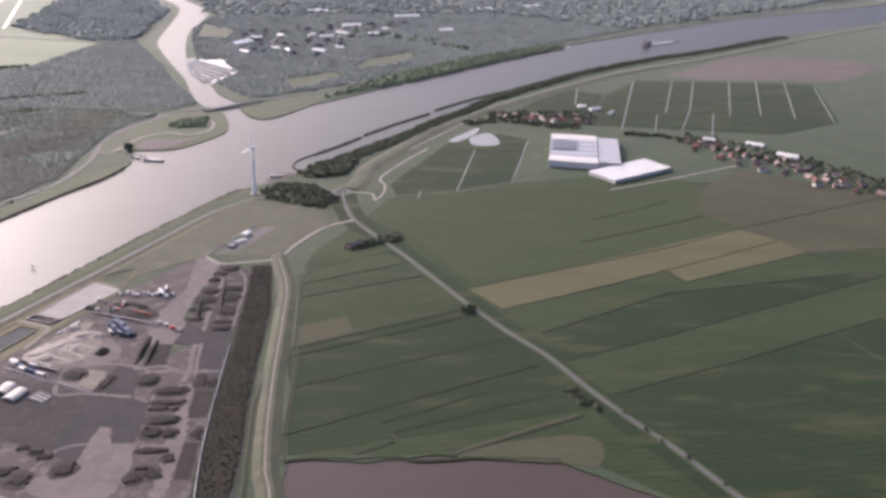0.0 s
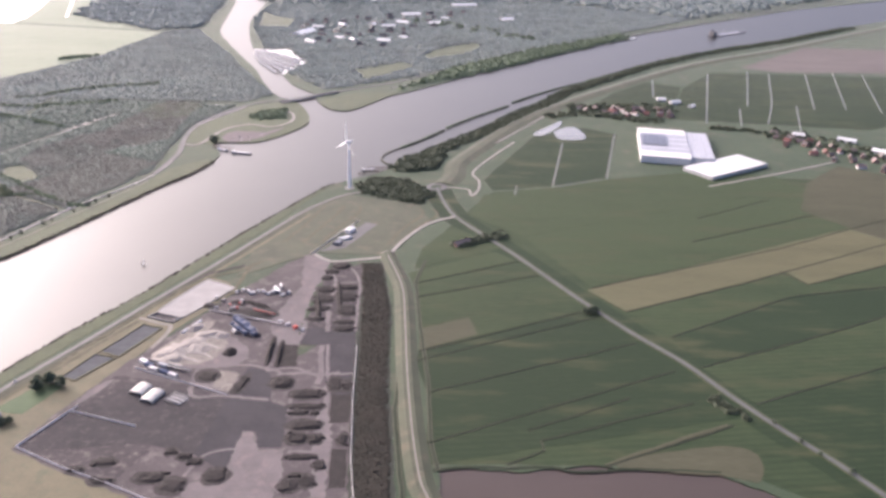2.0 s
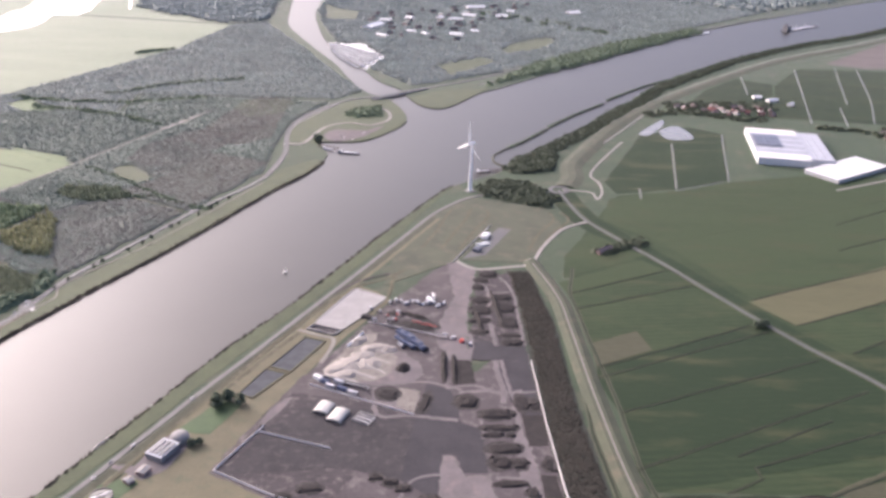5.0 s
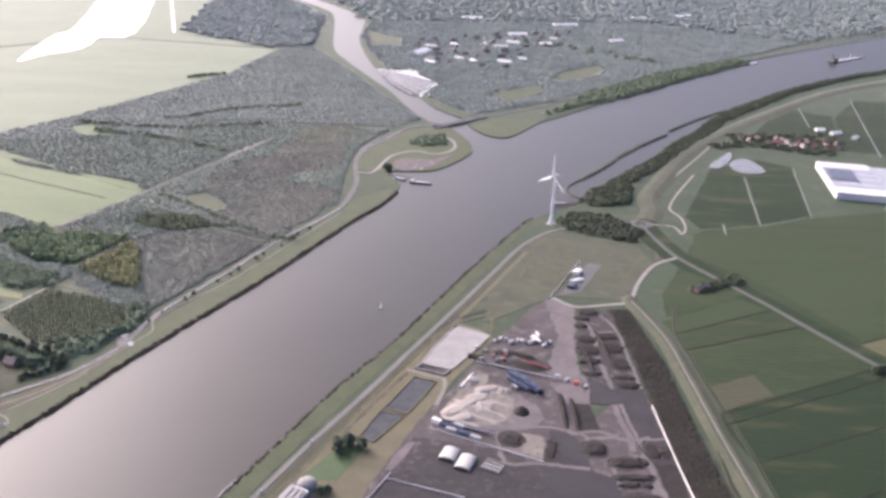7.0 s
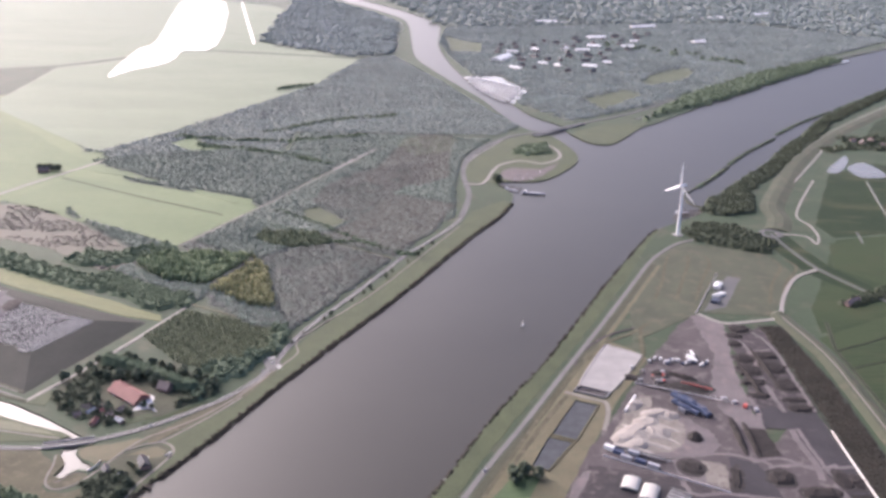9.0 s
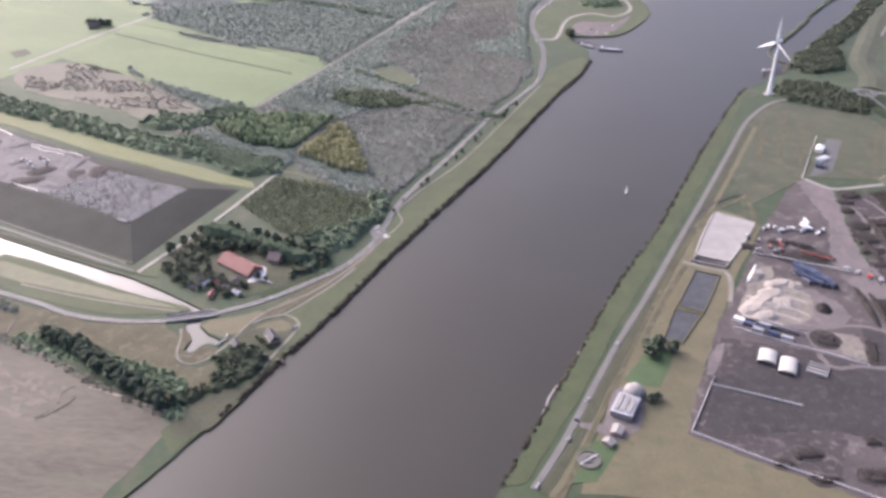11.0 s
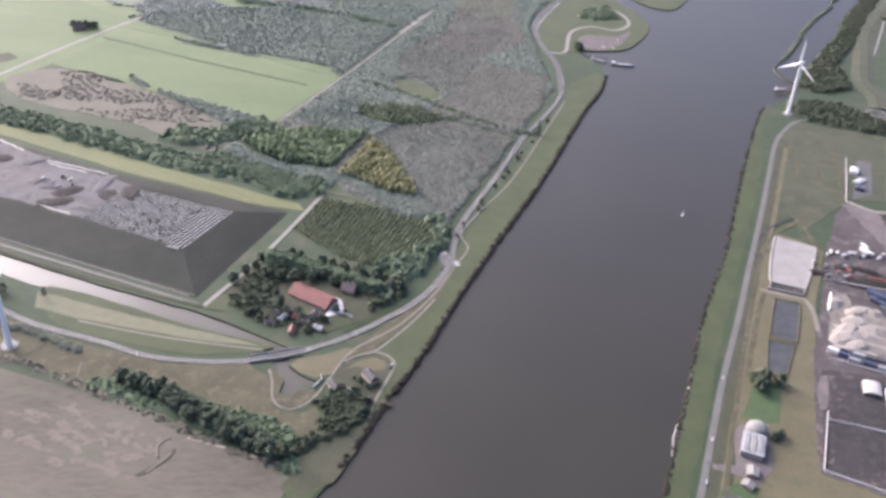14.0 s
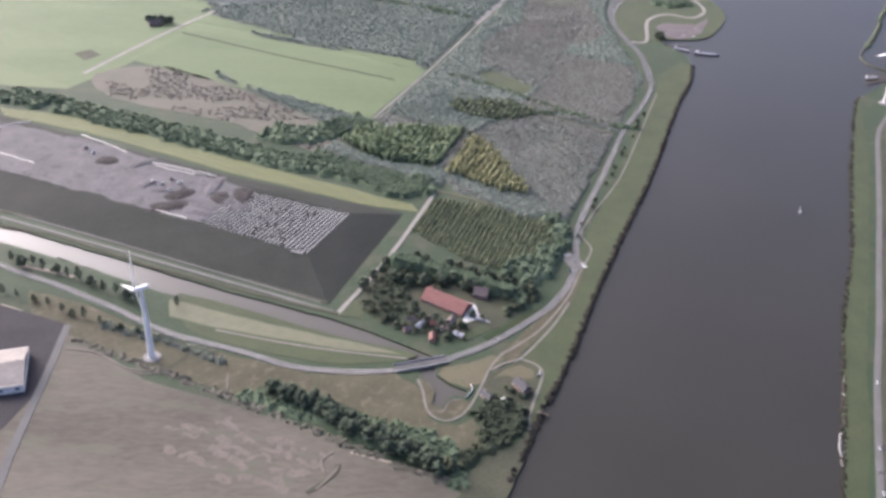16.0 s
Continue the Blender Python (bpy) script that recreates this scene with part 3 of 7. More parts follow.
# reed dams in the river
for k, line in enumerate(([(-122, 1068), (-98, 1105), (-73, 1148)], [(-69, 1160), (-28, 1225), (17, 1285)], [(26, 1307), (81, 1382), (143, 1451)], [(154, 1464), (187, 1504), (221, 1541)])):
    ribbon("river_dam", rough_edge(smooth(line, 4), 3, 0.7, k, False), [(-3.6, -1.6), (-2.4, -0.1), (0, 0.9), (2.2, 0.2), (3.4, -1.6)], M_SCRUB,
           "long low overgrown dam lying in the river", "dam")
ribbon("river_dam", smooth([(-125, 996), (-132, 999), (-142, 1012), (-142, 1035), (-131, 1056), (-123, 1068)], 4), [(-1.6, -1.6), (-0.7, 0.2), (0.7, 0.2), (1.6, -1.6)], M_SCRUB, "thin curved stone groyne at the harbour mouth", "dam")

for line in ([(-360, 527), (-366, 514), (-370, 503)], [(-380, 482), (-385, 471), (-388, 458)], [(-396, 436), (-399, 426), (-402, 417)]):
    ribbon("stone_edge", rough_edge(line, 3, 0.5, 3, False), [(-0.9, -1.4), (-0.35, -0.4), (0.3, -0.1), (0.9, -0.4)], M_CONCRETE, "short pale stone edge at the waterline", "bank")
sheet("field", [(-920, 962), (-908, 973), (-895, 960), (-905, 945)], 0.28, M_SCRUB, "small dark square of rough grass in the meadow", "field")

# ---- fields and meadows ----
def field(pts, mat, label, top=0.12, step=14, amount=0.8, seed=1, name="field"):
    return sheet(name, rough_edge(pts, step, amount, seed), top, mat, label, "field", -0.3)


field([(-72, 447), (95, 452), (152, 408), (124, 330), (900, 330), (900, 990), (300, 990), (60, 940), (-20, 915), (-60, 830), (-92, 735)], M_FIELD, "flat green polder pasture", 0.06)
GREEN_LABEL = "flat green pasture between straight ditches"
RA = [[(-95, 686), (-7, 737)], [(-92, 661), (10, 710)], [(-87, 575), (43, 648)], [(-89, 562), (46, 635)], [(-80, 522), (69, 596)], [(-79, 466), (88, 558)]]
rows_a = [((-100, 706), (-25, 757))] + [(a[0], a[-1]) for a in RA] + [((-76, 446), (118, 503))]
for k, (a, b) in enumerate(zip(rows_a, rows_a[1:])):
    field([a[0], a[1], b[1], b[0]], M_FIELD, GREEN_LABEL, 0.12 + 0.004 * k, seed=k)
field([(-90, 760), (-70, 800), (-60, 812), (-20, 765), (-95, 715)], M_FIELD, GREEN_LABEL, 0.15)
RB = [[(51, 688), (236, 783), (324, 839), (389, 876), (524, 948)], [(71, 646), (177, 703), (349, 806)], [(97, 607), (211, 682), (390, 731)], [(108, 564), (201, 611), (419, 729)], [(132, 519), (231, 568), (378, 644)]]
rows_b = [[(2, 792), (110, 850), (320, 960)]] + [[l[0], l[len(l) // 2], l[-1]] for l in RB] + [[(200, 392), (330, 440), (460, 500)]]
for k, (a, b) in enumerate(zip(rows_b, rows_b[1:])):
    field(a + b[::-1], M_FIELD, GREEN_LABEL, 0.12 + 0.004 * k, seed=k + 20)
field([(-30, 905), (40, 935), (110, 970), (200, 1000), (300, 1000), (320, 960), (110, 850), (2, 795), (-45, 845)], M_FIELD, GREEN_LABEL, 0.14)
field([(-28, 955), (40, 1130), (110, 1180), (150, 1150), (107, 972), (40, 938), (-20, 920)], M_FIELD, GREEN_LABEL, 0.15)
field([(240, 1240), (300, 1430), (380, 1560), (690, 1560), (620, 1290), (500, 1210)], M_FIELD, GREEN_LABEL, 0.15)
field([(360, 610), (540, 720), (900, 720), (900, 380), (470, 500)], M_FIELD, GREEN_LABEL, 0.13)
field([(110, 1240), (180, 1380), (250, 1470), (300, 1440), (240, 1240)], M_FIELD, GREEN_LABEL, 0.16)
# Green meadow given a brown colour that imitates reddish window glare.
field([(329, 974), (391, 1043), (524, 948), (450, 794), (351, 775), (324, 839), (292, 887)], M_BROWNMEADOW, "village edge meadow, window glare browned into its colour", 0.2)
field([(530, 945), (700, 1290), (1000, 1300), (900, 740), (540, 730), (450, 794)], M_BROWNMEADOW, "village edge meadow, window glare browned into its colour", 0.17)
field([(443, 1606), (636, 1827), (843, 1826), (907, 1746)] + [(760, 1600), (500, 1580)], M_PLOUGHED, "dark ploughed field beside the river", 0.16)
field([(46, 683), (133, 731), (321, 839), (351, 807), (178, 705), (71, 646)], M_STUBBLE, "pale yellow strip of ripe stubble", 0.24, 12, 0.5)
field([(223, 732), (351, 807), (366, 778), (234, 706)], M_STUBBLE, "pale yellow strip of ripe stubble", 0.25, 12, 0.5)
field([(-87, 609), (-51, 629), (-45, 602), (-87, 577)], M_BROWNMEADOW, "pale yellowish square of mown grass", 0.26, 12, 0.5)
field(smooth([(31, 448), (49, 460), (98, 472), (116, 463), (109, 438), (94, 442)], 3, True), M_BROWNMEADOW, "brown wet marsh patch beside the pond", 0.2, 5, 0.7)
field([(-1300, 900), (-900, 880), (-860, 950), (-620, 962), (-700, 1060), (-860, 1140), (-1100, 1420), (-1500, 1450)], M_FIELD_MID, "large pale green meadow among woods", 0.1)
field([(-863, 950), (-824, 1035), (-591, 953), (-639, 840), (-700, 869), (-769, 902)], M_FIELD_MID, "large pale green meadow among woods", 0.2)
field([(-865, 960), (-902, 889), (-977, 934), (-1043, 1106), (-829, 1134), (-828, 1069)], M_FIELD_MID, "large pale green meadow among woods", 0.18)
field([(-1061, 1312), (-870, 1120), (-800, 1075), (-594, 948), (-600, 975), (-820, 1060), (-1000, 1120)], M_FIELD_MID, "large pale green meadow among woods", 0.22)
field([(-1107, 1397), (-1135, 1640), (-944, 1835), (-613, 1785), (-652, 1552), (-785, 1232), (-841, 1131), (-1070, 1328)], M_FIELD_PALE, "large pale green meadow among woods", 0.16)
field([(-1500, 1500), (-1140, 1660), (-960, 1850), (-620, 1800), (-700, 2050), (-950, 2500), (-1300, 2700), (-2100, 2500)], M_FIELD_PALE, "far pale meadow round the lake", 0.12)
field([(-1700, 1000), (-1050, 1110), (-1090, 1400), (-1600, 1450)], M_FIELD_MID, "large pale green meadow among woods", 0.12)
field([(-220, 2500), (300, 2400), (900, 2900), (100, 3300)], M_FIELD_PALE, "far pale meadow behind the town", 0.12)
field(smooth([(-886, 916), (-826, 936), (-724, 869), (-662, 813), (-677, 776), (-755, 826), (-856, 863)], 3, True), M_HEATH, "brownish open heath with scattered shrubs", 0.2, 6, 1.2)
field([(-765, 1179), (-749, 1210), (-705, 1174), (-669, 1136), (-709, 1130)], M_FIELD_MID, "pale green clearing in the woods", 0.2)
for line in ([(-1043, 1879), (-986, 1870), (-938, 1894)], [(-1040, 2089), (-991, 2126)]):
    ribbon("sandbar", rough_edge(smooth(line, 3), 8, 1.5, 4, False), [(-5, 0.2), (-3, 0.6), (3, 0.6), (6, 0.2)], M_TRACK, "low grassy strip of land in the lake", "land")
for p in ([(-113, 1633), (-79, 1708), (-20, 1766), (-2, 1732), (-41, 1651), (-104, 1599)], [(-477, 2079), (-437, 2012), (-390, 1984), (-393, 1886), (-453, 1878)], [(-222, 1494), (-145, 1564), (-124, 1526), (-195, 1424)]):
    field(p, M_BANK, "far green clearing near the town", 0.2)
field([(-541, 951), (-513, 971), (-487, 936), (-503, 901), (-542, 926)], M_BANK, "small olive clearing in the woods", 0.2)
field([(-602, 666), (-587, 712), (-545, 699), (-501, 678), (-509, 655), (-535, 618), (-568, 632)], M_BANK, "grass floor of the young orchard", 0.2)
field([(-940, 838), (-882, 827), (-791, 787), (-698, 743), (-602, 701)] + [(-597, 690), (-640, 700), (-735, 738), (-857, 797), (-930, 822)], M_MOWN, "long yellowish mown grass strip behind the landfill", 0.25)
field([(-553, 538), (-524, 573), (-504, 610), (-495, 631), (-491, 625), (-504, 589), (-526, 558), (-546, 530)], M_OLIVE, "dry brownish verge between the road and the river path", 0.21)
field([(-560, 553), (-534, 576), (-520, 584), (-545, 560), (-556, 550)], M_FIELD, "small lawn beside the farm", 0.22)
field(smooth([(-738, 587), (-642, 550), (-597, 535), (-640, 526), (-693, 538), (-727, 554)], 3, True), M_BANK, "green canal bank meadow", 0.15, 6, 0.4)
field([(-790, 548), (-740, 510), (-690, 492), (-620, 462), (-575, 436), (-600, 360), (-700, 250), (-1000, 250), (-1100, 480)], M_MARSH,
      "brown rough marsh grassland with bare patches", 0.14)
for line in ([(-837, 571), (-825, 566), (-813, 559), (-800, 546)], [(-839, 611), (-820, 606), (-805, 601)], [(-629, 461), (-613, 456), (-596, 450), (-580, 445)]):
    pts = smooth(line, 4)
    ribbon("bare_track", rough_edge(pts, 3, 0.6, 2, False), [(-1.1, 0.0), (-0.6, 0.19), (0.5, 0.2), (1.2, 0.0)], M_SWIRL, "pale bare earth streak in the marsh", "track")
# pale crusted ground, reed lines and a ditch in the marsh
streaks = random.Random(77)
for k, (x, y) in enumerate(scatter([(-719, 478), (-692, 482), (-634, 461), (-647, 439), (-684, 439), (-715, 459)], 8.5, 31, jitter=0.5)):
    ang, half, w = radians(-28 + streaks.uniform(-35, 35)), streaks.uniform(2.5, 6.5), streaks.uniform(0.8, 2.8)
    line = [(x + u * half * math.cos(ang) + streaks.uniform(-1.6, 1.6), y + u * half * math.sin(ang) + streaks.uniform(-1.6, 1.6)) for u in (-1, -0.4, 0.3, 1)]
    ribbon("bare_streak", rough_edge(smooth(line, 5), 1.2, 0.5, k, False), [(-w, 0.1), (-0.6 * w, 0.17 + 0.002 * (k % 9)), (0.7 * w, 0.175 + 0.002 * (k % 9)), (w, 0.1)], M_CRUST,
           "pale dry crusted streak of bare marsh ground", "ground")
for k, line in enumerate([[(-787, 533), (-770, 530), (-750, 518), (-731, 516), (-713, 506)], [(-749, 516), (-739, 514), (-727, 518)], [(-637, 461), (-642, 455), (-640, 447)], [(-697, 516), (-695, 499)], [(-643, 437), (-636, 447), (-634, 452)]]):
    ribbon("reed_line", rough_edge(smooth(line, 4), 2.5, 0.5, k, False), [(-1.0, 0.0), (-0.5, 0.45), (0.4, 0.5), (1.0, 0.0)], M_CRUST, "thin pale line of dry reeds in the marsh", "reeds")
for k, line in enumerate([[(-731, 518), (-722, 529), (-718, 545)], [(-647, 435), (-636, 446), (-634, 453)]]):
    ribbon("ditch", rough_edge(smooth(line, 4), 2.5, 0.5, k, False), [(-1.6, 0.0), (-0.9, 0.3), (0.9, 0.32), (1.6, 0.0)], M_SCRUB, "dark overgrown ditch in the marsh", "ditch")
field([(-669, 516), (-609, 520), (-595, 507), (-591, 486), (-580, 478), (-568, 487), (-566, 467), (-591, 466), (-625, 489), (-649, 501), (-667, 505)], M_OLIVE, "dry olive-brown meadow beside the canal mouth", 0.17, 6, 0.8)
field([(-826, 586), (-788, 573), (-757, 555), (-730, 543), (-692, 529), (-656, 519), (-675, 510), (-686, 498), (-714, 508), (-740, 519), (-789, 545), (-815, 558)], M_OLIVE, "olive-brown rough grass between the road and the marsh", 0.185, 6, 0.7)
field([(-583, 526), (-570, 529), (-556, 537), (-549, 534), (-557, 526), (-563, 513), (-571, 509), (-580, 513), (-586, 520)], M_DRYGRASS, "dry tan grass between the road and the canal mouth", 0.19, 4, 0.5)
field([(-597, 517), (-590, 511), (-588, 505), (-590, 496), (-584, 493), (-580, 500), (-573, 500), (-569, 497), (-577, 487), (-584, 485), (-591, 490), (-593, 500)], M_OLIVE, "olive-brown grass inside the looping path", 0.2, 3, 0.3)
field([(-563, 514), (-556, 524), (-548, 528), (-541, 532), (-532, 527), (-532, 519), (-540, 490), (-552, 494), (-563, 500)], M_SCRUB, "dark garden ground of the waterside house", 0.2, 4, 0.6)
field([(-557, 517), (-548, 526), (-541, 529), (-534, 525), (-534, 519), (-541, 517), (-549, 520)], M_DRYGRASS, "bare dry ground behind the waterside house", 0.22, 3, 0.5)
field([(-590, 482), (-578, 481), (-566, 481), (-564, 466), (-577, 462), (-583, 472)], M_OLIVE, "yellowish rough grass between the thickets", 0.21, 4, 0.8)
field([(-578, 441), (-563, 460), (-548, 468), (-541, 480), (-537, 480), (-548, 452), (-556, 434), (-572, 425)], M_SCRUB, "rough olive grass on the point above the river", 0.2, 5, 0.8)
field([(-574, 555), (-558, 565), (-555, 559), (-571, 549)], M_BANK, "small green farm lawn", 0.24)
field([(-643, 569), (-641, 586), (-627, 583), (-630, 567)], M_BANK, "small green lawn beside the service road", 0.24)
field([(-743, 581), (-701, 566), (-654, 551), (-628, 544), (-605, 535), (-641, 539), (-673, 546), (-712, 555), (-739, 564)], M_TRACK, "dry yellowish grass band on the canal bank", 0.19, 6, 0.5)
ribbon("path", smooth([(-711, 553), (-672, 543), (-640, 537), (-603, 532)], 4), flat(1.4, 0.26), M_DIRTPATH, "faint dirt track along the canal meadow", "road")
# river banks
field([(-570, 415)] + [(-554, 443), (-531, 497), (-516, 529), (-496, 580), (-476, 629), (-453, 682), (-421, 755), (-370, 887), (-344, 944), (-330, 990)] + [(-338, 1000), (-372, 960), (-378, 925), (-440, 776), (-484, 664), (-500, 625), (-530, 560), (-550, 490), (-580, 430)], M_BANK,
      "green grassy river bank", 0.18, 5, 0.6)
field([(-409, 406), (-388, 458), (-361, 527), (-341, 579), (-311, 641), (-287, 698), (-255, 780), (-199, 910), (-186, 928)] + [(-205, 880), (-232, 800), (-266, 720), (-296, 648), (-345, 535), (-368, 475), (-397, 410)], M_BANK, "green grassy river bank", 0.18, 5, 0.6, 4)
field([(-394, 406), (-381, 433), (-365, 472), (-344, 523), (-321, 574), (-295, 635), (-263, 709), (-232, 783), (-208, 840)] + [(-225, 790), (-248, 715), (-262, 690), (-300, 605), (-330, 540), (-362, 455), (-376, 410)], M_DIKE, "worn grass verge beside the dike road", 0.16)
field([(-245, 680), (-232, 664), (-262, 600), (-285, 540), (-300, 500), (-318, 440), (-300, 405), (-372, 405), (-360, 450), (-340, 505), (-312, 570), (-288, 626), (-262, 690)],
      M_DRYGRASS, "dry yellowish rough grass beside the settling basins", 0.2)
field([(-232, 790), (-200, 860), (-170, 895), (-120, 880), (-95, 868), (-84, 830), (-112, 768), (-125, 742), (-180, 744), (-240, 690)], M_DIKE,
      "worn grassland with old tracks beside the harbour", 0.2)
field([(-344, 489), (-327, 521), (-313, 517), (-325, 485), (-334, 485)], M_LAWN, "green grass plot behind the gas tank", 0.3)
field([(-371, 436), (-355, 444), (-351, 438), (-364, 413), (-378, 411)], M_LAWN, "green grass plot round the clarifier", 0.3, 4, 0.4)
field([(-352, 478), (-346, 484), (-332, 479), (-340, 451), (-350, 441), (-361, 447), (-370, 450), (-370, 454), (-358, 453)], M_LITEYARD, "pale gravel ground round the plant house", 0.32, 3, 0.4, name="yard_floor")
for k, (line, mat) in enumerate((([(-294, 613), (-277, 606), (-268, 602), (-268, 587), (-272, 569)], M_DIRTPATH), ([(-293, 608), (-303, 588), (-319, 551), (-331, 523)], M_OLIVE), ([(-232, 712), (-234, 685), (-236, 666), (-245, 647), (-266, 610)], M_OLIVE), ([(-279, 659), (-258, 688), (-240, 702), (-224, 721)], M_OLIVE))):
    ribbon("track", rough_edge(smooth(line, 4), 2.5, 0.5, k, False), [(-1.7, 0.1), (-1.3, 0.33 + 0.01 * k), (1.3, 0.33 + 0.01 * k), (1.7, 0.1)], mat, "worn dirt track beside the settling basins", "track")
for k, x in enumerate((-205, -188, -172, -113, -102)):
    ribbon("track", smooth([(x - 8, 765), (x + 4, 805), (x + 12 + 3 * k, 842), (x + 18, 862)], 4), flat(2.6, 0.27), M_OLIVE,
           "faint dry wheel track in the grass", "track")
field(SPIT[5:] + [(-300, 1270), (-350, 1235), (-378, 1180), (-386, 1120), (-380, 1060)], M_BANK, "green grass on the spit by the bridge", 0.15)
field(smooth([(-344, 1089), (-331, 1117), (-294, 1116), (-273, 1146), (-295, 1090), (-327, 1065)], 2, True), M_LITEYARD, "pale gravel parking place on the spit", 0.3, 6, 0.4, name="pavement")
field(POINT_E + [(-140, 1350), (-200, 1340), (-240, 1300)], M_BANK, "green grassy point beside the bridge", 0.15)
DIKE_LINE = smooth([(-394, 406), (-381, 433), (-365, 472), (-344, 523), (-321, 574), (-295, 635), (-263, 709), (-232, 783), (-208, 840)], 3)
ribbon("bank_strip", rough_edge(DIKE_LINE, 5, 0.4, 3, False), [(2.6, 0.0), (3.4, 0.3), (5.2, 0.24), (7.2, 0.3), (7.8, 0.0)], M_SCRUB, "dark rough grass strip beside the dike road", "bank")
ribbon("bank_strip", rough_edge(DIKE_LINE, 5, 0.5, 4, False), [(7.6, 0.0), (8.2, 0.27), (11.2, 0.27), (11.8, 0.0)], M_DRYGRASS, "dry yellowish grass strip beside the dike", "bank")
# dark overgrown strip and grass dike beside the yard
field([(-141, 725), (-122, 727), (-109, 631), (-105, 531), (-98, 454), (-94, 406), (-120, 404), (-127, 497), (-132, 595), (-135, 667)], M_DARKGRASS, "dark overgrown ditch strip behind the yard wall", 0.2, 5, 0.8)
ribbon("dike", smooth([(-116, 745)] + [(-119, 739), (-104, 680), (-99, 623), (-94, 545), (-88, 476), (-82, 430), (-76, 407)] + [(-66, 330)], 4), [(-8, 0), (-3, 1.6), (3, 1.6), (7.5, 0)], M_DIKE, "low grass-covered dike with a track on top", "dike")
ribbon("dike", smooth([(-71, 936), (-60, 967), (-57, 1009), (-26, 1082), (17, 1180), (92, 1297), (188, 1419), (365, 1621), (567, 1786), (828, 2027), (1194, 2344)], 3), [(-12, 0), (-4, 1.6), (4, 1.6), (13, 0)], M_DIKE, "low grass-covered river dike", "dike")

# ---- ditches ----
def ditch(line, label="straight field ditch with grassy lips", w=1.0, bright=False):
    pts = rough_edge(line, 9, 0.35, len(line), False)
    d = ribbon("ditch", pts, [(-1.6 * w, 0.1), (-1.2 * w, 0.4), (-0.85 * w, 0.3), (0.85 * w, 0.3), (1.15 * w, 0.38), (1.5 * w, 0.1)], M_TRACK if bright else M_SCRUB, label, "ditch")
    k = 0.9 if bright else 0.75
    ribbon("ditch_water", pts, [(-k * w, 0.28), (-k * w, 0.33), (k * w, 0.33), (k * w, 0.28)], M_POND if bright else M_DITCH, parent=d)


for line in ([(-95, 686), (-7, 737)], [(-92, 661), (10, 710)], [(-87, 575), (43, 648)], [(-89, 562), (46, 635)], [(-80, 522), (69, 596)], [(-79, 466), (88, 558)], [(-18, 482), (51, 522)], [(-33, 448), (-10, 462), (-11, 472), (91, 518)], [(24, 449), (65, 470), (110, 494)], [(71, 646), (177, 703), (349, 806)], [(97, 607), (211, 682), (390, 731)], [(108, 564), (201, 611), (419, 729)], [(132, 519), (231, 568), (378, 644)], [(158, 793), (300, 874)], [(179, 855), (269, 916)], [(218, 732), (234, 706), (368, 778), (386, 750)], [(325, 615), (343, 572)], [(51, 688), (236, 783), (324, 839), (389, 876), (524, 948)]):
    ditch(line, w=0.6)
for line in ([(370, 1548), (283, 1219)], [(443, 1567), (371, 1326)], [(478, 1562), (414, 1348), (369, 1227)], [(543, 1570), (466, 1318)], [(596, 1586), (514, 1323)], [(640, 1567), (561, 1310)], [(682, 1540), (612, 1291)], [(445, 1333), (401, 1191)], [(353, 1306), (327, 1208)], [(146, 1149), (107, 969)], [(74, 1103), (44, 935), (101, 968)], [(6, 938), (2, 908)], [(263, 1482), (241, 1366)]):
    ditch(line, "narrow ditch full of bright water", 0.62, True)
for line, w in (([(-870, 657), (-830, 646), (-769, 618), (-713, 596), (-670, 580), (-643, 571)], 1.9), ([(-877, 675), (-835, 662), (-773, 635), (-715, 610), (-679, 594), (-651, 582)], 1.5)):
    ribbon("bank_strip", rough_edge(smooth(line, 3), 4, 0.4, 2, False), [(-w, 0.0), (-0.6 * w, 0.4), (0.6 * w, 0.45), (w, 0.0)], M_SCRUB, "dark rough grass bank along the landfill road", "bank")
ditch([(-836, 1029), (-729, 975), (-621, 927)], "dark ditch across the meadow", 0.7)
for line in ([(-525, 1114), (-515, 1146), (-509, 1161)], [(-506, 1169), (-501, 1182)], [(-495, 1198), (-484, 1226)]):
    ditch(line, "bright water lying beside the forest lane", 1.4, True)
ditch([(-86, 735), (-93, 690), (-88, 620), (-80, 540), (-77, 470), (-72, 440)], "ditch at the foot of the dike")
ditch([(-119, 726), (-103, 640), (-98, 560), (-100, 500), (-90, 405)], "ditch at the foot of the dike")
ditch([(-1060, 2563), (-856, 1925)], "narrow bright canal beside the woods", 3.0, True)

ribbon("pond_bank", rough_edge(smooth([(-75, 441), (-55, 445), (-30, 445), (-8, 447), (7, 443), (36, 447), (64, 447), (89, 446)], 3), 3, 0.6, 9, False), [(-1.2, -0.5), (-0.6, 0.32), (0.8, 0.3), (1.6, 0.0)], M_DITCH, "dark reedy bank along the brown pond", "bank")
ribbon("track", rough_edge(smooth([(24, 449), (43, 461), (59, 469), (82, 482), (107, 494)], 3), 3, 0.5, 9, False), [(-1.8, 0.0), (-1.2, 0.27), (1.2, 0.27), (1.8, 0.0)], M_BROWNMEADOW, "brown worn track across the pasture", "track")

# ---- roads ----
def road(name, line, w, mat, label, top=0.3, n=4):
    return ribbon(name, smooth(line, n), flat(w, top), mat, label, "road")


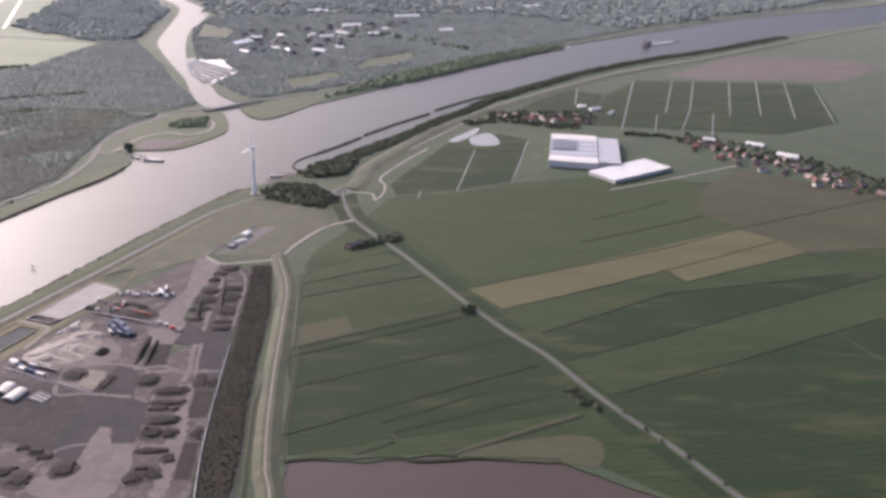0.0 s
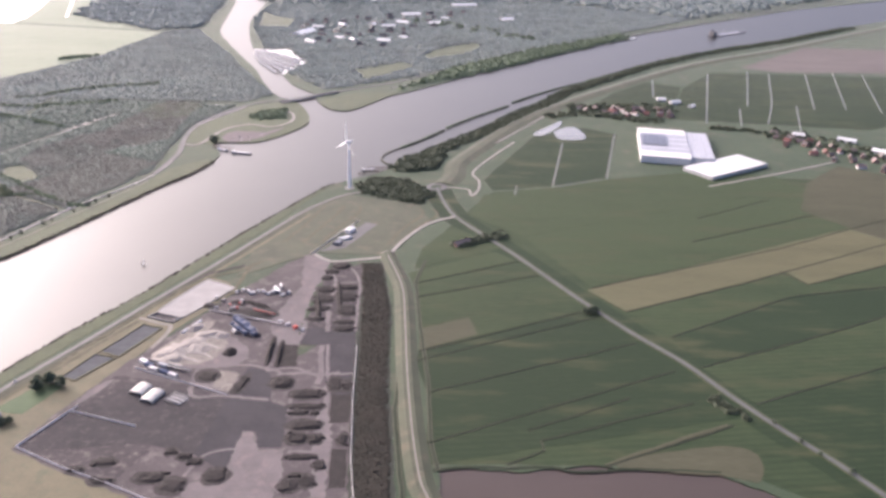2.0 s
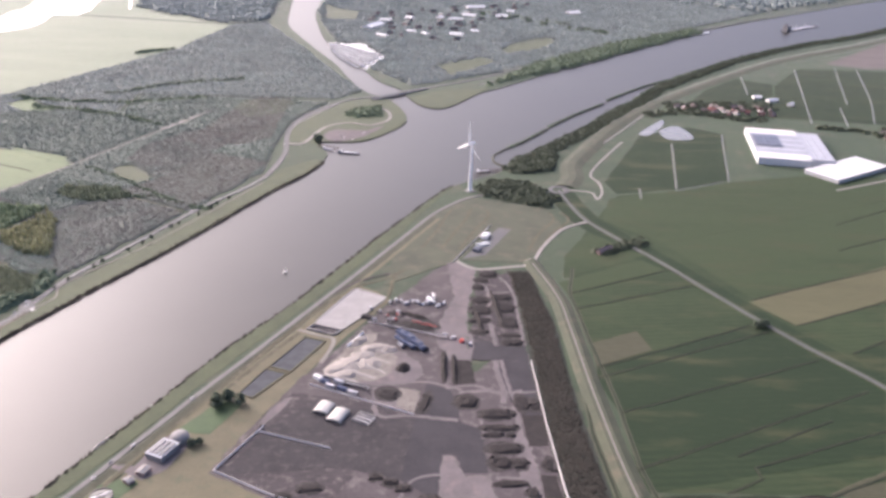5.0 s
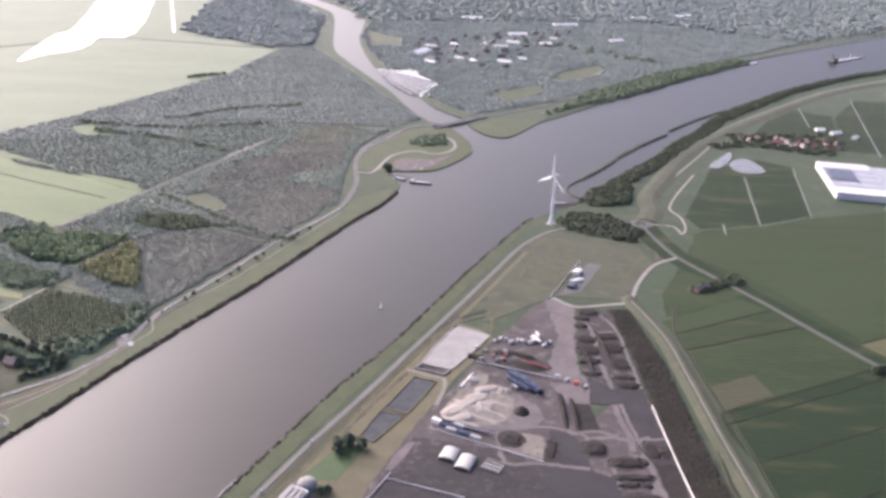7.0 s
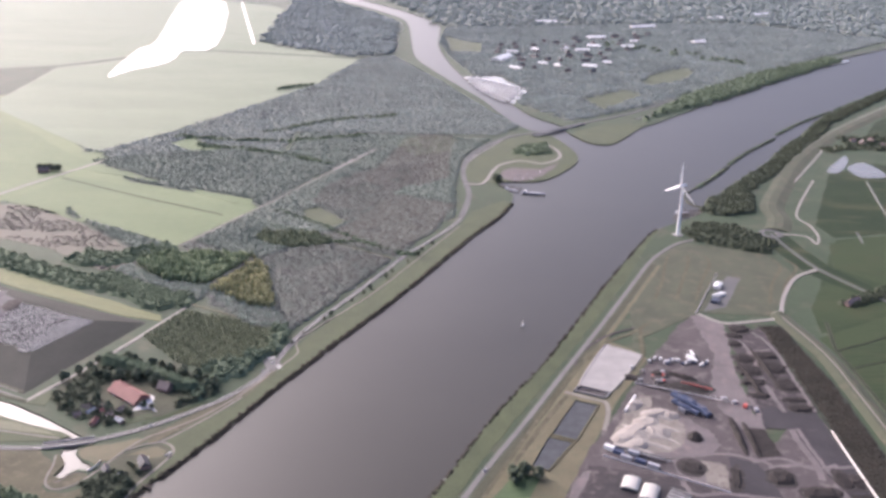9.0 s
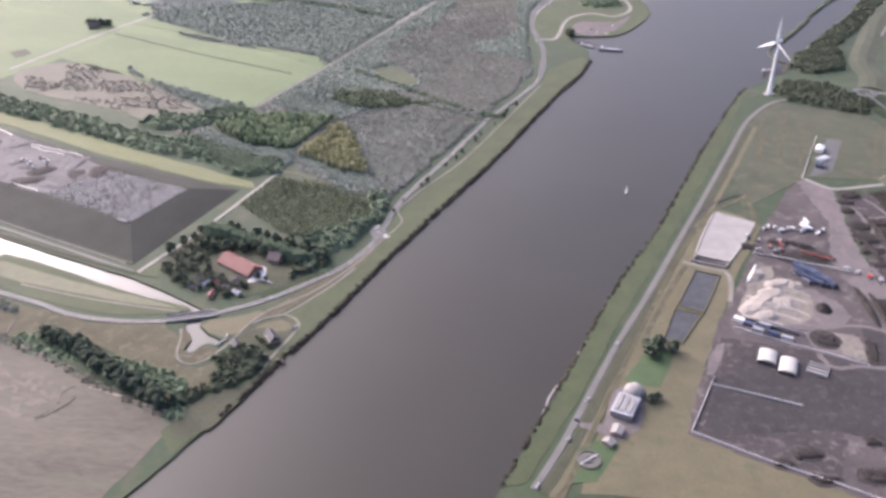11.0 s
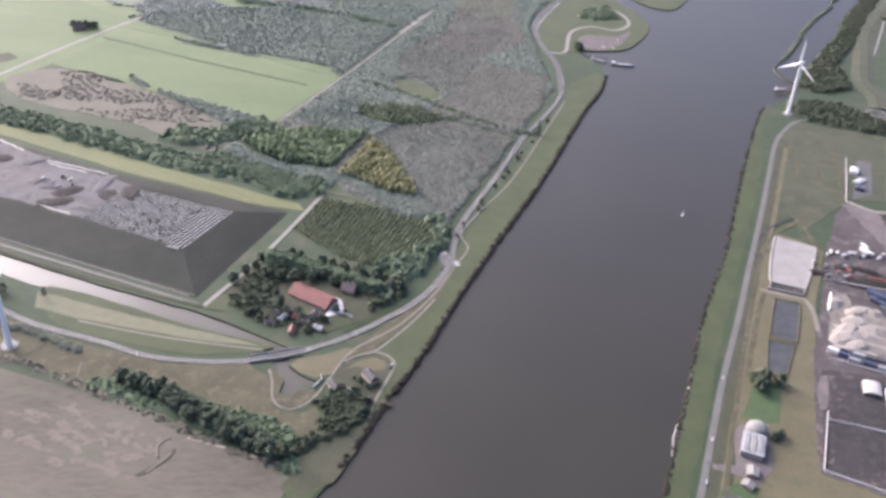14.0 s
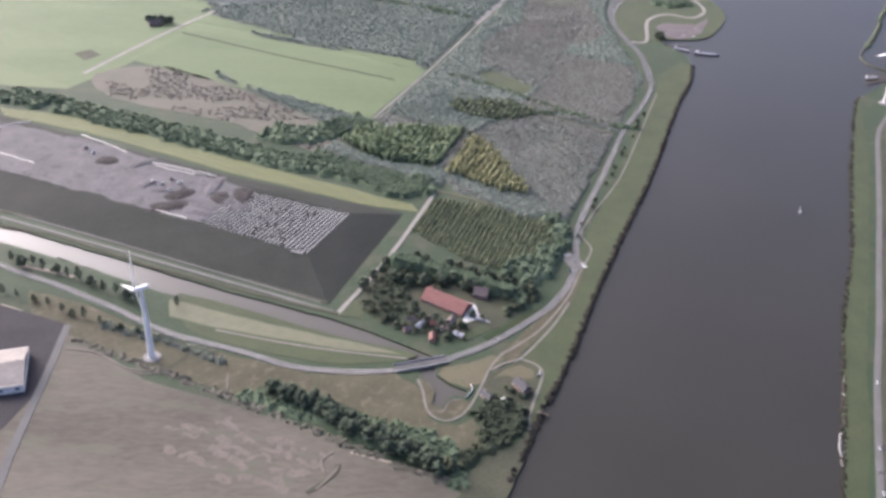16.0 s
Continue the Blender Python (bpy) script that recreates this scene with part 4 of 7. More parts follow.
ROAD_W = [(-344, 1238), (-378, 1154), (-386, 1113), (-383, 1058), (-376, 1016), (-377, 969), (-385, 925), (-410, 869), (-426, 838), (-455, 761), (-476, 709), (-487, 679), (-492, 656), (-496, 631)] + [(-504, 607), (-518, 584), (-533, 568), (-555, 548), (-574, 536), (-591, 527), (-615, 521), (-642, 520), (-668, 524), (-692, 534)] + [(-736, 549), (-773, 571), (-812, 592), (-852, 611)] + [(-1000, 690), (-1300, 840)]
road("road", ROAD_W, 3.8, M_ASPHALT, "curved grey asphalt road along the river", 0.42)
edge = smooth(ROAD_W, 4)
for side in (-1.6, 0.0, 1.6):
    ribbon("road_marking", edge, [(side - 0.06, 0.4), (side - 0.06, 0.435), (side + 0.06, 0.435), (side + 0.06, 0.4)], M_PALECONC,
           "thin white painted road line", "road marking")
ROAD_N = [(20, 1610)] + [(-71, 1513), (-153, 1411), (-215, 1354), (-281, 1294), (-335, 1256), (-370, 1193), (-385, 1142), (-386, 1085), (-376, 1015), (-381, 943)]
road("road", ROAD_N, 5.5, M_ASPHALT, "grey asphalt road over the channel bridge", 0.44)
road("road", [(-154, 1372), (-37, 1498), (62, 1659), (175, 1772), (305, 1908), (537, 2137), (930, 2498), (1515, 3011)], 5.0, M_ASPHALT, "grey road along the far river bank", 0.36)
road("path", [(-381, 918), (-411, 839), (-445, 752), (-472, 701), (-487, 668), (-483, 649), (-495, 621), (-506, 594), (-525, 563), (-541, 546), (-551, 537), (-558, 525), (-564, 509), (-570, 495), (-576, 487), (-583, 484), (-590, 488), (-593, 496), (-594, 505), (-597, 515)], 1.2, M_DIRTPATH, "pale winding path along the river", 0.34)
road("path", [(-557, 524), (-550, 530), (-541, 534), (-530, 548), (-518, 566), (-506, 588)], 1.4, M_DIRTPATH, "pale second track beside the river path", 0.355)
road("path", [(-541, 534), (-534, 531), (-530, 526), (-530, 519), (-536, 501), (-540, 488), (-541, 479)], 1.5, M_DIRTPATH, "pale path to the waterside house", 0.37)
road("path", [(-587, 491), (-584, 491), (-580, 499), (-574, 500)], 0.7, M_LITEYARD, "pale stone edge of the small peninsula", 0.3)
road("path", [(-381, 1054), (-362, 1056), (-347, 1122), (-320, 1148), (-293, 1139), (-272, 1165), (-274, 1203), (-291, 1228)], 4.0, M_PATH, "pale looping path on the spit", 0.36)
road("path", [(-874, 667), (-791, 633), (-714, 601), (-647, 573)], 2.4, M_CONCROAD, "pale service road along the landfill", 0.34)
road("path", [(-644, 571), (-616, 633), (-584, 724)], 2.8, M_PATH, "pale straight service road beside the landfill", 0.38)
ribbon("path", smooth([(-878, 676), (-795, 642), (-716, 608), (-655, 582)], 3), flat(1.4, 0.3), M_CONCROAD, "pale service road along the landfill", "road")
road("path", [(-636, 842), (-589, 953), (-541, 1077), (-500, 1178)], 2.0, M_PATH, "pale straight forest lane", 0.34)
road("path", [(-896, 915), (-859, 1006), (-816, 1098)], 4.0, M_PATH, "pale straight farm lane", 0.34)
road("path", [(-584, 721), (-550, 707), (-501, 682)], 2.0, M_DRYGRASS, "grassy lane between plantations", 0.34)
road("path", [(-517, 875), (-473, 850), (-438, 831)], 2.0, M_DRYGRASS, "grassy lane between woods", 0.34)
road("path", [(-538, 1091), (-515, 1153), (-483, 1235)], 4.0, M_PATH, "pale straight forest lane", 0.34)
road("road", [(-394, 406), (-381, 433), (-365, 472), (-344, 523), (-321, 574), (-295, 635), (-263, 709), (-232, 783), (-208, 840), (-192, 868), (-172, 893), (-150, 905)], 3.6, M_CONCROAD, "grey asphalt road on the river dike", 0.42)
road("path", [(-390, 380), (-379, 407), (-366, 441), (-352, 479), (-332, 529), (-309, 587), (-286, 640), (-272, 663), (-256, 672)], 2.6, M_OLIVE, "pale dirt track beside the dike road", 0.36)
ROAD_E = [(-79, 926), (-72, 885), (-61, 843), (-35, 796), (-10, 754), (16, 705), (39, 662), (69, 611), (97, 570), (119, 526), (140, 489), (161, 456), (184, 412), (230, 330), (300, 190)]
ribbon("verge", ROAD_E, [(-15, -0.2), (-14, 0.09), (14, 0.09), (15, -0.2)], M_FIELD, "green pasture edge along the polder road", "verge")
road("road", ROAD_E, 3.0, M_ASPHALT, "straight grey polder road", 0.44)
for side in (-2.6, 2.6):
    ribbon("verge", [(p[0] + side * 0.85, p[1] + side * 0.5) for p in ROAD_E[1:]], flat(1.3, 0.36), M_BANK, "grass verge along the polder road", "verge")
road("road", [(-61, 840), (-86, 819), (-107, 777), (-119, 739)], 3.4, M_PATH, "pale side road to the yard", 0.4)
road("road", [(-117, 739), (-146, 730), (-167, 726), (-183, 741)], 3.4, M_PATH, "pale side road to the yard", 0.4)
ribbon("path", smooth([(-119, 739), (-104, 680), (-99, 623), (-94, 545), (-88, 476), (-82, 430), (-76, 407)] + [(-66, 330)], 4), flat(1.3, 1.68, 1.3), M_DIRTPATH, "pale gravel track on the dike", "road")
road("path", [(-75, 926), (-47, 922), (-43, 902), (-35, 922), (-34, 952), (-40, 976), (-24, 1021), (14, 1103)], 2.4, M_PATH, "pale winding road behind the dike", 0.4)
road("path", [(-67, 940), (-61, 973), (-64, 996), (-49, 1029), (-7, 1100), (37, 1181), (144, 1378), (258, 1508)], 2.4, M_PATH, "pale winding road behind the dike", 0.42)
road("path", [(216, 954), (305, 1004), (396, 1060)], 3.0, M_PATH, "pale straight farm lane", 0.4)
ring = [(-79 + 9 * math.cos(a * math.pi / 12), 926 + 9 * math.sin(a * math.pi / 12)) for a in range(25)]
ribbon("roundabout", ring, flat(5, 0.46), M_ASPHALT, "small grey roundabout at the harbour", "road")

sheet("pavement", [(-500, 644), (-494, 640), (-490, 631), (-493, 624), (-500, 626), (-504, 636)], 0.45, M_CONCROAD, "pale paved road junction at the river", "pavement")

for x0, y0, ang in ((-502, 640, 28), (-490, 627, 118)):
    for k in range(5):
        c, s = math.cos(radians(ang)), math.sin(radians(ang))
        p = [(x0 + c * (k * 1.1 + u) - s * v, y0 + s * (k * 1.1 + u) + c * v) for u, v in ((0, -1.6), (0.5, -1.6), (0.5, 1.6), (0, 1.6))]
        sheet("crossing_stripe", p, 0.47, M_PALECONC, "white painted stripe of a road crossing", "road marking", 0.42)

# ---- yard ----
YARD = [(-187, 737), (-168, 731), (-174, 685), (-178, 614)] + [(-172, 560), (-150, 590), (-133, 592), (-127, 497), (-120, 404), (-112, 330), (-250, 330), (-320, 440)] + [(-300, 500), (-284, 545), (-262, 590), (-235, 655), (-200, 722)]
field(YARD, M_YARD, "brownish-grey gravel storage yard", 0.3, 4, 0.9, name="yard_floor")
field([(-285, 532), (-236, 524), (-211, 516), (-248, 425), (-280, 434), (-313, 452)], M_DIRT, "dark dirt floor of the walled yard", 0.32, 3, 0.9, name="yard_floor")
field([(-316, 449), (-281, 430), (-251, 417), (-211, 397), (-190, 330), (-330, 330), (-335, 440)], M_DRYGRASS, "brown trodden grass outside the yard wall", 0.34, 6, 1.0)
field([(-171, 627), (-166, 706), (-139, 722), (-133, 605), (-173, 605)], M_DIRT, "dark dirt floor of the heap yard", 0.31, 3, 1.2, name="yard_floor")
for k, p in enumerate(([(-190, 736), (-167, 726), (-173, 664), (-174, 609), (-174, 561), (-187, 579), (-197, 620), (-184, 673)], [(-263, 562), (-253, 586), (-230, 592), (-212, 581), (-202, 559), (-222, 544), (-256, 546)], [(-191, 472), (-181, 470), (-176, 454), (-162, 455), (-160, 411), (-177, 401), (-206, 409), (-208, 422), (-190, 434)], [(-147, 496), (-137, 485), (-133, 413), (-140, 403), (-144, 451)], [(-231, 529), (-207, 541), (-206, 520), (-226, 519)])):
    field(smooth(p, 2, True), M_LITEYARD, "pale gravel patch of the yard", 0.325 + 0.004 * k, 2.5, 1.3, k, name="yard_floor")
for k, p in enumerate(([(-207, 512), (-200, 548), (-185, 542), (-178, 506), (-166, 499), (-163, 458), (-177, 457), (-181, 473), (-189, 473), (-191, 434), (-212, 449)], [(-310, 448), (-293, 492), (-268, 526), (-232, 515), (-206, 509), (-212, 449), (-245, 458)], [(-153, 579), (-132, 581), (-128, 497), (-135, 497), (-143, 521), (-152, 548)], [(-171, 580), (-175, 605), (-134, 605), (-132, 581)])):
    field(p, M_YARDBROWN if k == 1 else M_DARKPAVE, "dark grey yard paving", 0.36 + 0.01 * k, 3, 0.7, k, name="pavement")
for k, line in enumerate(([(-189, 548), (-175, 538), (-167, 515), (-165, 490)], [(-180, 538), (-162, 542), (-147, 540), (-130, 543)], [(-145, 536), (-143, 497), (-139, 457), (-144, 454), (-159, 454)], [(-222, 546), (-200, 550), (-184, 543)], [(-151, 581), (-148, 550), (-146, 536)], [(-233, 542), (-230, 511), (-209, 511), (-180, 508)], [(-216, 414), (-211, 433), (-205, 449), (-191, 455), (-181, 450)], [(-157, 417), (-164, 426), (-173, 450), (-187, 455)], [(-189, 648), (-172, 613), (-173, 579), (-178, 549)])):
    w = 1.2 + 0.35 * (k % 3)
    ribbon("yard_track", rough_edge(smooth(line, 4), 2.5, 0.8, k, False), [(-w, 0.2), (-w * 0.8, 0.41 + 0.003 * k), (w * 0.8, 0.41 + 0.003 * k), (w, 0.2)], M_LITEYARD,
           "pale worn vehicle track across the yard", "track")

for k, (line, w) in enumerate((([(-162, 698), (-157, 681), (-158, 646), (-156, 618), (-154, 600)], 2.0), ([(-150, 718), (-139, 688), (-136, 640), (-134, 602)], 1.3), ([(-159, 681), (-141, 685)], 1.2), ([(-155, 580), (-154, 562), (-151, 543), (-152, 528)], 2.2), ([(-188, 543), (-170, 548), (-154, 539), (-139, 544)], 1.6))):
    ribbon("yard_track", rough_edge(smooth(line, 4), 2.5, 0.9, 40 + k, False), [(-w, 0.2), (-w * 0.8, 0.45 + 0.003 * k), (w * 0.8, 0.45 + 0.003 * k), (w, 0.2)], M_LITEYARD,
           "pale worn vehicle track between the heaps", "track")

# ---- landfill ----
toe = [(-1100, 770), (-876, 672), (-791, 636), (-714, 603), (-649, 577), (-606, 688), (-735, 735), (-935, 825), (-1100, 905)]
top = [(-1100, 798), (-892, 722), (-832, 696), (-760, 664), (-667, 625), (-642, 678), (-734, 716), (-925, 801), (-1100, 878)]
n_toe = len(toe)
verts = [(*p, -0.3) for p in toe] + [(*p, 5.0) for p in top]
faces = [(i, (i + 1) % n_toe, n_toe + (i + 1) % n_toe, n_toe + i) for i in range(n_toe)] + [tuple(range(n_toe, 2 * n_toe))]
tagged(new("landfill", mesh_of("landfill", verts, faces, M_LINER)), "long dark covered landfill mound with sloping sides", "landfill", kind="structure")
sheet("waste_surface", rough_edge([(-925, 801), (-851, 775), (-717, 707), (-743, 661), (-775, 674), (-895, 723)], 8, 2.0, 3), 5.2, M_ASH, "grey uneven waste surface on the landfill", "ground", 4.6)
# weighted rows on the cover
rng = random.Random(11)
TY = [Vector(p) for p in [(-717, 704), (-644, 676), (-667, 626), (-743, 661)]]
verts, faces = [], []
for i in range(28):
    for j in range(74):
        if rng.random() < (0.34 if i < 22 else 0.06) + 0.2 * max(0.0, noise.noise(Vector((i * 0.2, j * 0.1, 0)))):
            continue
        u, v = (i + 0.5) / 28, (j + rng.uniform(0.2, 0.8)) / 74
        q = TY[0].lerp(TY[1], u).lerp(TY[3].lerp(TY[2], u), v)
        s, l, b = rng.uniform(0.26, 0.36), rng.uniform(0.4, 0.7), len(verts)
        d = (TY[3] - TY[0]).normalized()
        e = Vector((-d.y, d.x))
        for z, g in ((4.95, 1.0), (5.35, 0.7)):
            for a, c in ((-1, -1), (1, -1), (1, 1), (-1, 1)):
                w = q + d * (a * l * g) + e * (c * s * g)
                verts.append((w.x, w.y, z))
        faces += [(b + 4, b + 5, b + 6, b + 7)] + [(b + k, b + (k + 1) % 4, b + 4 + (k + 1) % 4, b + 4 + k) for k in range(4)]
tagged(new("weight_bags", mesh_of("weight_bags", verts, faces, M_PALECONC)), "rows of pale weights holding the landfill cover", "weights", kind="stuff")
for k, line in enumerate(([(-856, 782), (-835, 770), (-815, 756)], [(-792, 741), (-770, 734), (-743, 724)], [(-789, 736), (-773, 730), (-758, 725)], [(-921, 791), (-911, 799), (-901, 802)], [(-905, 749), (-892, 743), (-875, 734)], [(-776, 675), (-763, 669), (-751, 664)])):
    ribbon("cover_sheet", rough_edge(line, 3, 0.7, k, False), [(-0.8, 4.8), (-0.6, 5.5), (0.1, 5.65), (0.5, 5.45), (0.8, 4.8)], M_TENT,
           "long crumpled strip of white plastic sheeting", "sheeting", kind="")
for k, p in enumerate([(-777, 702), (-762, 696), (-741, 709), (-734, 693), (-745, 673), (-766, 680), (-788, 710), (-719, 698), (-725, 686), (-825, 742), (-800, 739)]):
    mound("waste_mound", (*p, 5.1), 9 + 3 * (k % 3), 5 + 2 * (k % 2), 1.3, 40 * k, M_SPILL if k % 2 else M_ASH, "low uneven heap of dark landfill waste", 200 + k, "heap", "heaps on the landfill", 0.7)
t = thing("cover_bundle", "white rolled plastic bundle beside the weight rows", "bundle", (-674, 627, 5.0), -20)
part("roll", rod(bmesh.new(), (-4, 0, 0.5), (4, 0, 0.5), 0.8, 0.7, 10), M_TENT, t)
for k, (x, y) in enumerate(((-772, 716), (-766, 712), (-778, 708), (-762, 704), (-770, 700), (-784, 712), (-846, 760), (-838, 752))):
    t = thing("work_machine", "small white and yellow work machine on the landfill", "machine", (x, y, 5.2), 37 * k, "landfill machines")
    part("body", cube((3.2, 1.6, 1.1), (0, 0, 0.8), 0, 0.15), M_WHITE if k % 3 else M_SAND, t)
    part("cabin", cube((1.1, 1.2, 1.1), (-0.4, 0, 1.8), 0, 0.1), M_PANELS, t)
    for y2 in (-0.9, 0.9):
        part("crawler", cube((3.0, 0.4, 0.6), (0, y2, 0.3), 0, 0.12), M_BLACK, t)


# ---- wind turbines ----
def turbine(at, hub, blade, face, spin, label):
    t = thing("wind_turbine", label, "wind turbine", at, face, group="wind turbines")
    bm = bmesh.new()
    rod(bm, (0, 0, 0.2), (0, 0, hub - 1.0), 1.75, 0.95, 20)
    part("tower", bm, M_TURBINE, t)
    bm = bmesh.new()
    rod(bm, (0, 0, -0.3), (0, 0, 0.55), 5.2, 4.6, 24)
    part("foundation", bm, M_CONCRETE, t, "round pale concrete foundation")
    bm = box(bmesh.new(), (6.4, 2.1, 2.2), (0.6, 0, hub), 0, 0.5)
    part("nacelle", bm, M_TURBINE, t)
    bm = bmesh.new()
    rod(bm, (-2.4, 0, hub), (-4.2, 0, hub), 1.15, 0.35, 14)
    rotor = part("rotor_hub", bm, M_TURBINE, t)
    for k in range(3):
        bm, a = bmesh.new(), radians(spin + 120 * k)
        rings = []
        for s, w, th in ((0.0, 0.5, 0.5), (0.08, 0.6, 0.5), (0.2, 1.25, 0.35), (0.5, 0.85, 0.22), (0.8, 0.5, 0.12), (1.0, 0.12, 0.05)):
            o = Vector((-3.2 - 0.4 * s, math.cos(a) * blade * s, hub + math.sin(a) * blade * s))
            side = Vector((0.25, -math.sin(a), math.cos(a))).normalized()
            rings.append([bm.verts.new(o + side * (w * c) + Vector((th * d, 0, 0))) for c, d in ((-1, 0), (-0.2, 0.6), (1, 0), (-0.2, -0.6))])
        for p, q in zip(rings, rings[1:]):
            for i in range(4):
                bm.faces.new((p[i], p[(i + 1) % 4], q[(i + 1) % 4], q[i]))
        bm.faces.new(rings[-1])
        part("blade", bm, M_TURBINE, rotor)
    return t


turbine((-170, 915, 0), 50, 23, 35, 92, "tall white wind turbine beside the river harbour")
turbine((-740, 528, 0), 45.5, 26, 35, 96, "tall white wind turbine on brown marshland")


# ---- buildings ----
def house(at, l, w, h, turn, roof, wall=None, label="small brick house with a pitched tiled roof", group="village houses", name="house", category="house", ridge=0.45):
    t = thing(name, label, category, at, turn, group)
    part("wall", cube((l, w, h + 0.3), (0, 0, h / 2 - 0.15)), wall or M_BRICK, t)
    bm, k = bmesh.new(), 0.35
    z = h + w * ridge
    a = [bm.verts.new(p) for p in ((-l / 2 - k, -w / 2 - k, h - 0.15), (l / 2 + k, -w / 2 - k, h - 0.15), (l / 2 + k, w / 2 + k, h - 0.15), (-l / 2 - k, w / 2 + k, h - 0.15),
                                   (-l / 2 - k, 0, z), (l / 2 + k, 0, z))]
    for f in ((0, 1, 5, 4), (2, 3, 4, 5), (1, 2, 5), (3, 0, 4), (3, 2, 1, 0)):
        bm.faces.new([a[i] for i in f])
    part("roof", bm, roof, t)
    part("chimney", cube((0.5, 0.5, 1.3), (l * 0.25, 0, z)), M_BRICK, t)
    for s in (-1, 1):
        for x in (-0.28, 0.28):
            win = part("window", cube((l * 0.16, 0.08, h * 0.35), (x * l, s * (w / 2 + 0.03), h * 0.55)), M_PANELS, t)
            part("sill", cube((l * 0.18, 0.2, 0.08), (x * l, s * (w / 2 + 0.1), h * 0.36)), M_PALECONC, win)
    return t


rng = random.Random(4)
VILLAGE = scatter([(99, 1281), (173, 1288), (257, 1297), (239, 1239), (159, 1238)], 16, 2) + scatter([(351, 1181), (398, 1157), (441, 1108), (489, 1062), (539, 978), (519, 938), (447, 993), (392, 1067), (339, 1133)], 20, 3)
for k, (x, y) in enumerate(VILLAGE):
    pale = rng.random() < 0.25
    house((x, y, 0), rng.uniform(6, 11), rng.uniform(4.5, 6.5), rng.uniform(2.2, 3.2), rng.uniform(0, 180), rng.choice((M_TILE, M_DARKTILE, M_DARKTILE, M_DARKTILE)),
          M_PLASTER if pale else M_BRICK, "small rendered village house with a pitched roof" if pale else "small brick village house with a pitched roof")
for k, (x, y, l, w, a) in enumerate(((265, 1330, 16, 8, 20), (285, 1310, 10, 7, 50), (445, 1150, 22, 9, -30), (470, 1100, 26, 10, -35), (390, 1170, 15, 8, -20), (248, 1345, 12, 8, 0))):
    house((x, y, 0), l, w, 3, a, M_WHITE, M_PLASTER, "farm shed with a pale metal roof", "sheds", "shed", "shed", 0.25)

# large hall with dark roof panels, and the low glasshouse beside it
mid, l, w, a = Vector((196, 1094)), 58.0, 124.0, -9.0
t = thing("factory_hall", "large white hall with grey roof strips and dark panels", "hall", (mid.x, mid.y, 0), a)
part("wall", cube((l, w, 8.3), (0, 0, 3.85)), M_WHITE, t, "white metal cladding")
for k in range(6):
    y = (k + 0.5) / 6 * w - w / 2
    bm = bmesh.new()
    s = w / 12
    v = [bm.verts.new(p) for p in ((-l / 2, y - s, 8.0), (l / 2, y - s, 8.0), (l / 2, y + s, 8.0), (-l / 2, y + s, 8.0), (-l / 2, y, 9.6), (l / 2, y, 9.6))]
    for f in ((0, 1, 5, 4), (2, 3, 4, 5), (1, 2, 5), (3, 0, 4), (3, 2, 1, 0)):
        bm.faces.new([v[i] for i in f])
    part("roof", bm, M_PALECONC if k in (0, 5) else M_ROOFGREY, t)
for i in range(4):
    for j in range(3):
        part("roof_panel", cube((l * 0.125, w * 0.115, 0.3), (-l * 0.39 + i * l * 0.13, w * (-0.07 + 0.12 * j), 9.75)), M_PANELS, t, "dark roof panel")
mid, l, w, a = Vector((239, 1090)), 27.0, 112.0, -9.0
t = thing("factory_hall", "long grey-roofed annex of the white hall", "hall", (mid.x, mid.y, 0), a)
part("wall", cube((l, w, 6.8), (0, 0, 3.1)), M_WHITE, t)
for k in range(3):
    part("roof", cube((l / 3 - 0.4, w + 0.6, 0.5), ((k - 1) * l / 3, 0, 6.8)), M_ROOFGREY, t)
mid, l, w, a = quad_frame([(207, 1012), (283, 1068), (302, 1030), (219, 972)])
t = thing("greenhouse", "wide low glasshouse with a pale ribbed roof", "greenhouse", (mid.x, mid.y, 0), a)
part("wall", cube((l, w, 4.3), (0, 0, 1.85)), M_GLASS, t)
for k in range(14):
    x, s = (k + 0.5) / 14 * l - l / 2, l / 28
    bm = bmesh.new()
    v = [bm.verts.new(p) for p in ((x - s, -w / 2, 4), (x + s, -w / 2, 4), (x + s, w / 2, 4), (x - s, w / 2, 4), (x, -w / 2, 4.9), (x, w / 2, 4.9))]
    for f in ((0, 3, 5, 4), (1, 4, 5, 2), (0, 4, 1), (3, 2, 5), (0, 1, 2, 3)):
        bm.faces.new([v[i] for i in f])
    part("roof_bay", bm, M_GLASS, t)

# farm with the long red roof and its paved court
mid, l, w, a = quad_frame([(-595, 590), (-589, 596), (-566, 580), (-571, 569)])
house((mid.x, mid.y, 0), w * 0.95, l * 1.25, 2.2, a + 90, M_TILE, M_BRICK, "long farmhouse with a big red tiled roof", "farm buildings", "farmhouse", "farmhouse", 0.32)
house((mid.x - 7, mid.y + 9, 0), 9, 5, 2.2, a + 90, M_TILE, M_BRICK, "small farm wing with a red tiled roof", "farm buildings", "farmhouse", "farmhouse", 0.5)
sheet("courtyard", smooth([(-568, 585), (-563, 583), (-561, 573), (-555, 566), (-562, 569), (-571, 566), (-569, 575)], 3, True), 0.36, M_PALECONC, "bright paved triangular farm court", "pavement")
for k, (x, y, a2) in enumerate(((-592, 566, 30), (-584, 560, 100), (-601, 566, 10), (-578, 566, 60))):
    house((x, y, 0), 5.5, 3.4, 1.9, a2, M_DARKTILE, M_PLASTER, "small garden shed with a dark roof", "farm buildings", "shed", "shed")
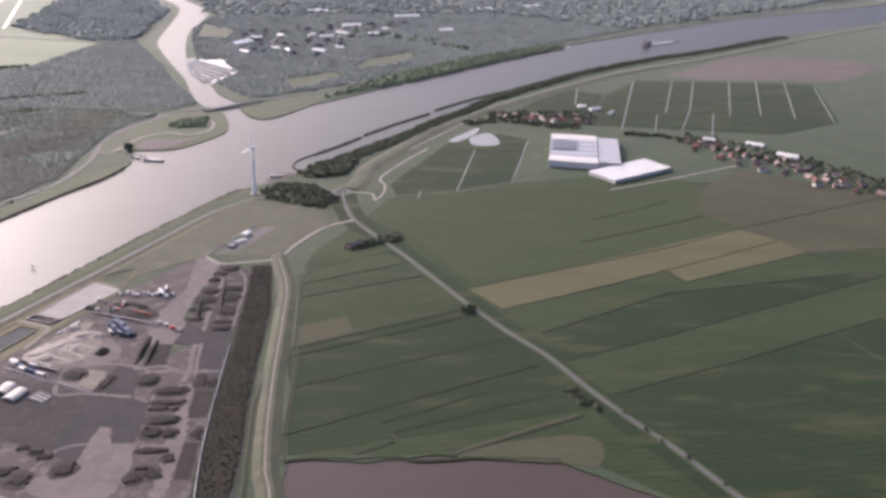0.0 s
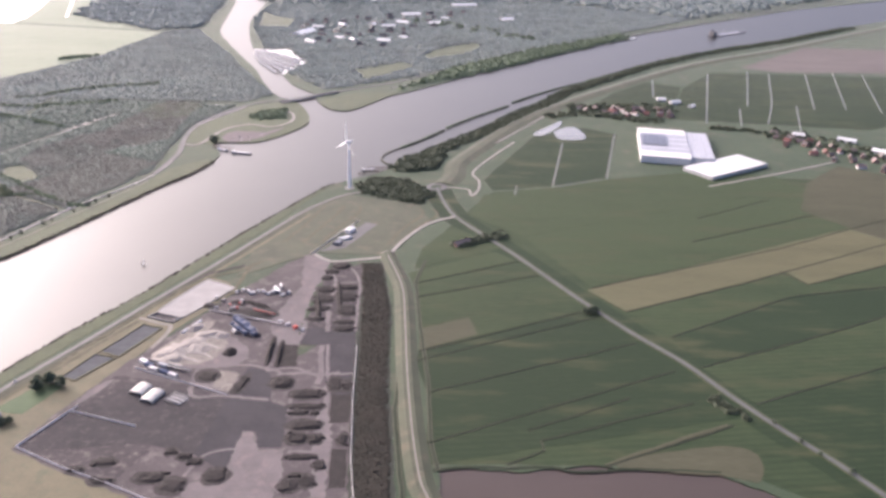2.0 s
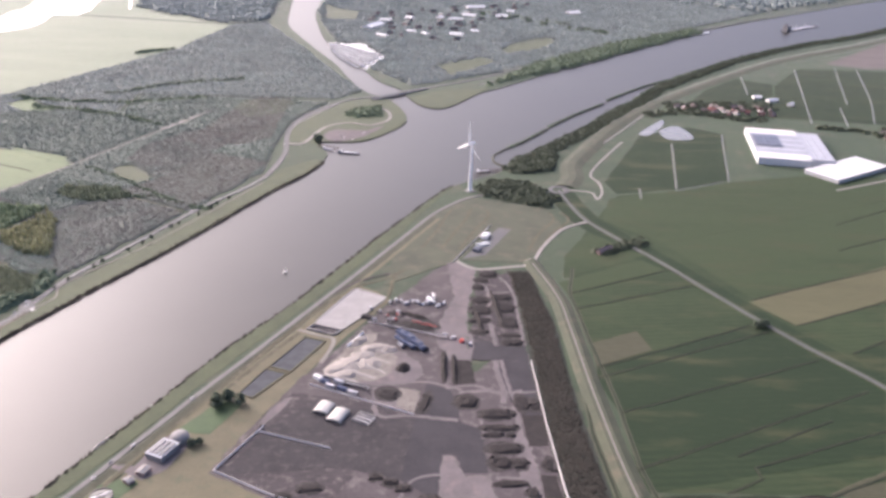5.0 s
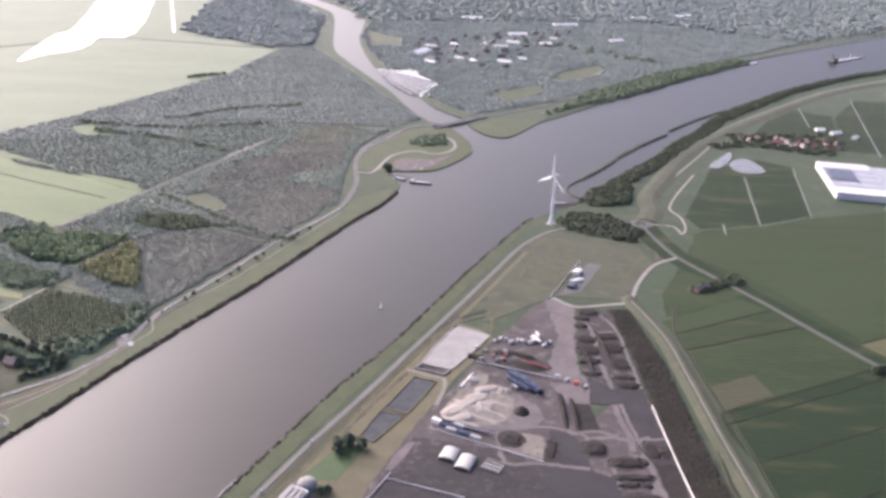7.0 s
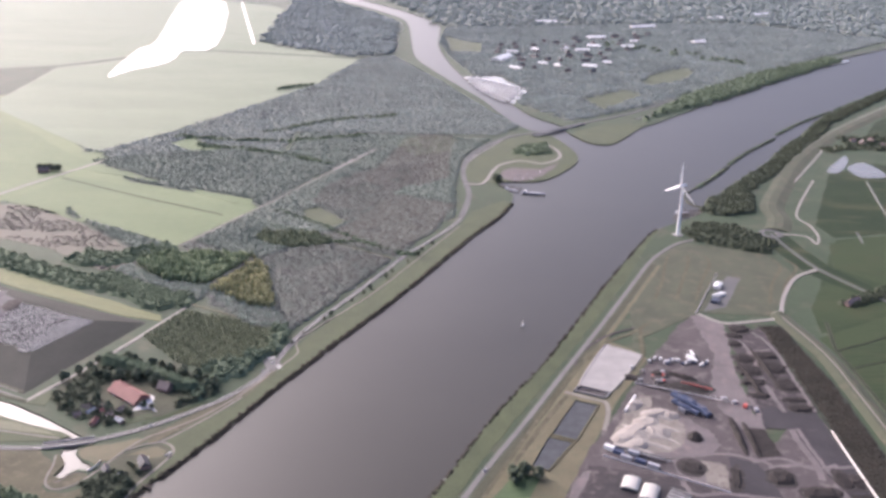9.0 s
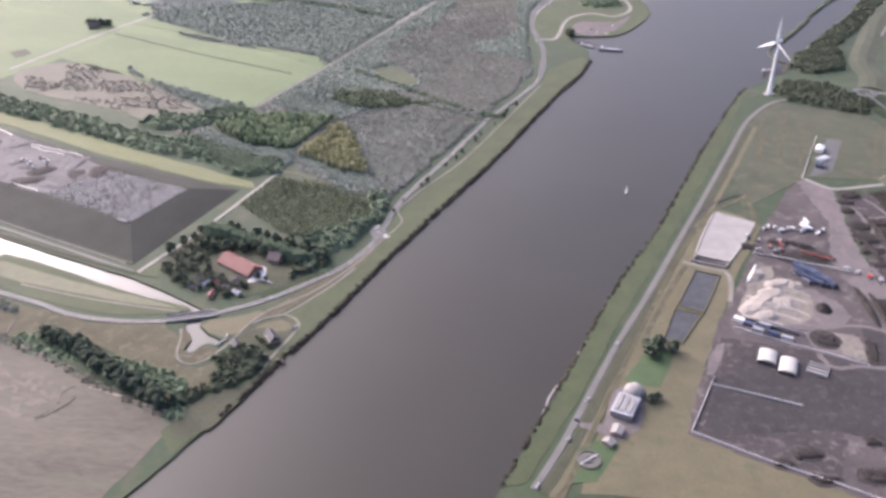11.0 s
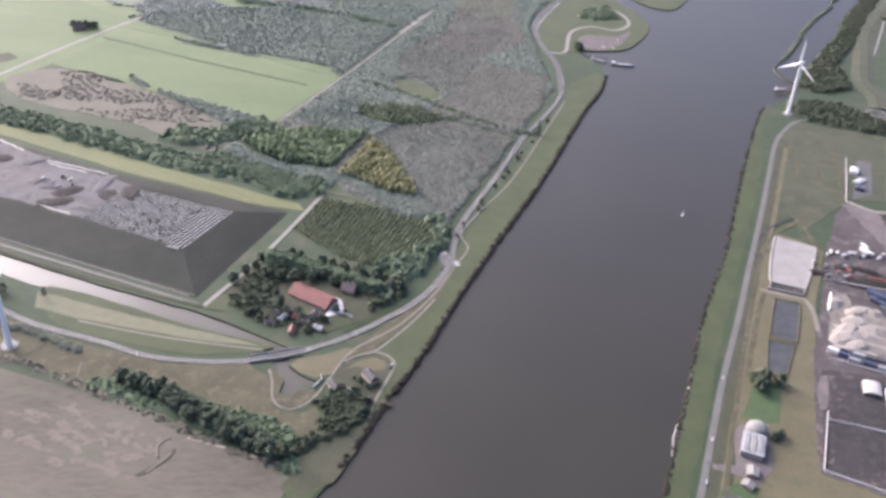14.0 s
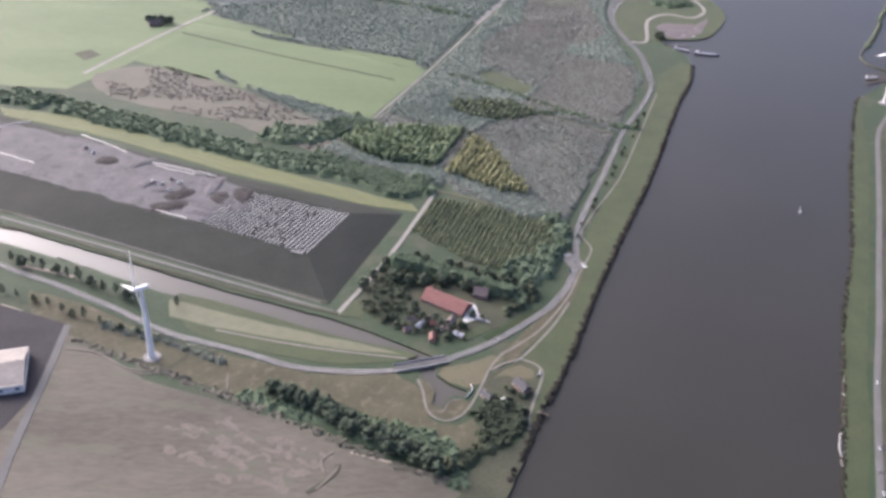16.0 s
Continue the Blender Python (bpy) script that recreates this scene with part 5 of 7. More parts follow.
house((-542, 510, 0), 9.5, 5.5, 2.6, 122, M_SLATE, M_BRICK, "waterside house with a dark slate roof", "waterside houses", "house", "house")
house((-561, 502, 0), 7, 4, 2.2, 122, M_SLATE, M_BRICK, "low waterside annexe with a dark roof", "waterside houses", "house", "house")
house((-552, 499.5, 0), 3.0, 2.2, 1.8, 40, M_WHITE, M_PLASTER, "small white-roofed garden shed by the water", "waterside houses", "shed", "shed")
for x, y, a2, l in ((-52, 773, 30, 10), (-58, 768, 40, 7)):
    house((x, y, 0), l, 5, 2.5, a2, M_DARKTILE, M_BRICK, "farmhouse with a dark roof among trees", "farm buildings", "farmhouse", "farmhouse")
mid, l, w, a = quad_frame([(-820, 526), (-804, 526), (-798, 500), (-807, 493)])
house((mid.x, mid.y, 0), max(l, 14), max(w, 14), 5, a, M_SAND, M_PLASTER, "broad industrial hall with a pale tan roof", "halls", "hall", "hall", 0.12)
sheet("yard_floor", [(-837, 571), (-793, 554), (-791, 496), (-798, 471)] + [(-900, 470), (-900, 600)], 0.3, M_DARKPAVE, "grey paved industrial yard", "pavement")
ribbon("yard_road", [(-793, 554), (-790, 510), (-788, 464), (-785, 430)], flat(4, 0.36), M_ASPHALT, "dark service road beside the marsh", "road")

# ---- the storage yard ----
def block_wall(line, h, label, block=2.6):
    """A wall of stacked pale blocks."""
    t = thing("block_wall", label, "wall", (0, 0, 0))
    me = None
    for a, b in zip(line, line[1:]):
        a, b = Vector(a), Vector(b)
        n = max(1, round((b - a).length / block))
        turn = math.degrees(math.atan2(b.y - a.y, b.x - a.x))
        for i in range(n):
            p = a.lerp(b, (i + 0.5) / n)
            if me is None:
                ob = part("block", cube((block - 0.12, 0.32, h + 0.3), (0, 0, h / 2 - 0.15), 0, 0.06), M_PALECONC, t)
                me = ob.data
            else:
                ob = finish(new("block", me), t)
            ob.matrix_local = pose(p.x, p.y, 0.3 + random.Random(i).uniform(-0.08, 0.08), 0, 0, turn)
    return t


block_wall([(-295, 495), (-314, 451), (-280, 433), (-250, 420)] + [(-210, 400)], 1.0, "long low wall of pale concrete blocks")
field([(-288, 525), (-283, 527), (-288, 511), (-295, 497), (-299, 497), (-295, 511)], M_LITEYARD, "pale concrete strip outside the yard wall", 0.42, 3, 0.4, name="yard_floor")
block_wall([(-297, 489), (-253, 475)], 1.0, "low straight wall of pale concrete blocks")
block_wall([(-131, 580), (-127, 510), (-122, 447), (-116, 404), (-112, 350)], 1.3, "long straight pale wall beside the dark strip")
block_wall([(-572, 501), (-568, 508), (-569, 512)], 0.8, "short pale stone wall at the canal mouth", 2.0)
block_wall([(-275, 542), (-207, 512)], 0.9, "low pale block wall across the yard")


def tent(quad, label):
    mid, l, w, a = quad_frame(quad)
    t = thing("storage_tent", label, "tent", (mid.x, mid.y, 0.3), a, "storage tents")
    bm, n, rings = bmesh.new(), 10, []
    for x in (-l / 2, -l / 6, l / 6, l / 2):
        rings.append([bm.verts.new((x, -w / 2 * math.cos(math.pi * i / n), 1.1 + 1.7 * math.sin(math.pi * i / n))) for i in range(n + 1)])
    for p, q in zip(rings, rings[1:]):
        for i in range(n):
            bm.faces.new((p[i], p[i + 1], q[i + 1], q[i]))
    part("cover", bm, M_TENT, t)
    for s in (-1, 1):
        part("base_wall", cube((l, 0.7, 1.6), (0, s * w / 2, 0.6)), M_CONCRETE, t)
    for e in (-1, 1):
        bm = bmesh.new()
        bm.faces.new([bm.verts.new((e * (l / 2 - 0.4), -w / 2 * math.cos(math.pi * i / n), 1.1 + 1.7 * math.sin(math.pi * i / n))) for i in range(n + 1)])
        part("end_wall", bm, M_TENT, t)


tent([(-268, 512), (-265, 521), (-256, 519), (-260, 506)], "white arched storage tent on concrete walls")
tent([(-259, 502), (-255, 515), (-246, 512), (-251, 499)], "white arched storage tent on concrete walls")
mid, l, w, a = quad_frame([(-244, 504), (-240, 512), (-230, 507), (-234, 499)])
t = thing("bunker_bay", "open concrete storage bay with low walls", "storage bay", (mid.x, mid.y, 0.3), a)
part("floor_slab", cube((l, w, 0.4), (0, 0, 0.1)), M_PALECONC, t)
for x in (-0.5, -0.15, 0.2, 0.5):
    part("partition", cube((0.6, w, 1.6), (x * l, 0, 0.8)), M_CONCRETE, t)
HEAPS_ROW = [(-154, 670), (-139, 671), (-139, 681), (-155, 680), (-153, 650), (-138, 650), (-139, 666), (-154, 665), (-150, 626), (-137, 627), (-137, 643), (-151, 642), (-150, 612), (-136, 613), (-136, 618), (-150, 618), (-149, 600), (-135, 601), (-135, 610), (-149, 609), (-168, 688), (-160, 688), (-160, 697), (-168, 696), (-169, 663), (-157, 664), (-157, 676), (-170, 675), (-170, 646), (-156, 646), (-157, 660), (-171, 659), (-170, 632), (-157, 633), (-157, 641), (-171, 640), (-171, 616), (-160, 617), (-160, 623), (-171, 622), (-163, 710), (-149, 711), (-150, 722), (-164, 721), (-167, 701), (-158, 702), (-158, 709), (-168, 709)]
HEAPS_FLAT = [(-184, 523), (-168, 520), (-168, 536), (-180, 535), (-166, 510), (-147, 511), (-148, 521), (-167, 520), (-164, 498), (-145, 499), (-145, 505), (-165, 504), (-164, 492), (-153, 492), (-154, 496), (-164, 496), (-152, 493), (-147, 493), (-148, 496), (-152, 496), (-162, 476), (-144, 477), (-144, 486), (-163, 485), (-161, 462), (-150, 462), (-151, 473), (-162, 473), (-149, 462), (-141, 463), (-141, 472), (-150, 472)]
HEAPS_FLAT_LOW = [(-159, 446), (-142, 447), (-143, 452), (-159, 451), (-154, 430), (-148, 430), (-149, 435), (-154, 435), (-157, 418), (-148, 418), (-149, 429), (-159, 428), (-148, 422), (-140, 422), (-141, 433), (-148, 432), (-142, 438), (-136, 438), (-137, 446), (-142, 446), (-144, 520), (-136, 520), (-137, 538), (-145, 537), (-135, 521), (-129, 521), (-130, 535), (-136, 534), (-131, 462), (-126, 462), (-127, 473), (-132, 473)]
HEAPS_ROUGH = [(-227, 448), (-222, 448), (-223, 454), (-228, 454), (-220, 444), (-213, 444), (-214, 449), (-221, 449), (-212, 439), (-205, 439), (-206, 445), (-213, 444), (-200, 423), (-188, 424), (-190, 437), (-202, 436), (-237, 422), (-221, 423), (-223, 432), (-239, 431), (-221, 414), (-209, 414), (-212, 427), (-224, 427), (-264, 436), (-253, 436), (-255, 443), (-266, 443)]
HEAPS_ROUGH_HIGH = [(-276, 429), (-268, 429), (-270, 435), (-278, 435), (-260, 420), (-249, 420), (-251, 425), (-262, 425), (-231, 530), (-220, 525), (-219, 540), (-230, 542), (-205, 515), (-200, 514), (-197, 536), (-202, 537), (-227, 617), (-196, 619), (-198, 633), (-229, 631), (-251, 633), (-242, 633), (-243, 639), (-252, 638), (-231, 640), (-219, 640), (-220, 647), (-232, 646)]
for k, (mat, pts, h, label) in enumerate(((M_SOIL, HEAPS_ROW, 2.4, "dark soil heap tipped in a row"), (M_SOIL, HEAPS_FLAT, 2.8, "dark flat-topped soil heap in the yard"), (M_SOIL, HEAPS_FLAT_LOW, 2.8, "dark flat-topped soil heap in the yard"),
                                          (M_SOIL, HEAPS_ROUGH, 2.0, "rough dark soil heap in the yard"), (M_SOIL, HEAPS_ROUGH_HIGH, 2.0, "rough dark soil heap in the yard"), (M_SAND, [(-260, 562), (-252, 572), (-245, 579), (-238, 591), (-254, 555)], 2.6, ""))):
    r2 = random.Random(30 + k)
    if not label:
        for i, p in enumerate(pts):
            mound("soil_mound", (*p, 0.3), 9 * r2.uniform(0.85, 1.15), 6 * r2.uniform(0.8, 1.15), h, r2.uniform(13, 37), mat, "pale sand and gravel heap in the yard", i + 60, flatness=0.7, lumps=0.3)
        continue
    for i in range(0, len(pts), 4):
        mid, l, w, a = quad_frame(pts[i:i + 4])
        ca, sa = math.cos(radians(a)), math.sin(radians(a))
        rim = []
        for q in range(16):
            u, v = math.cos(q * math.pi / 8) * (l * 0.62 + r2.uniform(-0.5, 2.2)), math.sin(q * math.pi / 8) * (w * 0.62 + r2.uniform(-0.5, 2.2))
            rim.append((mid.x + u * ca - v * sa, mid.y + u * sa + v * ca))
        field(smooth(rim, 2, True), M_SPILL, "dark spilled soil round a heap", 0.425 + 0.0011 * i + 0.012 * k, 2, 0.5, i, name="soil_spill")
        for q in range(2):
            u, v = r2.choice((-0.5, 0.5)) * l * r2.uniform(0.7, 1.1), r2.uniform(-0.45, 0.45) * w
            mound("soil_mound", (mid.x + u * ca - v * sa, mid.y + u * sa + v * ca, 0.3), r2.uniform(1.4, 2.8), r2.uniform(1.2, 2.2), r2.uniform(0.9, 1.6), r2.uniform(0, 180), mat, "small dark soil heap beside a larger one", i + q + 400, flatness=0.8)
        mound("soil_mound", (mid.x, mid.y, 0.3), l * 0.54, w * 0.5, min(h, 1.2 + min(l, w) * 0.12) * r2.uniform(0.85, 1.15), a, mat, label, i + 20 * k, flatness=0.5)
for i in range(0, 12, 4):
    field([(-139, 484), (-127, 485), (-128, 517), (-141, 516), (-132, 422), (-123, 423), (-125, 458), (-134, 458), (-181, 548), (-169, 549), (-172, 579), (-184, 579)][i:i + 4], M_SOIL, "black earth floor of a storage bay", 0.4 + 0.01 * i, 4, 0.5, i, name="yard_floor")
mound("soil_mound", (-217, 566, 0.3), 4.6, 6.4, 2.6, 0, M_SOIL, "round dark soil heap", 77)
for k, (x, y, rx, ry, a) in enumerate(((-212, 640, 12, 3.2, -28), (-255, 565, 10, 9, 20), (-240, 570, 9, 8, 10), (-250, 600, 8, 5, 60), (-205, 592, 4, 4, 0), (-190, 570, 2.6, 22, 2),
                                        (-183, 566, 2.2, 20, 2), (-228, 590, 6, 5, 0), (-152, 660, 2.2, 30, 8), (-166, 640, 2.2, 26, 8))):
    mound("soil_mound", (x, y, 0.3), rx, ry, 2.0, a, M_SAND if k in (1, 2, 3, 7) else M_SOIL,
          "pale sand heap in the yard" if k in (1, 2, 3, 7) else "long dark bank of soil in the yard", 90 + k)

field(smooth([(-251, 607), (-237, 612), (-240, 592), (-232, 591), (-221, 580), (-226, 557), (-242, 547), (-266, 554), (-267, 566), (-260, 582)], 2, True), M_SANDFLOOR, "pale sandy ground between the heaps", 0.41, 2.5, 0.9, 7, name="yard_floor")
field([(-218, 542), (-204, 538), (-207, 515), (-219, 521)], M_SANDFLOOR, "pale sandy ground inside a soil bay", 0.42, 2.5, 0.7, 8, name="yard_floor")
for k, (p, q) in enumerate(([(-261, 576), (-228, 559)], [(-263, 564), (-235, 552)], [(-252, 582), (-226, 571)], [(-266, 554), (-245, 546)], [(-246, 593), (-228, 584)])):
    p, q = Vector(p), Vector(q)
    mound("soil_mound", (*((p + q) / 2), 0.3), (q - p).length * 0.6, 2.6, 1.3, math.degrees(math.atan2(q.y - p.y, q.x - p.x)), M_SAND, "long pale sand ridge in the yard", 130 + k, lumps=0.3)
# sorting plant
t = thing("sorting_plant", "blue sorting plant with screens, hoppers and walkways", "machine", (-214.0, 601.0, 0.3), -47.5)
for k, (x, y, sx, sy, h) in enumerate(((-11.5, 1.4, 8, 4.6, 3.6), (-3.0, 0.8, 10, 5.2, 4.6), (6.5, 0.2, 9, 4.8, 4.0), (13.0, -0.4, 5, 4.2, 3.0), (-6.0, -4.6, 9, 3.0, 2.6), (4.5, -5.0, 11, 2.8, 3.0))):
    deck = part("screen_deck", cube((sx, sy, h * 0.6), (x, y, h * 0.7), 3 * (k % 3) - 3, 0.2), M_BLUE, t)
    part("walkway", cube((sx * 0.95, 0.5, 0.12), (x, y + sy / 2 + 0.3, h * 0.7), 3 * (k % 3) - 3), M_STEEL, deck)
    part("roof_hatch", cube((sx * 0.3, sy * 0.5, 0.4), (x + sx * 0.2, y, h + 0.12), 3 * (k % 3) - 3, 0.1), M_PANELS, deck)
    part("hopper", rod(bmesh.new(), (x - sx * 0.25, y, h - 0.2), (x - sx * 0.25, y, h + 0.9), 0.7, 1.3, 6), M_BLUE, deck)
    for u, v in ((-0.42, -0.4), (0.42, -0.4), (-0.42, 0.4), (0.42, 0.4)):
        part("leg", rod(bmesh.new(), (x + u * sx, y + v * sy, -0.1), (x + u * sx, y + v * sy, h * 0.5), 0.2, 0.2, 6), M_STEEL, t)
part("drum", rod(bmesh.new(), (-2, -8.5, 1.5), (4, -9.5, 1.5), 1.3, 1.3, 14), M_PANELS, t, "dark round screening drum")


def conveyor(a, b, za, zb, mat, label):
    a, b = Vector((*a, za)), Vector((*b, zb))
    t = thing("conveyor", label, "conveyor", (0, 0, 0), group="conveyors")
    d = b - a
    turn = math.atan2(d.y, d.x)
    m = Matrix.Translation((a + b) / 2) @ Euler((0, -math.asin(d.z / d.length), turn)).to_matrix().to_4x4()
    for name, size, off, mt in (("belt", (d.length, 1.0, 0.12), (0, 0, 0.3), M_BLACK), ("rail", (d.length, 0.18, 0.6), (0, 0.65, 0), mat), ("rail", (d.length, 0.18, 0.6), (0, -0.65, 0), mat)):
        ob = part(name, cube(size, off), mt, t)
        ob.matrix_local = m
    for u in (0.08, 0.5, 0.92):
        p = a.lerp(b, u)
        part("leg", rod(bmesh.new(), (p.x, p.y, 0.2), (p.x, p.y, p.z), 0.16, 0.16, 6), M_STEEL, t)


conveyor((-246, 628), (-188, 607), 1.2, 2.4, M_PALECONC, "long pale steel conveyor across the yard")
conveyor((-214, 632), (-196, 620), 0.9, 3.2, M_RED, "short red conveyor beside the blue plant")
conveyor((-262, 548), (-236, 536), 1.0, 3.0, M_STEEL, "grey steel conveyor beside the containers")
conveyor((-268, 552), (-240, 540), 1.0, 2.0, M_BLUE, "dark blue conveyor beside the containers")
t = thing("white_pipe", "thick straight white pipe lying at the yard edge", "pipe", (0, 0, 0))
part("pipe", rod(bmesh.new(), (-257, 591, 0.9), (-248, 611, 0.9), 0.75, 0.75, 12), M_WHITE, t)
for u in (0.1, 0.5, 0.9):
    part("saddle", cube((1.8, 0.6, 0.8), (-257 + 9 * u, 591 + 20 * u, 0.3), 66), M_CONCRETE, t)


def container(at, size, turn, mat, label, group="containers"):
    t = thing("container", label, "container", at, turn, group)
    part("body", cube(size, (0, 0, size[2] / 2), 0, 0.05), mat, t)
    for s in (-0.25, 0.25):
        part("door", cube((0.06, size[1] * 0.44, size[2] * 0.85), (size[0] / 2 + 0.03, s * size[1], size[2] / 2)), mat, t)
    for k in range(5):
        part("roof_rib", cube((0.1, size[1], 0.08), ((k - 2) * size[0] / 6, 0, size[2] + 0.02)), mat, t)


def lorry(at, turn, cab, label, l=6.5, cargo=None):
    t = thing("lorry", label, "lorry", at, turn, "parked vehicles")
    part("cab", cube((1.5, 1.5, 1.5), (l / 2 - 0.7, 0, 1.15), 0, 0.15), cab, t)
    part("cargo_box", cube((l - 1.9, 1.55, 1.7), (-0.9, 0, 1.45), 0, 0.05), cargo or M_WHITE, t)
    part("chassis", cube((l, 0.8, 0.25), (0, 0, 0.5)), M_STEEL, t)
    for x in (-0.36, -0.1, 0.38):
        for y in (-0.65, 0.65):
            wheel = part("wheel", rod(bmesh.new(), (x * l, y - 0.12, 0.32), (x * l, y + 0.12, 0.32), 0.32, 0.32, 10), M_BLACK, t)
            part("rim", rod(bmesh.new(), (x * l, y - 0.14, 0.32), (x * l, y + 0.14, 0.32), 0.17, 0.17, 8), M_STEEL, wheel)


def car(at, turn, paint, label):
    t = thing("car", label, "car", at, turn, "cars")
    part("body", cube((2.6, 1.1, 0.5), (0, 0, 0.45), 0, 0.12), paint, t)
    part("cabin", cube((1.4, 0.95, 0.4), (-0.1, 0, 0.85), 0, 0.14), M_PANELS, t)
    for x in (-0.8, 0.8):
        for y in (-0.5, 0.5):
            wheel = part("wheel", rod(bmesh.new(), (x, y - 0.08, 0.22), (x, y + 0.08, 0.22), 0.22, 0.22, 10), M_BLACK, t)
            part("rim", rod(bmesh.new(), (x, y - 0.1, 0.22), (x, y + 0.1, 0.22), 0.12, 0.12, 8), M_STEEL, wheel)


car((-543, 516.5, 0.3), 70, M_WHITE, "white car parked behind the waterside house")
car((-531, 522, 0.4), 80, M_WHITE, "white car on the path by the river")
container((-271, 549, 0.3), (6, 3.2, 2.4), -35, M_WHITE, "white container at the yard edge")
for k, (x, y, mat) in enumerate(((-262, 540, M_STEEL), (-254, 537, M_BLUE), (-247, 533, M_STEEL), (-257, 545, M_ROOFGREY), (-266, 545, M_BLUE))):
    container((x, y, 0.3), (6.5, 2.4, 2.2), -25, mat, "blue container among yard machinery" if mat is M_BLUE else "grey container among yard machinery")
for k in range(11):
    u = k / 10
    x, y = -232 + 40 * u, 661 - 3 * u + (2 if k % 3 else -2)
    if k % 4 == 3:
        container((x, y, 0.3), (4.5, 2.4, 2.2), 8 * k, M_STEEL, "grey container beside parked lorries")
    else:
        lorry((x, y, 0.32), 60 + 17 * k, M_WHITE if k % 2 else M_BLUE, "parked lorry with a white box" if k % 2 else "parked lorry with a blue cab", 3.4)
lorry((-200, 672, 0.32), 100, M_WHITE, "white lorry standing in the yard", 7.5)
container((-202, 665, 0.3), (9, 2.4, 2.4), 118, M_WHITE, "long white container standing beside the lorries")
for k in range(8):
    lorry((-240 + rng.uniform(-6, 18), 640 + rng.uniform(-10, 10), 0.32), rng.uniform(0, 180), M_RED if k % 3 == 0 else M_STEEL, "dusty work vehicle in the yard", 3.2, M_STEEL if k % 2 else M_SAND)
for k in range(4):
    container((-190 + 6 * k, 612 - 4 * k, 0.3), (3.5, 2.2, 1.8), 30 * k, M_RED if k == 2 else M_STEEL, "small skip beside the sorting plant")

# small depot on the grass
mid, l, w, a = quad_frame([(-169, 764), (-144, 818), (-133, 814), (-158, 755)])
field([(-169, 764), (-144, 818), (-133, 814), (-158, 755), (-178, 745)], M_ASPHALT, "grey concrete apron of the depot", 0.34, name="pavement")
house((mid.x - 6, mid.y + 6, 0.3), 9.5, 5.5, 2.6, a, M_WHITE, M_PLASTER, "small depot hall with a white roof", "depot", "shed", "shed", 0.15)
for k in range(4):
    container((mid.x - 12 + 2.9 * k * 0.8, mid.y - 14 + 1.6 * k, 0.3), (5.2, 1.6, 2.0), a + 90, M_WHITE, "white container at the depot")
container((mid.x - 14, mid.y - 24, 0.3), (7, 6, 2.4), a, M_PANELS, "dark grey container at the depot")
block_wall([(-185, 740), (-152, 822)], 0.7, "low pale kerb wall beside the depot")

# ---- settling basins ----
def basin(quad, label, rim, floor_mat, depth, rim_mat=M_TRACK):
    t = thing("basin", label, "basin", (0, 0, 0), kind="structure")
    pts = [Vector(p) for p in quad]
    c = sum(pts, Vector((0, 0))) / 4
    for a, b in zip(pts, pts[1:] + pts[:1]):
        mid, d = (a + b) / 2, b - a
        part("rim", cube((d.length + 0.8, 0.8, rim + 0.2), (mid.x, mid.y, rim / 2), math.degrees(math.atan2(d.y, d.x))), rim_mat, t)
    inner = [tuple(c + (p - c) * 0.97) for p in pts]
    sheet("basin_floor", inner, depth, floor_mat, parent=t)


corners, outline = [Vector(p) for p in ((-261, 682), (-236, 668), (-264, 614), (-284, 624))], []
for i, p in enumerate(corners):
    for k in (corners[i - 1], corners[(i + 1) % 4]):
        outline.append(tuple(p + (k - p).normalized() * 5))
outline = smooth(outline, 3, True)
t = thing("basin", "large pale empty concrete basin with rounded corners", "basin", kind="structure")
sheet("basin_floor", outline, 0.45, M_CONCRETE, parent=t)
ribbon("rim", outline + outline[:2], [(-1.2, 0.0), (-0.6, 0.8), (0.1, 0.8), (1.0, 0.4)], M_CONCRETE, parent=t)
ribbon("path", rough_edge(smooth([(-285, 650), (-280, 668), (-260, 695), (-236, 712)], 4), 3, 0.3, 12, False), flat(2.2, 0.37), M_DIRT, "brown dirt track curving round the basin", "road")
basin([(-284, 621), (-264, 614), (-268, 607), (-288, 614)], "narrow concrete trough beside the basin", 1.3, M_DIRT, 0.3, M_CONCRETE)
basin([(-288, 603), (-273, 598), (-290, 556), (-305, 562)], "dark grey lined settling basin", 0.7, M_BASIN, 0.3, M_DRYGRASS)
basin([(-307, 559), (-292, 554), (-308, 524), (-318, 528)], "dark grey lined settling basin", 0.7, M_BASIN, 0.3, M_DRYGRASS)

# ---- gas tank, plant house and clarifier ----
x, y = -340, 478
t = thing("gas_tank", "round light grey domed gas tank", "tank", (x, y, 0))
part("tank_wall", rod(bmesh.new(), (0, 0, -0.2), (0, 0, 2.6), 5.6, 5.6, 28), M_CONCRETE, t)
bm = bmesh.new()
bmesh.ops.create_uvsphere(bm, u_segments=28, v_segments=14, radius=5.5, matrix=Matrix.Translation((0, 0, 2.6)) @ Matrix.Diagonal((1, 1, 0.62, 1)))
dome = part("dome", bm, M_CONCRETE, t, "smooth grey dome")
for p in dome.data.polygons:
    p.use_smooth = True
mid, l, w, a = quad_frame([(-354, 460), (-348, 475), (-338, 470), (-344, 456)])
t = thing("plant_house", "flat pale grey plant building with roof bays", "building", (mid.x, mid.y, 0), a)
part("wall", cube((l, w, 4.2), (0, 0, 1.9)), M_CONCRETE, t)
for k in range(3):
    part("roof_bay", cube((l * 0.82, w * 0.2, 0.8), (0, (k - 1) * w * 0.3, 4.3), 0, 0.1), M_CONCRETE, t)
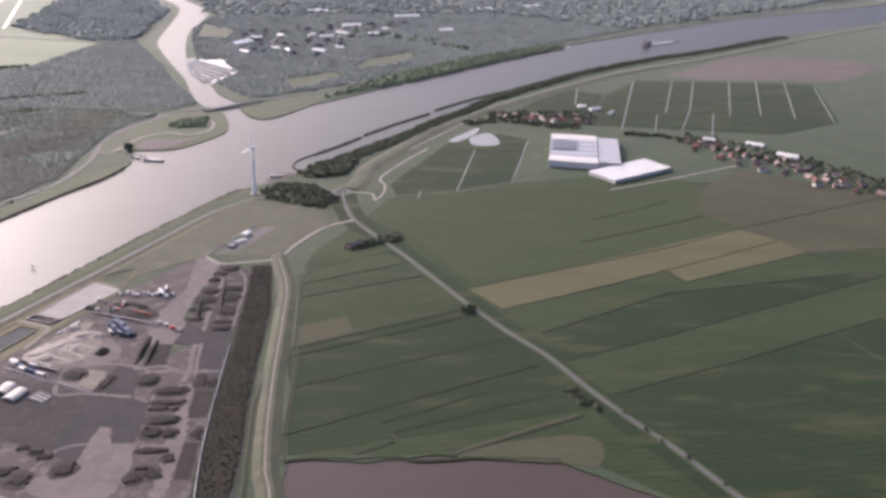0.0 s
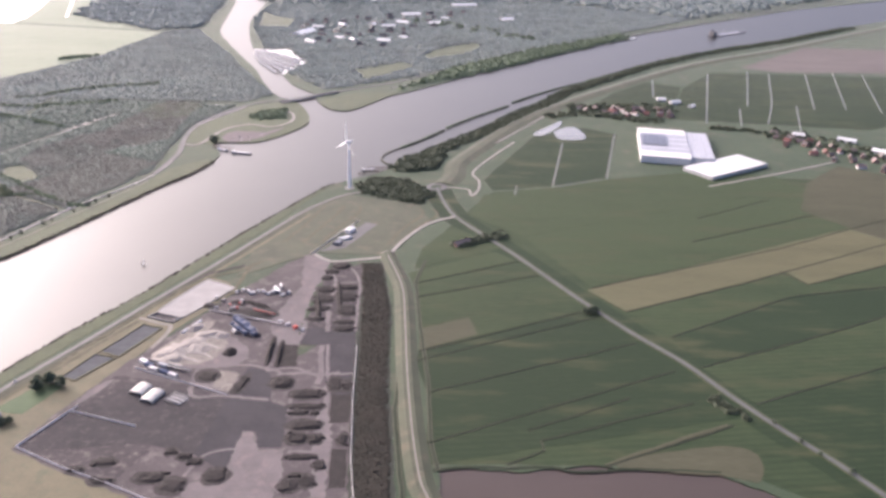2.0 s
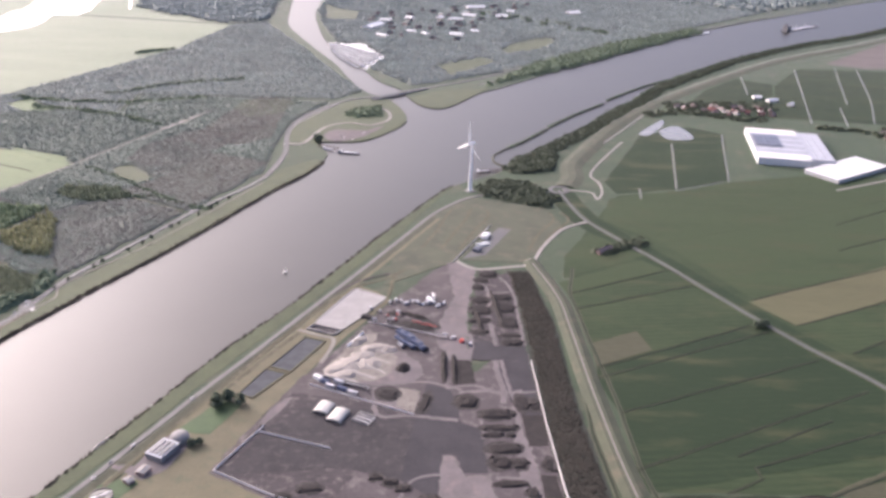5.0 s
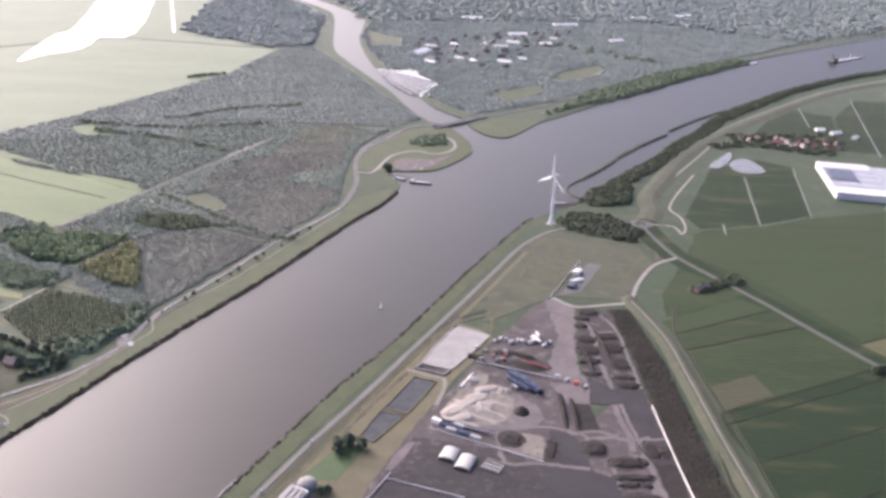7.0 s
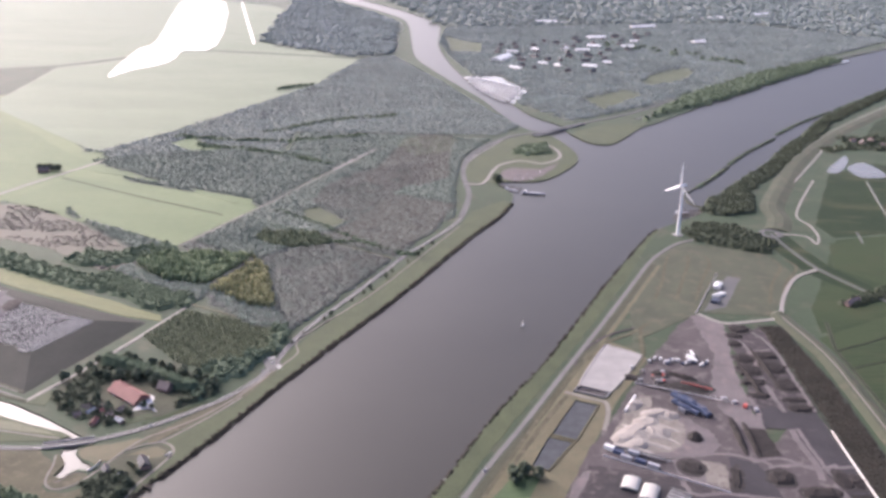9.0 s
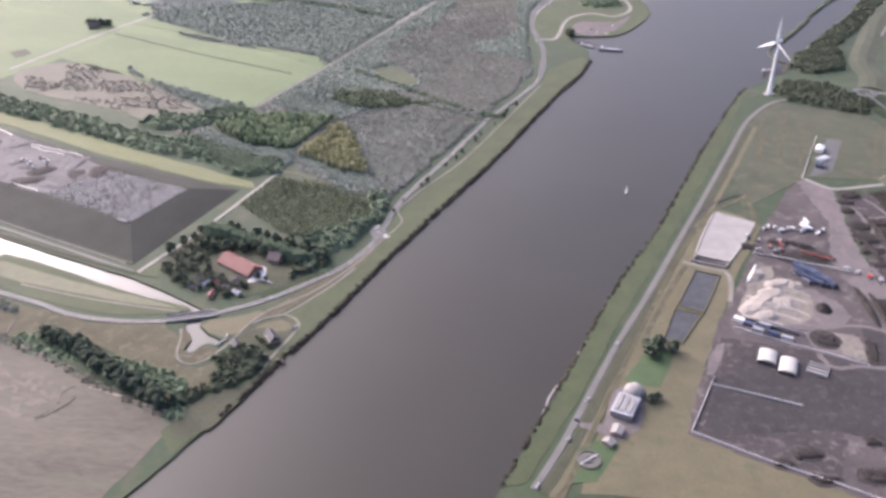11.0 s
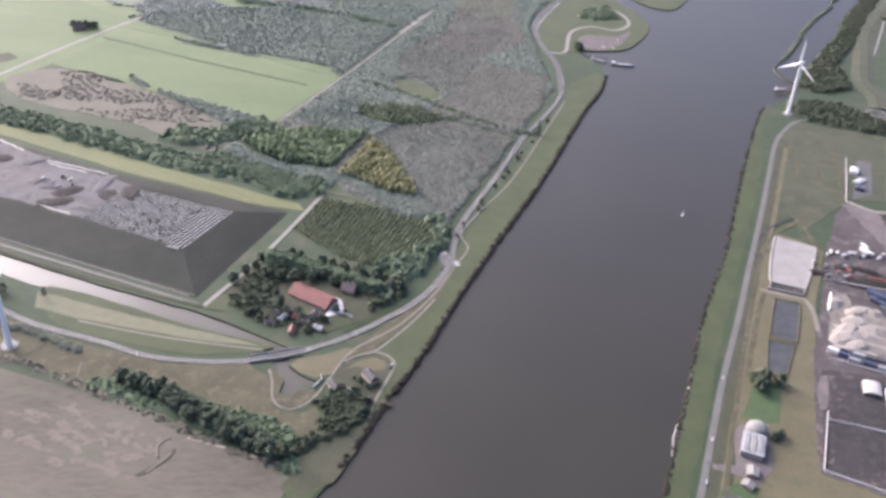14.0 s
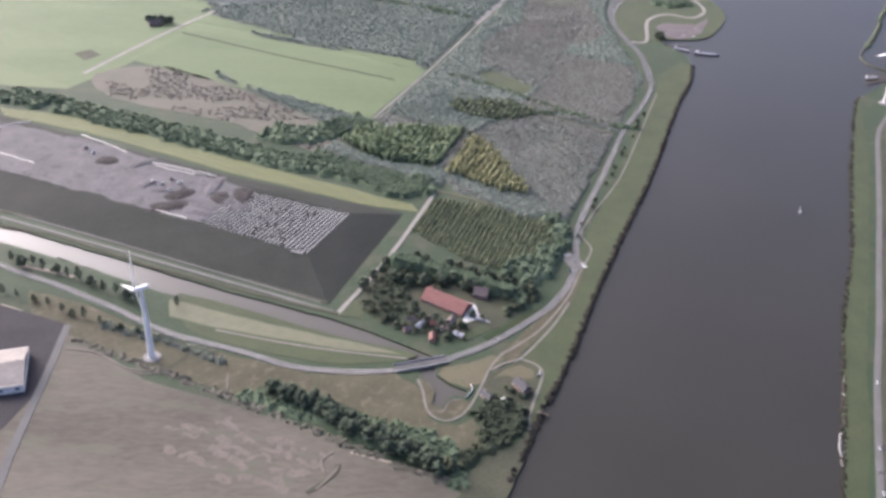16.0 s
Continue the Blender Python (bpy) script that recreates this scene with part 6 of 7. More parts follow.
part("parapet", cube((l + 0.5, w + 0.5, 0.35), (0, 0, 3.9)), M_ROOFGREY, t)
for q, lab in (([(-355, 446), (-353, 452), (-348, 450), (-350, 444)], "small service hut with a pale grey roof"), ([(-360, 439), (-358, 442), (-353, 439), (-355, 437)], "small pale pump hut")):
    mid, l, w, a = quad_frame(q)
    house((mid.x, mid.y, 0.2), max(l, 4), max(w, 3), 2.0, a, M_CONCRETE, M_BRICK, lab, "service huts", "hut", "hut", 0.15)
x, y = -367, 427
t = thing("clarifier", "round concrete clarifier tank with dark water", "tank", (x, y, 0))
bm = bmesh.new()
for r1 in (6.0, 2.2):
    n = 28
    v = [[bm.verts.new((r * math.cos(2 * math.pi * i / n), r * math.sin(2 * math.pi * i / n), z)) for i in range(n)] for r, z in ((r1, -0.2), (r1, 1.0), (r1 - 0.5, 1.0), (r1 - 0.5, -0.2))]
    for p, q in zip(v, v[1:]):
        for i in range(n):
            bm.faces.new((p[i], p[(i + 1) % n], q[(i + 1) % n], q[i]))
part("tank_wall", bm, M_LITEYARD, t)
part("tank_water", rod(bmesh.new(), (0, 0, -0.1), (0, 0, 0.6), 5.6, 5.6, 28), M_POND, t)
part("walkway", cube((11.6, 0.7, 0.25), (0, 0, 1.1), 40), M_STEEL, t)

# ---- bridges, jetties and boats ----
def bridge(a, b, w, z, label, piers):
    t = thing("bridge", label, "bridge", (0, 0, 0), kind="structure")
    a, b = Vector(a), Vector(b)
    mid, d = (a + b) / 2, b - a
    turn = math.degrees(math.atan2(d.y, d.x))
    n = Vector((-d.y, d.x)).normalized()
    part("deck", cube((d.length, w, 0.9), (mid.x, mid.y, z), turn), M_ASPHALT, t)
    for s in (-1, 1):
        p = mid + n * (s * (w / 2 - 0.15))
        part("railing", cube((d.length, 0.2, 0.8), (p.x, p.y, z + 0.8), turn), M_STEEL, t)
    for k in range(piers):
        p = a.lerp(b, (k + 0.5) / piers)
        part("pier", cube((1.2, w * 0.9, z + 3), (p.x, p.y, (z - 3) / 2), turn), M_CONCRETE, t)


bridge((-300, 1262), (-230, 1338), 8, 0.6, "grey road bridge over the side channel", 5)
bridge((-609, 523), (-581, 532), 6.4, 0.05, "road bridge over the canal mouth", 2)


def barge(at, turn, l, w, label, mat, cabin=True):
    t = thing("barge", label, "boat", at, turn, "moored barges")
    bm, rings = bmesh.new(), []
    for u, k, rise in ((-0.5, 0.75, 0.2), (-0.42, 1, 0), (0.35, 1, 0), (0.45, 0.7, 0.3), (0.5, 0.12, 0.6)):
        rings.append([bm.verts.new((u * l, k * w / 2 * s, z + (rise if z > 0 else 0))) for s, z in ((-1, 1.2), (-0.85, -0.6), (0.85, -0.6), (1, 1.2))])
    for p, q in zip(rings, rings[1:]):
        for i in range(4):
            bm.faces.new((p[i], p[(i + 1) % 4], q[(i + 1) % 4], q[i]))
    bm.faces.new(rings[0])
    bm.faces.new(rings[-1])
    part("hull", bm, mat, t)
    part("hatch", cube((l * 0.55, w * 0.7, 0.7), (l * 0.05, 0, 1.4), 0, 0.1), M_STEEL, t)
    if cabin:
        part("wheelhouse", cube((l * 0.1, w * 0.6, 2.2), (-l * 0.38, 0, 2.2), 0, 0.1), M_WHITE, t)
        part("mast", rod(bmesh.new(), (l * 0.4, 0, 1.2), (l * 0.4, 0, 4), 0.1, 0.05, 6), M_STEEL, t)
    return t


def jetty(a, b, w, label):
    t = thing("jetty", label, "jetty", (0, 0, 0), group="jetties")
    a, b = Vector(a), Vector(b)
    mid, d = (a + b) / 2, b - a
    part("deck", cube((d.length, w, 0.3), (mid.x, mid.y, 0.5), math.degrees(math.atan2(d.y, d.x))), M_BARK, t)
    for k in range(6):
        for s in (-1, 1):
            p = a.lerp(b, (k + 0.5) / 6) + Vector((-d.y, d.x)).normalized() * (s * w / 2)
            part("post", rod(bmesh.new(), (p.x, p.y, -2.5), (p.x, p.y, 1.2), 0.2, 0.2, 6), M_BARK, t)


jetty((-536, 492), (-530, 489), 1.4, "short dark landing stage below the waterside house")
jetty((-344, 1046), (-322, 1034), 1.6, "dark wooden jetty with piles")
jetty((-345, 1052), (-318, 1041), 1.2, "dark wooden jetty with piles")
barge((-306, 1026, -0.9), -8, 25, 5, "dark moored river barge", M_PANELS)
barge((-330, 1036, -0.9), -25, 16, 4, "small moored work barge", M_STEEL)
for a, b in (((-166, 962), (-138, 975)), ((-160, 972), (-132, 984)), ((-158, 985), (-128, 988))):
    jetty(a, b, 1.4, "dark wooden harbour jetty with piles")
barge((-155, 978, -0.9), 20, 17, 3.6, "small dark barge in the harbour", M_PANELS)
a, b = Vector((468, 1920)), Vector((576, 2009))
d = b - a
ship = barge((*((a + b) / 2), -0.9), math.degrees(math.atan2(d.y, d.x)), 128, 17, "long grey cargo ship sailing on the river", M_HULL, False)
ship["label"], ship["group"] = "long grey cargo ship with an aft bridge", "ships"
part("superstructure", cube((12, 12, 10), (-52, 0, 5.5), 0, 0.5), M_CONCRETE, ship, "tall pale ship's bridge")
part("funnel", cube((4, 4, 4), (-56, 0, 12)), M_HULL, ship)
for x in (-10, 22):
    c = part("deck_crane", rod(bmesh.new(), (x, 5, 1), (x, 5, 10), 0.9, 0.6, 8), M_STEEL, ship)
part("foremast", rod(bmesh.new(), (56, 0, 1), (56, 0, 10), 0.4, 0.2, 6), M_STEEL, ship)
x, y = -321, 710
t = thing("sailing_boat", "small white sailing boat with raised sails", "boat", (x, y, -0.9), 60)
t.matrix_world = pose(x, y, -0.9, 0, 0, 60) @ Matrix.Scale(0.6, 4)
bm, rings = bmesh.new(), []
for u, k in ((-0.5, 0.7), (-0.2, 1), (0.2, 0.85), (0.5, 0.05)):
    rings.append([bm.verts.new((u * 7, k * s, z)) for s, z in ((-1.1, 0.6), (-0.7, -0.3), (0.7, -0.3), (1.1, 0.6))])
for p, q in zip(rings, rings[1:]):
    for i in range(4):
        bm.faces.new((p[i], p[(i + 1) % 4], q[(i + 1) % 4], q[i]))
bm.faces.new(rings[0])
bm.faces.new(rings[-1])
part("hull", bm, M_WHITE, t)
part("mast", rod(bmesh.new(), (0.5, 0, 0.4), (0.5, 0, 9), 0.08, 0.04, 6), M_STEEL, t)
for pts in (((0.4, 0.05, 1.2), (-3.0, 0.5, 1.3), (0.4, 0.05, 8.8), (-1.2, 0.55, 4.5)), ((0.7, 0, 1.0), (3.3, 0.1, 0.8), (0.65, 0, 8.0), (1.8, 0.3, 4.0))):
    bm = bmesh.new()
    v = [bm.verts.new(p) for p in pts]
    bm.faces.new((v[0], v[1], v[3], v[2]))
    r = bmesh.ops.solidify(bm, geom=list(bm.faces), thickness=0.04)
    part("sail", bm, M_WHITE, t)

# marina in the channel: rows of white boats on pontoons
def motor_boat(at, turn):
    t = thing("motor_boat", "white motor boat moored in the marina", "boat", at, turn, "marina boats")
    part("hull", cube((7, 2.4, 1.1), (0, 0, 0.3), 0, 0.3), M_WHITE, t)
    part("cabin", cube((3, 1.8, 0.9), (-0.4, 0, 1.2), 0, 0.2), M_PLASTER, t)
    return t


sheet("water_marina", [(-414, 1645), (-356, 1661), (-304, 1548), (-327, 1446), (-349, 1470), (-392, 1573)], 0.28, M_POND, "still marina basin beside the channel", "water")
proto = None
for line in ([(-406, 1636), (-313, 1547)], [(-401, 1608), (-318, 1522)], [(-394, 1586), (-322, 1501)], [(-387, 1565), (-329, 1480)], [(-377, 1540), (-336, 1460)]):
    a, b = Vector(line[0]), Vector(line[1])
    jetty(a, b, 2.2, "long floating pontoon of the marina")
    d = (b - a).normalized()
    n = Vector((-d.y, d.x))
    count = int((b - a).length / 9)
    for k in range(count):
        for s in (-5.5, 5.5):
            p = a.lerp(b, (k + 0.5) / count) + n * s
            turn = math.degrees(math.atan2(n.y, n.x))
            proto = motor_boat((p.x, p.y, 0.3), turn) if proto is None else (copy_thing(proto, pose(p.x, p.y, 0.3, 0, 0, turn)) and proto)

# town beyond the channel
rng = random.Random(21)
for k, (x, y) in enumerate(scatter([(-373, 1973), (-12, 2167), (-187, 1701), (-337, 1683)], 42, 9)):
    if k % 4 == 0:
        house((x, y, 0), rng.uniform(14, 30), rng.uniform(9, 14), 4, rng.uniform(0, 180), M_WHITE, M_PLASTER, "far industrial shed with a white roof", "far town", "shed", "shed", 0.2)
    else:
        house((x, y, 0), rng.uniform(9, 15), rng.uniform(7, 9), 3.4, rng.uniform(0, 180), M_SLATE, None, "far town house with a pitched roof", "far town")
house((-350, 1815, 0), 60, 22, 4, 68, M_WHITE, M_PLASTER, "long far shed with a bright white roof", "far town", "shed", "shed", 0.2)
for x, y, l, a2 in ((-150, 2080, 40, 15), (-30, 2250, 60, 20), (60, 2050, 30, 30), (-250, 2300, 50, 10), (300, 2500, 60, 35), (170, 2420, 40, 20)):
    house((x, y, 0), l, 16, 4, a2, M_WHITE, M_PLASTER, "long far shed with a bright white roof", "far town", "shed", "shed", 0.2)

x, y = -866, 1047
house((x, y, 0), 12, 7, 3, 25, M_DARKTILE, M_BRICK, "lonely farmhouse on the meadow", "farm buildings", "farmhouse", "farmhouse")
# cars on the roads and on a forest parking place
for k, (x, y, a2) in enumerate(((-410, 868, 65), (-553, 550, -30), (-365, 471, 66), (-372, 455, 66), (-345, 521, 66), (-376, 441, 66), (-532, 520, 40), (-430, 832, 62),
                                (-497, 634, 60), (-501, 622, 60), (-392, 408, 66))):
    car((x, y, 0.44), a2, M_WHITE if k % 3 else M_PANELS, "small white car on the road" if k % 3 else "small dark car on the road")
for k, (x, y) in enumerate([(-322, 1089), (-317, 1079), (-312, 1090), (-307, 1076), (-326, 1072), (-297, 1104)]):
    car((x, y, 0.32), 20 + 41 * k, M_WHITE if k % 2 else M_PANELS, "small parked white car" if k % 2 else "small parked dark car")
sheet("pavement", [(-436, 926), (-426, 937), (-413, 925), (-422, 914)], 0.36, M_LITEYARD, "pale gravel parking place in the wood", "pavement")
for k, (x, y) in enumerate([(-430, 930), (-428, 932), (-427, 924), (-424, 924), (-421, 922), (-417, 925)]):
    car((x, y, 0.36), 30 + 13 * k, M_WHITE if k % 2 else M_STEEL, "small parked white car" if k % 2 else "small parked grey car")

# ---- trees, hedges and woods ----
MARINA = [(-414, 1645), (-356, 1661), (-304, 1548), (-327, 1446), (-349, 1470), (-392, 1573)]
ROADS = [(ROAD_W, 7), (ROAD_N, 7), ([(-636, 842), (-589, 953), (-541, 1077), (-500, 1178)], 5), ([(-896, 915), (-859, 1006), (-816, 1098)], 5), ([(-644, 571), (-616, 633), (-584, 724)], 6), ([(-584, 721), (-550, 707), (-501, 682)], 3), ([(-517, 875), (-473, 850), (-438, 831)], 3), ([(-154, 1372), (-37, 1498), (62, 1659), (175, 1772), (305, 1908), (537, 2137), (930, 2498), (1515, 3011)], 8)]
MEADOWS = [[(-863, 950), (-824, 1035), (-591, 953), (-639, 840), (-700, 869), (-769, 902)], [(-865, 960), (-902, 889), (-977, 934), (-1043, 1106), (-829, 1134), (-828, 1069)], [(-1107, 1397), (-1135, 1640), (-944, 1835), (-613, 1785), (-652, 1552), (-785, 1232), (-841, 1131), (-1070, 1328)]]
PLANTATIONS = [[(-658, 796), (-639, 820), (-560, 823), (-582, 758), (-622, 764)], [(-557, 815), (-540, 792), (-515, 718), (-538, 721), (-577, 749)], [(-602, 666), (-587, 712), (-545, 699), (-501, 678), (-509, 655), (-535, 618), (-568, 632)], [(-568, 882), (-518, 888), (-493, 860), (-537, 843), (-571, 863)]]
STRIP = [(-1061, 1312), (-870, 1120), (-800, 1075), (-594, 948), (-600, 975), (-820, 1060), (-1000, 1120)]
PARCELS = [[(-544, 824), (-513, 861), (-434, 840), (-468, 750), (-501, 697), (-517, 726), (-534, 767)], [(-508, 879), (-493, 910), (-456, 1008), (-389, 979), (-404, 903), (-433, 847)], [(-536, 1028), (-505, 1085), (-431, 1138), (-415, 1117), (-456, 1008), (-492, 918), (-539, 972)], [(-627, 854), (-568, 903), (-512, 871), (-550, 824), (-562, 814)], [(-649, 760), (-586, 720), (-618, 710), (-657, 750)], [(-839, 1095), (-714, 1150), (-510, 1177), (-589, 963), (-746, 1019)]]
CLEARINGS = [[(-541, 951), (-513, 971), (-487, 936), (-503, 901), (-542, 926)], [(-765, 1179), (-749, 1210), (-705, 1174), (-669, 1136), (-709, 1130)], [(-495, 1052), (-476, 1182), (-452, 1254), (-410, 1251), (-406, 1159), (-401, 1075), (-428, 1039), (-469, 1023)], [(-475, 1195), (-469, 1236), (-426, 1255), (-401, 1231), (-407, 1178), (-446, 1149)]]
GARDEN, HEATH = [(-633, 586), (-617, 636), (-535, 611), (-523, 593), (-550, 562), (-581, 549), (-619, 563)], [(-886, 916), (-826, 936), (-724, 869), (-662, 813), (-677, 776), (-755, 826), (-856, 863)]
# Dark floor colour puts the tree shade into the garden ground.
field(GARDEN, M_SCRUB, "farm garden floor darkened for shade under the trees", 0.2, 6, 0.8)
FIELDS = MEADOWS + PLANTATIONS + [STRIP, LAKE, GARDEN, HEATH, [(-444, 926), (-427, 945), (-405, 926), (-422, 906)]] + PARCELS + CLEARINGS
NORTH = [(-560, 700), (-500, 672), (-470, 745), (-415, 880), (-389, 940), (-393, 1085), (-392, 1145), (-345, 1262), (-320, 1310), (-360, 1390), (-400, 1480), (-450, 1600), (-500, 1700)]
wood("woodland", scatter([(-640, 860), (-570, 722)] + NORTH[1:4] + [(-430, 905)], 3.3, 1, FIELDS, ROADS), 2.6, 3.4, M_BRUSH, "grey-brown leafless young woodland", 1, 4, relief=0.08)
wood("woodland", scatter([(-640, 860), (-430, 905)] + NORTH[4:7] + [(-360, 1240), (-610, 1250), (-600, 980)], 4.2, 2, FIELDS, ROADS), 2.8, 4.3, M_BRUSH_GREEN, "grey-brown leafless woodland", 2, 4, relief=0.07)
wood("woodland", scatter([(-860, 1140), (-610, 985), (-620, 1250), (-350, 1262)] + NORTH[8:] + [(-560, 1830), (-620, 1780), (-650, 1550), (-780, 1240)], 5, 3, FIELDS, ROADS), 2.6, 5.0, M_BRUSH_HAZE,
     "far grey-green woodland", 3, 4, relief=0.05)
wood("woodland", scatter([(-640, 1800), (-560, 1840), (-600, 2250), (-680, 2400), (-950, 2800), (-850, 1950)], 14, 4), 5.0, 16.0, M_BRUSH_HAZE, "far grey-green woodland", 4, 7, relief=0.12)
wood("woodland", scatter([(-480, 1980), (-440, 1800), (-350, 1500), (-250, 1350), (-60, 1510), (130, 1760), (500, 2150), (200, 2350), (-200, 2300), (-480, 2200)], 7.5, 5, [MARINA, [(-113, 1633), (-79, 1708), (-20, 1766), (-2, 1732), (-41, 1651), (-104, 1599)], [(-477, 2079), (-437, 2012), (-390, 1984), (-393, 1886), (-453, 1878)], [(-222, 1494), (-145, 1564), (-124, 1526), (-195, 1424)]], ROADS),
     3.0, 7.5, M_BRUSH_HAZE, "far grey-green woodland round the town", 5, 5, relief=0.1)
wood("woodland", scatter([(-480, 2200), (200, 2350), (500, 2150), (1400, 2950), (300, 3300), (-900, 3200)], 26, 6, [], ROADS), 6.0, 22.0, M_BRUSH_HAZE, "far dark woodland and hedges", 6, 7, relief=0.12)
CELLS = ((PARCELS[0], 2.7, 2.2, M_BRUSH, "block of grey leafless young trees"), (PARCELS[1], 3.0, 2.0, M_BRUSH_RED, "block of brownish leafless young trees"),
         (PARCELS[2], 3.3, 2.2, M_BRUSH, "block of grey leafless young trees"), (PARCELS[3], 3.4, 4.0, M_BRUSH_GREEN, "block of grey-green young trees"),
         (PARCELS[4], 3.8, 5.0, M_LEAF, "dark block of trees below the poplars"), (PARCELS[5], 4.6, 2.6, M_BRUSH_GREEN, "block of grey-green young trees in rows"),
         (CLEARINGS[2], 4.2, 1.6, M_BRUSH_RED, "low brownish block of young trees"),
         (CLEARINGS[3], 4.2, 1.8, M_BRUSH_OLIVE, "low olive block of young trees"))
for k, (poly, gap, h, mat, lab) in enumerate(CELLS):
    wood("woodland", scatter(poly, gap, 80 + k, FIELDS[:8], ROADS, 0.2, -20), h, gap, mat, lab, 80 + k, 4, relief=0.2)
for k, (poly, gap, h, w, mat, lab) in enumerate((
        (PLANTATIONS[0], 4.6, 7.5, 4.0, M_LEAF_PALE, "plantation of grey-green young poplars"),
        (PLANTATIONS[1], 4.4, 6.5, 3.4, M_LEAF_YELLOW, "triangular plantation of yellowing poplars"),
        (PLANTATIONS[2], 3.3, 2.6, 2.1, M_LEAF_OLIVE, "orchard of small olive-green trees in rows"),
        (PLANTATIONS[3], 4.6, 5.0, 3.8, M_LEAF_OLIVE, "plantation of olive-green young trees"))):
    wood("plantation", scatter(poly, gap, 40 + k, jitter=0.1, turn=-20), h, w, mat, lab, 40 + k, 6, 0.2, "plantation", False)


wood("scrub", scatter([(-140, 722), (-123, 724), (-111, 631), (-107, 531), (-100, 454), (-96, 340), (-108, 340), (-116, 404), (-124, 497), (-129, 590), (-134, 667)], 1.9, 181, jitter=0.5), 1.3, 2.0, M_DARKSCRUB, "dark tangled scrub on the strip behind the yard wall", 181, 3, category="scrub", relief=0.2)


def belt(line, width, gap, h, w, mat, label, seed, per=4, name="hedge"):
    """A belt of shrubs and trees along a plan line."""
    r2, pts = random.Random(seed), []
    for a, b in zip(line, line[1:]):
        a, b = Vector(a), Vector(b)
        n = Vector((-(b - a).y, (b - a).x)).normalized()
        for _ in range(max(1, int((b - a).length * width / gap ** 2))):
            pts.append(tuple(a.lerp(b, r2.random()) + n * r2.uniform(-width / 2, width / 2)))
    return wood(name, pts, h, w, mat, label, seed, per, category="hedge", relief=0.35)


belt([(-951, 866), (-887, 843), (-795, 802), (-701, 760), (-657, 750)] + [(-600, 722), (-590, 735)], 26, 3.8, 4, 4.6, M_LEAF, "dark tree belt behind the landfill", 50)
belt([(-680, 770), (-640, 742), (-590, 728)], 24, 3.8, 4.4, 4.6, M_LEAF, "dark hedge belt below the poplars", 51)
belt([(-640, 838), (-690, 800), (-720, 810)], 26, 4, 5, 5, M_LEAF, "dark wood edge beside the heath", 52)
for k, line in enumerate([[(-728, 1174), (-651, 1157), (-605, 1143), (-543, 1107)], [(-770, 1212), (-676, 1198), (-604, 1207), (-522, 1244)], [(-657, 1242), (-579, 1318), (-496, 1354)], [(-703, 1506), (-688, 1525), (-656, 1546)]]):
    belt(line, 9, 4.5, 5, 5, M_LEAF, "dark tree row dividing the far woodland", 170 + k)
for k, line in enumerate(([(-569, 944), (-517, 907), (-479, 873), (-445, 847), (-417, 839)], [(-570, 899), (-538, 889), (-506, 867), (-456, 860)])):
    belt(line, 5, 3.2, 3.4, 3.6, M_LEAF, "dark tree row between woodland parcels", 140 + k)
belt([(-615, 625), (-597, 619), (-576, 611), (-556, 600), (-541, 593)], 6, 1.5, 11, 3.4, M_LEAF, "tall dark hedge along the orchard", 53, 6)
belt([(-540, 618), (-512, 640), (-500, 660), (-505, 690)], 12, 4.5, 5.5, 5, M_LEAF_TREE, "loose row of trees beside the orchard", 54)
wood("woodland", scatter([(-790, 935), (-724, 872), (-655, 815), (-640, 838), (-700, 872), (-770, 908)], 3.6, 55), 3.4, 3.9, M_BRUSH_GREEN, "grey-green shrubs on the heath edge", 55)
wood("woodland", [p for p in scatter(HEATH, 4.6, 56, jitter=0.5) if noise.noise(Vector((p[0] * 0.03, p[1] * 0.03, 5))) > -0.02], 1.2, 3.0, M_BRUSH_RED, "scattered grey shrubs on the heath", 56, 5, closed=False)
belt([(-786, 542), (-695, 499), (-629, 465), (-581, 441)], 5, 2.2, 0.9, 2.2, M_HEATH, "band of pale dry reeds and brushwood", 57, 3)
belt([(-690, 500), (-640, 484), (-590, 458), (-575, 440)], 9, 2.8, 1.8, 3, M_LEAF, "dark undergrowth below the tree row", 58, 3)
belt(BANK_FAR[3:], 2.4, 1.7, 1.0, 2.0, M_DARKSCRUB, "low dark shrubs at the water's edge", 62, 3)
belt(BANK_NEAR[::2], 2, 1.9, 0.8, 1.7, M_DARKSCRUB, "low reeds at the water's edge", 63, 3)
for line in ([(-122, 1068), (-98, 1105), (-73, 1148)], [(-69, 1160), (-28, 1225), (17, 1285)], [(26, 1307), (81, 1382), (143, 1451)], [(154, 1464), (187, 1504), (221, 1541)]):
    belt(line, 3.0, 2.4, 1.3, 2.4, M_LEAF_TREE, "low dark bushes on the river dam", 64, 3)
wood("woodland", scatter([(-665, 798), (-646, 779), (-617, 761), (-584, 757), (-577, 749), (-584, 726), (-616, 750), (-645, 763), (-672, 781)], 3.2, 156), 2.8, 3.6, M_BRUSH_GREEN, "dark grey-green wood below the poplars", 156, 4, relief=0.12)
wood("woodland", scatter([(-582, 762), (-584, 747), (-528, 689), (-498, 691), (-516, 720), (-536, 722), (-574, 749)], 3.2, 157), 2.6, 3.6, M_BRUSH_GREEN, "grey-green wood below the yellow trees", 157, 4, relief=0.12)
wood("woodland", scatter([(-331, 1184), (-313, 1217), (-287, 1228), (-282, 1184), (-313, 1173)], 5, 64), 5, 5.5, M_LEAF, "dark grove on the spit", 64, 4)
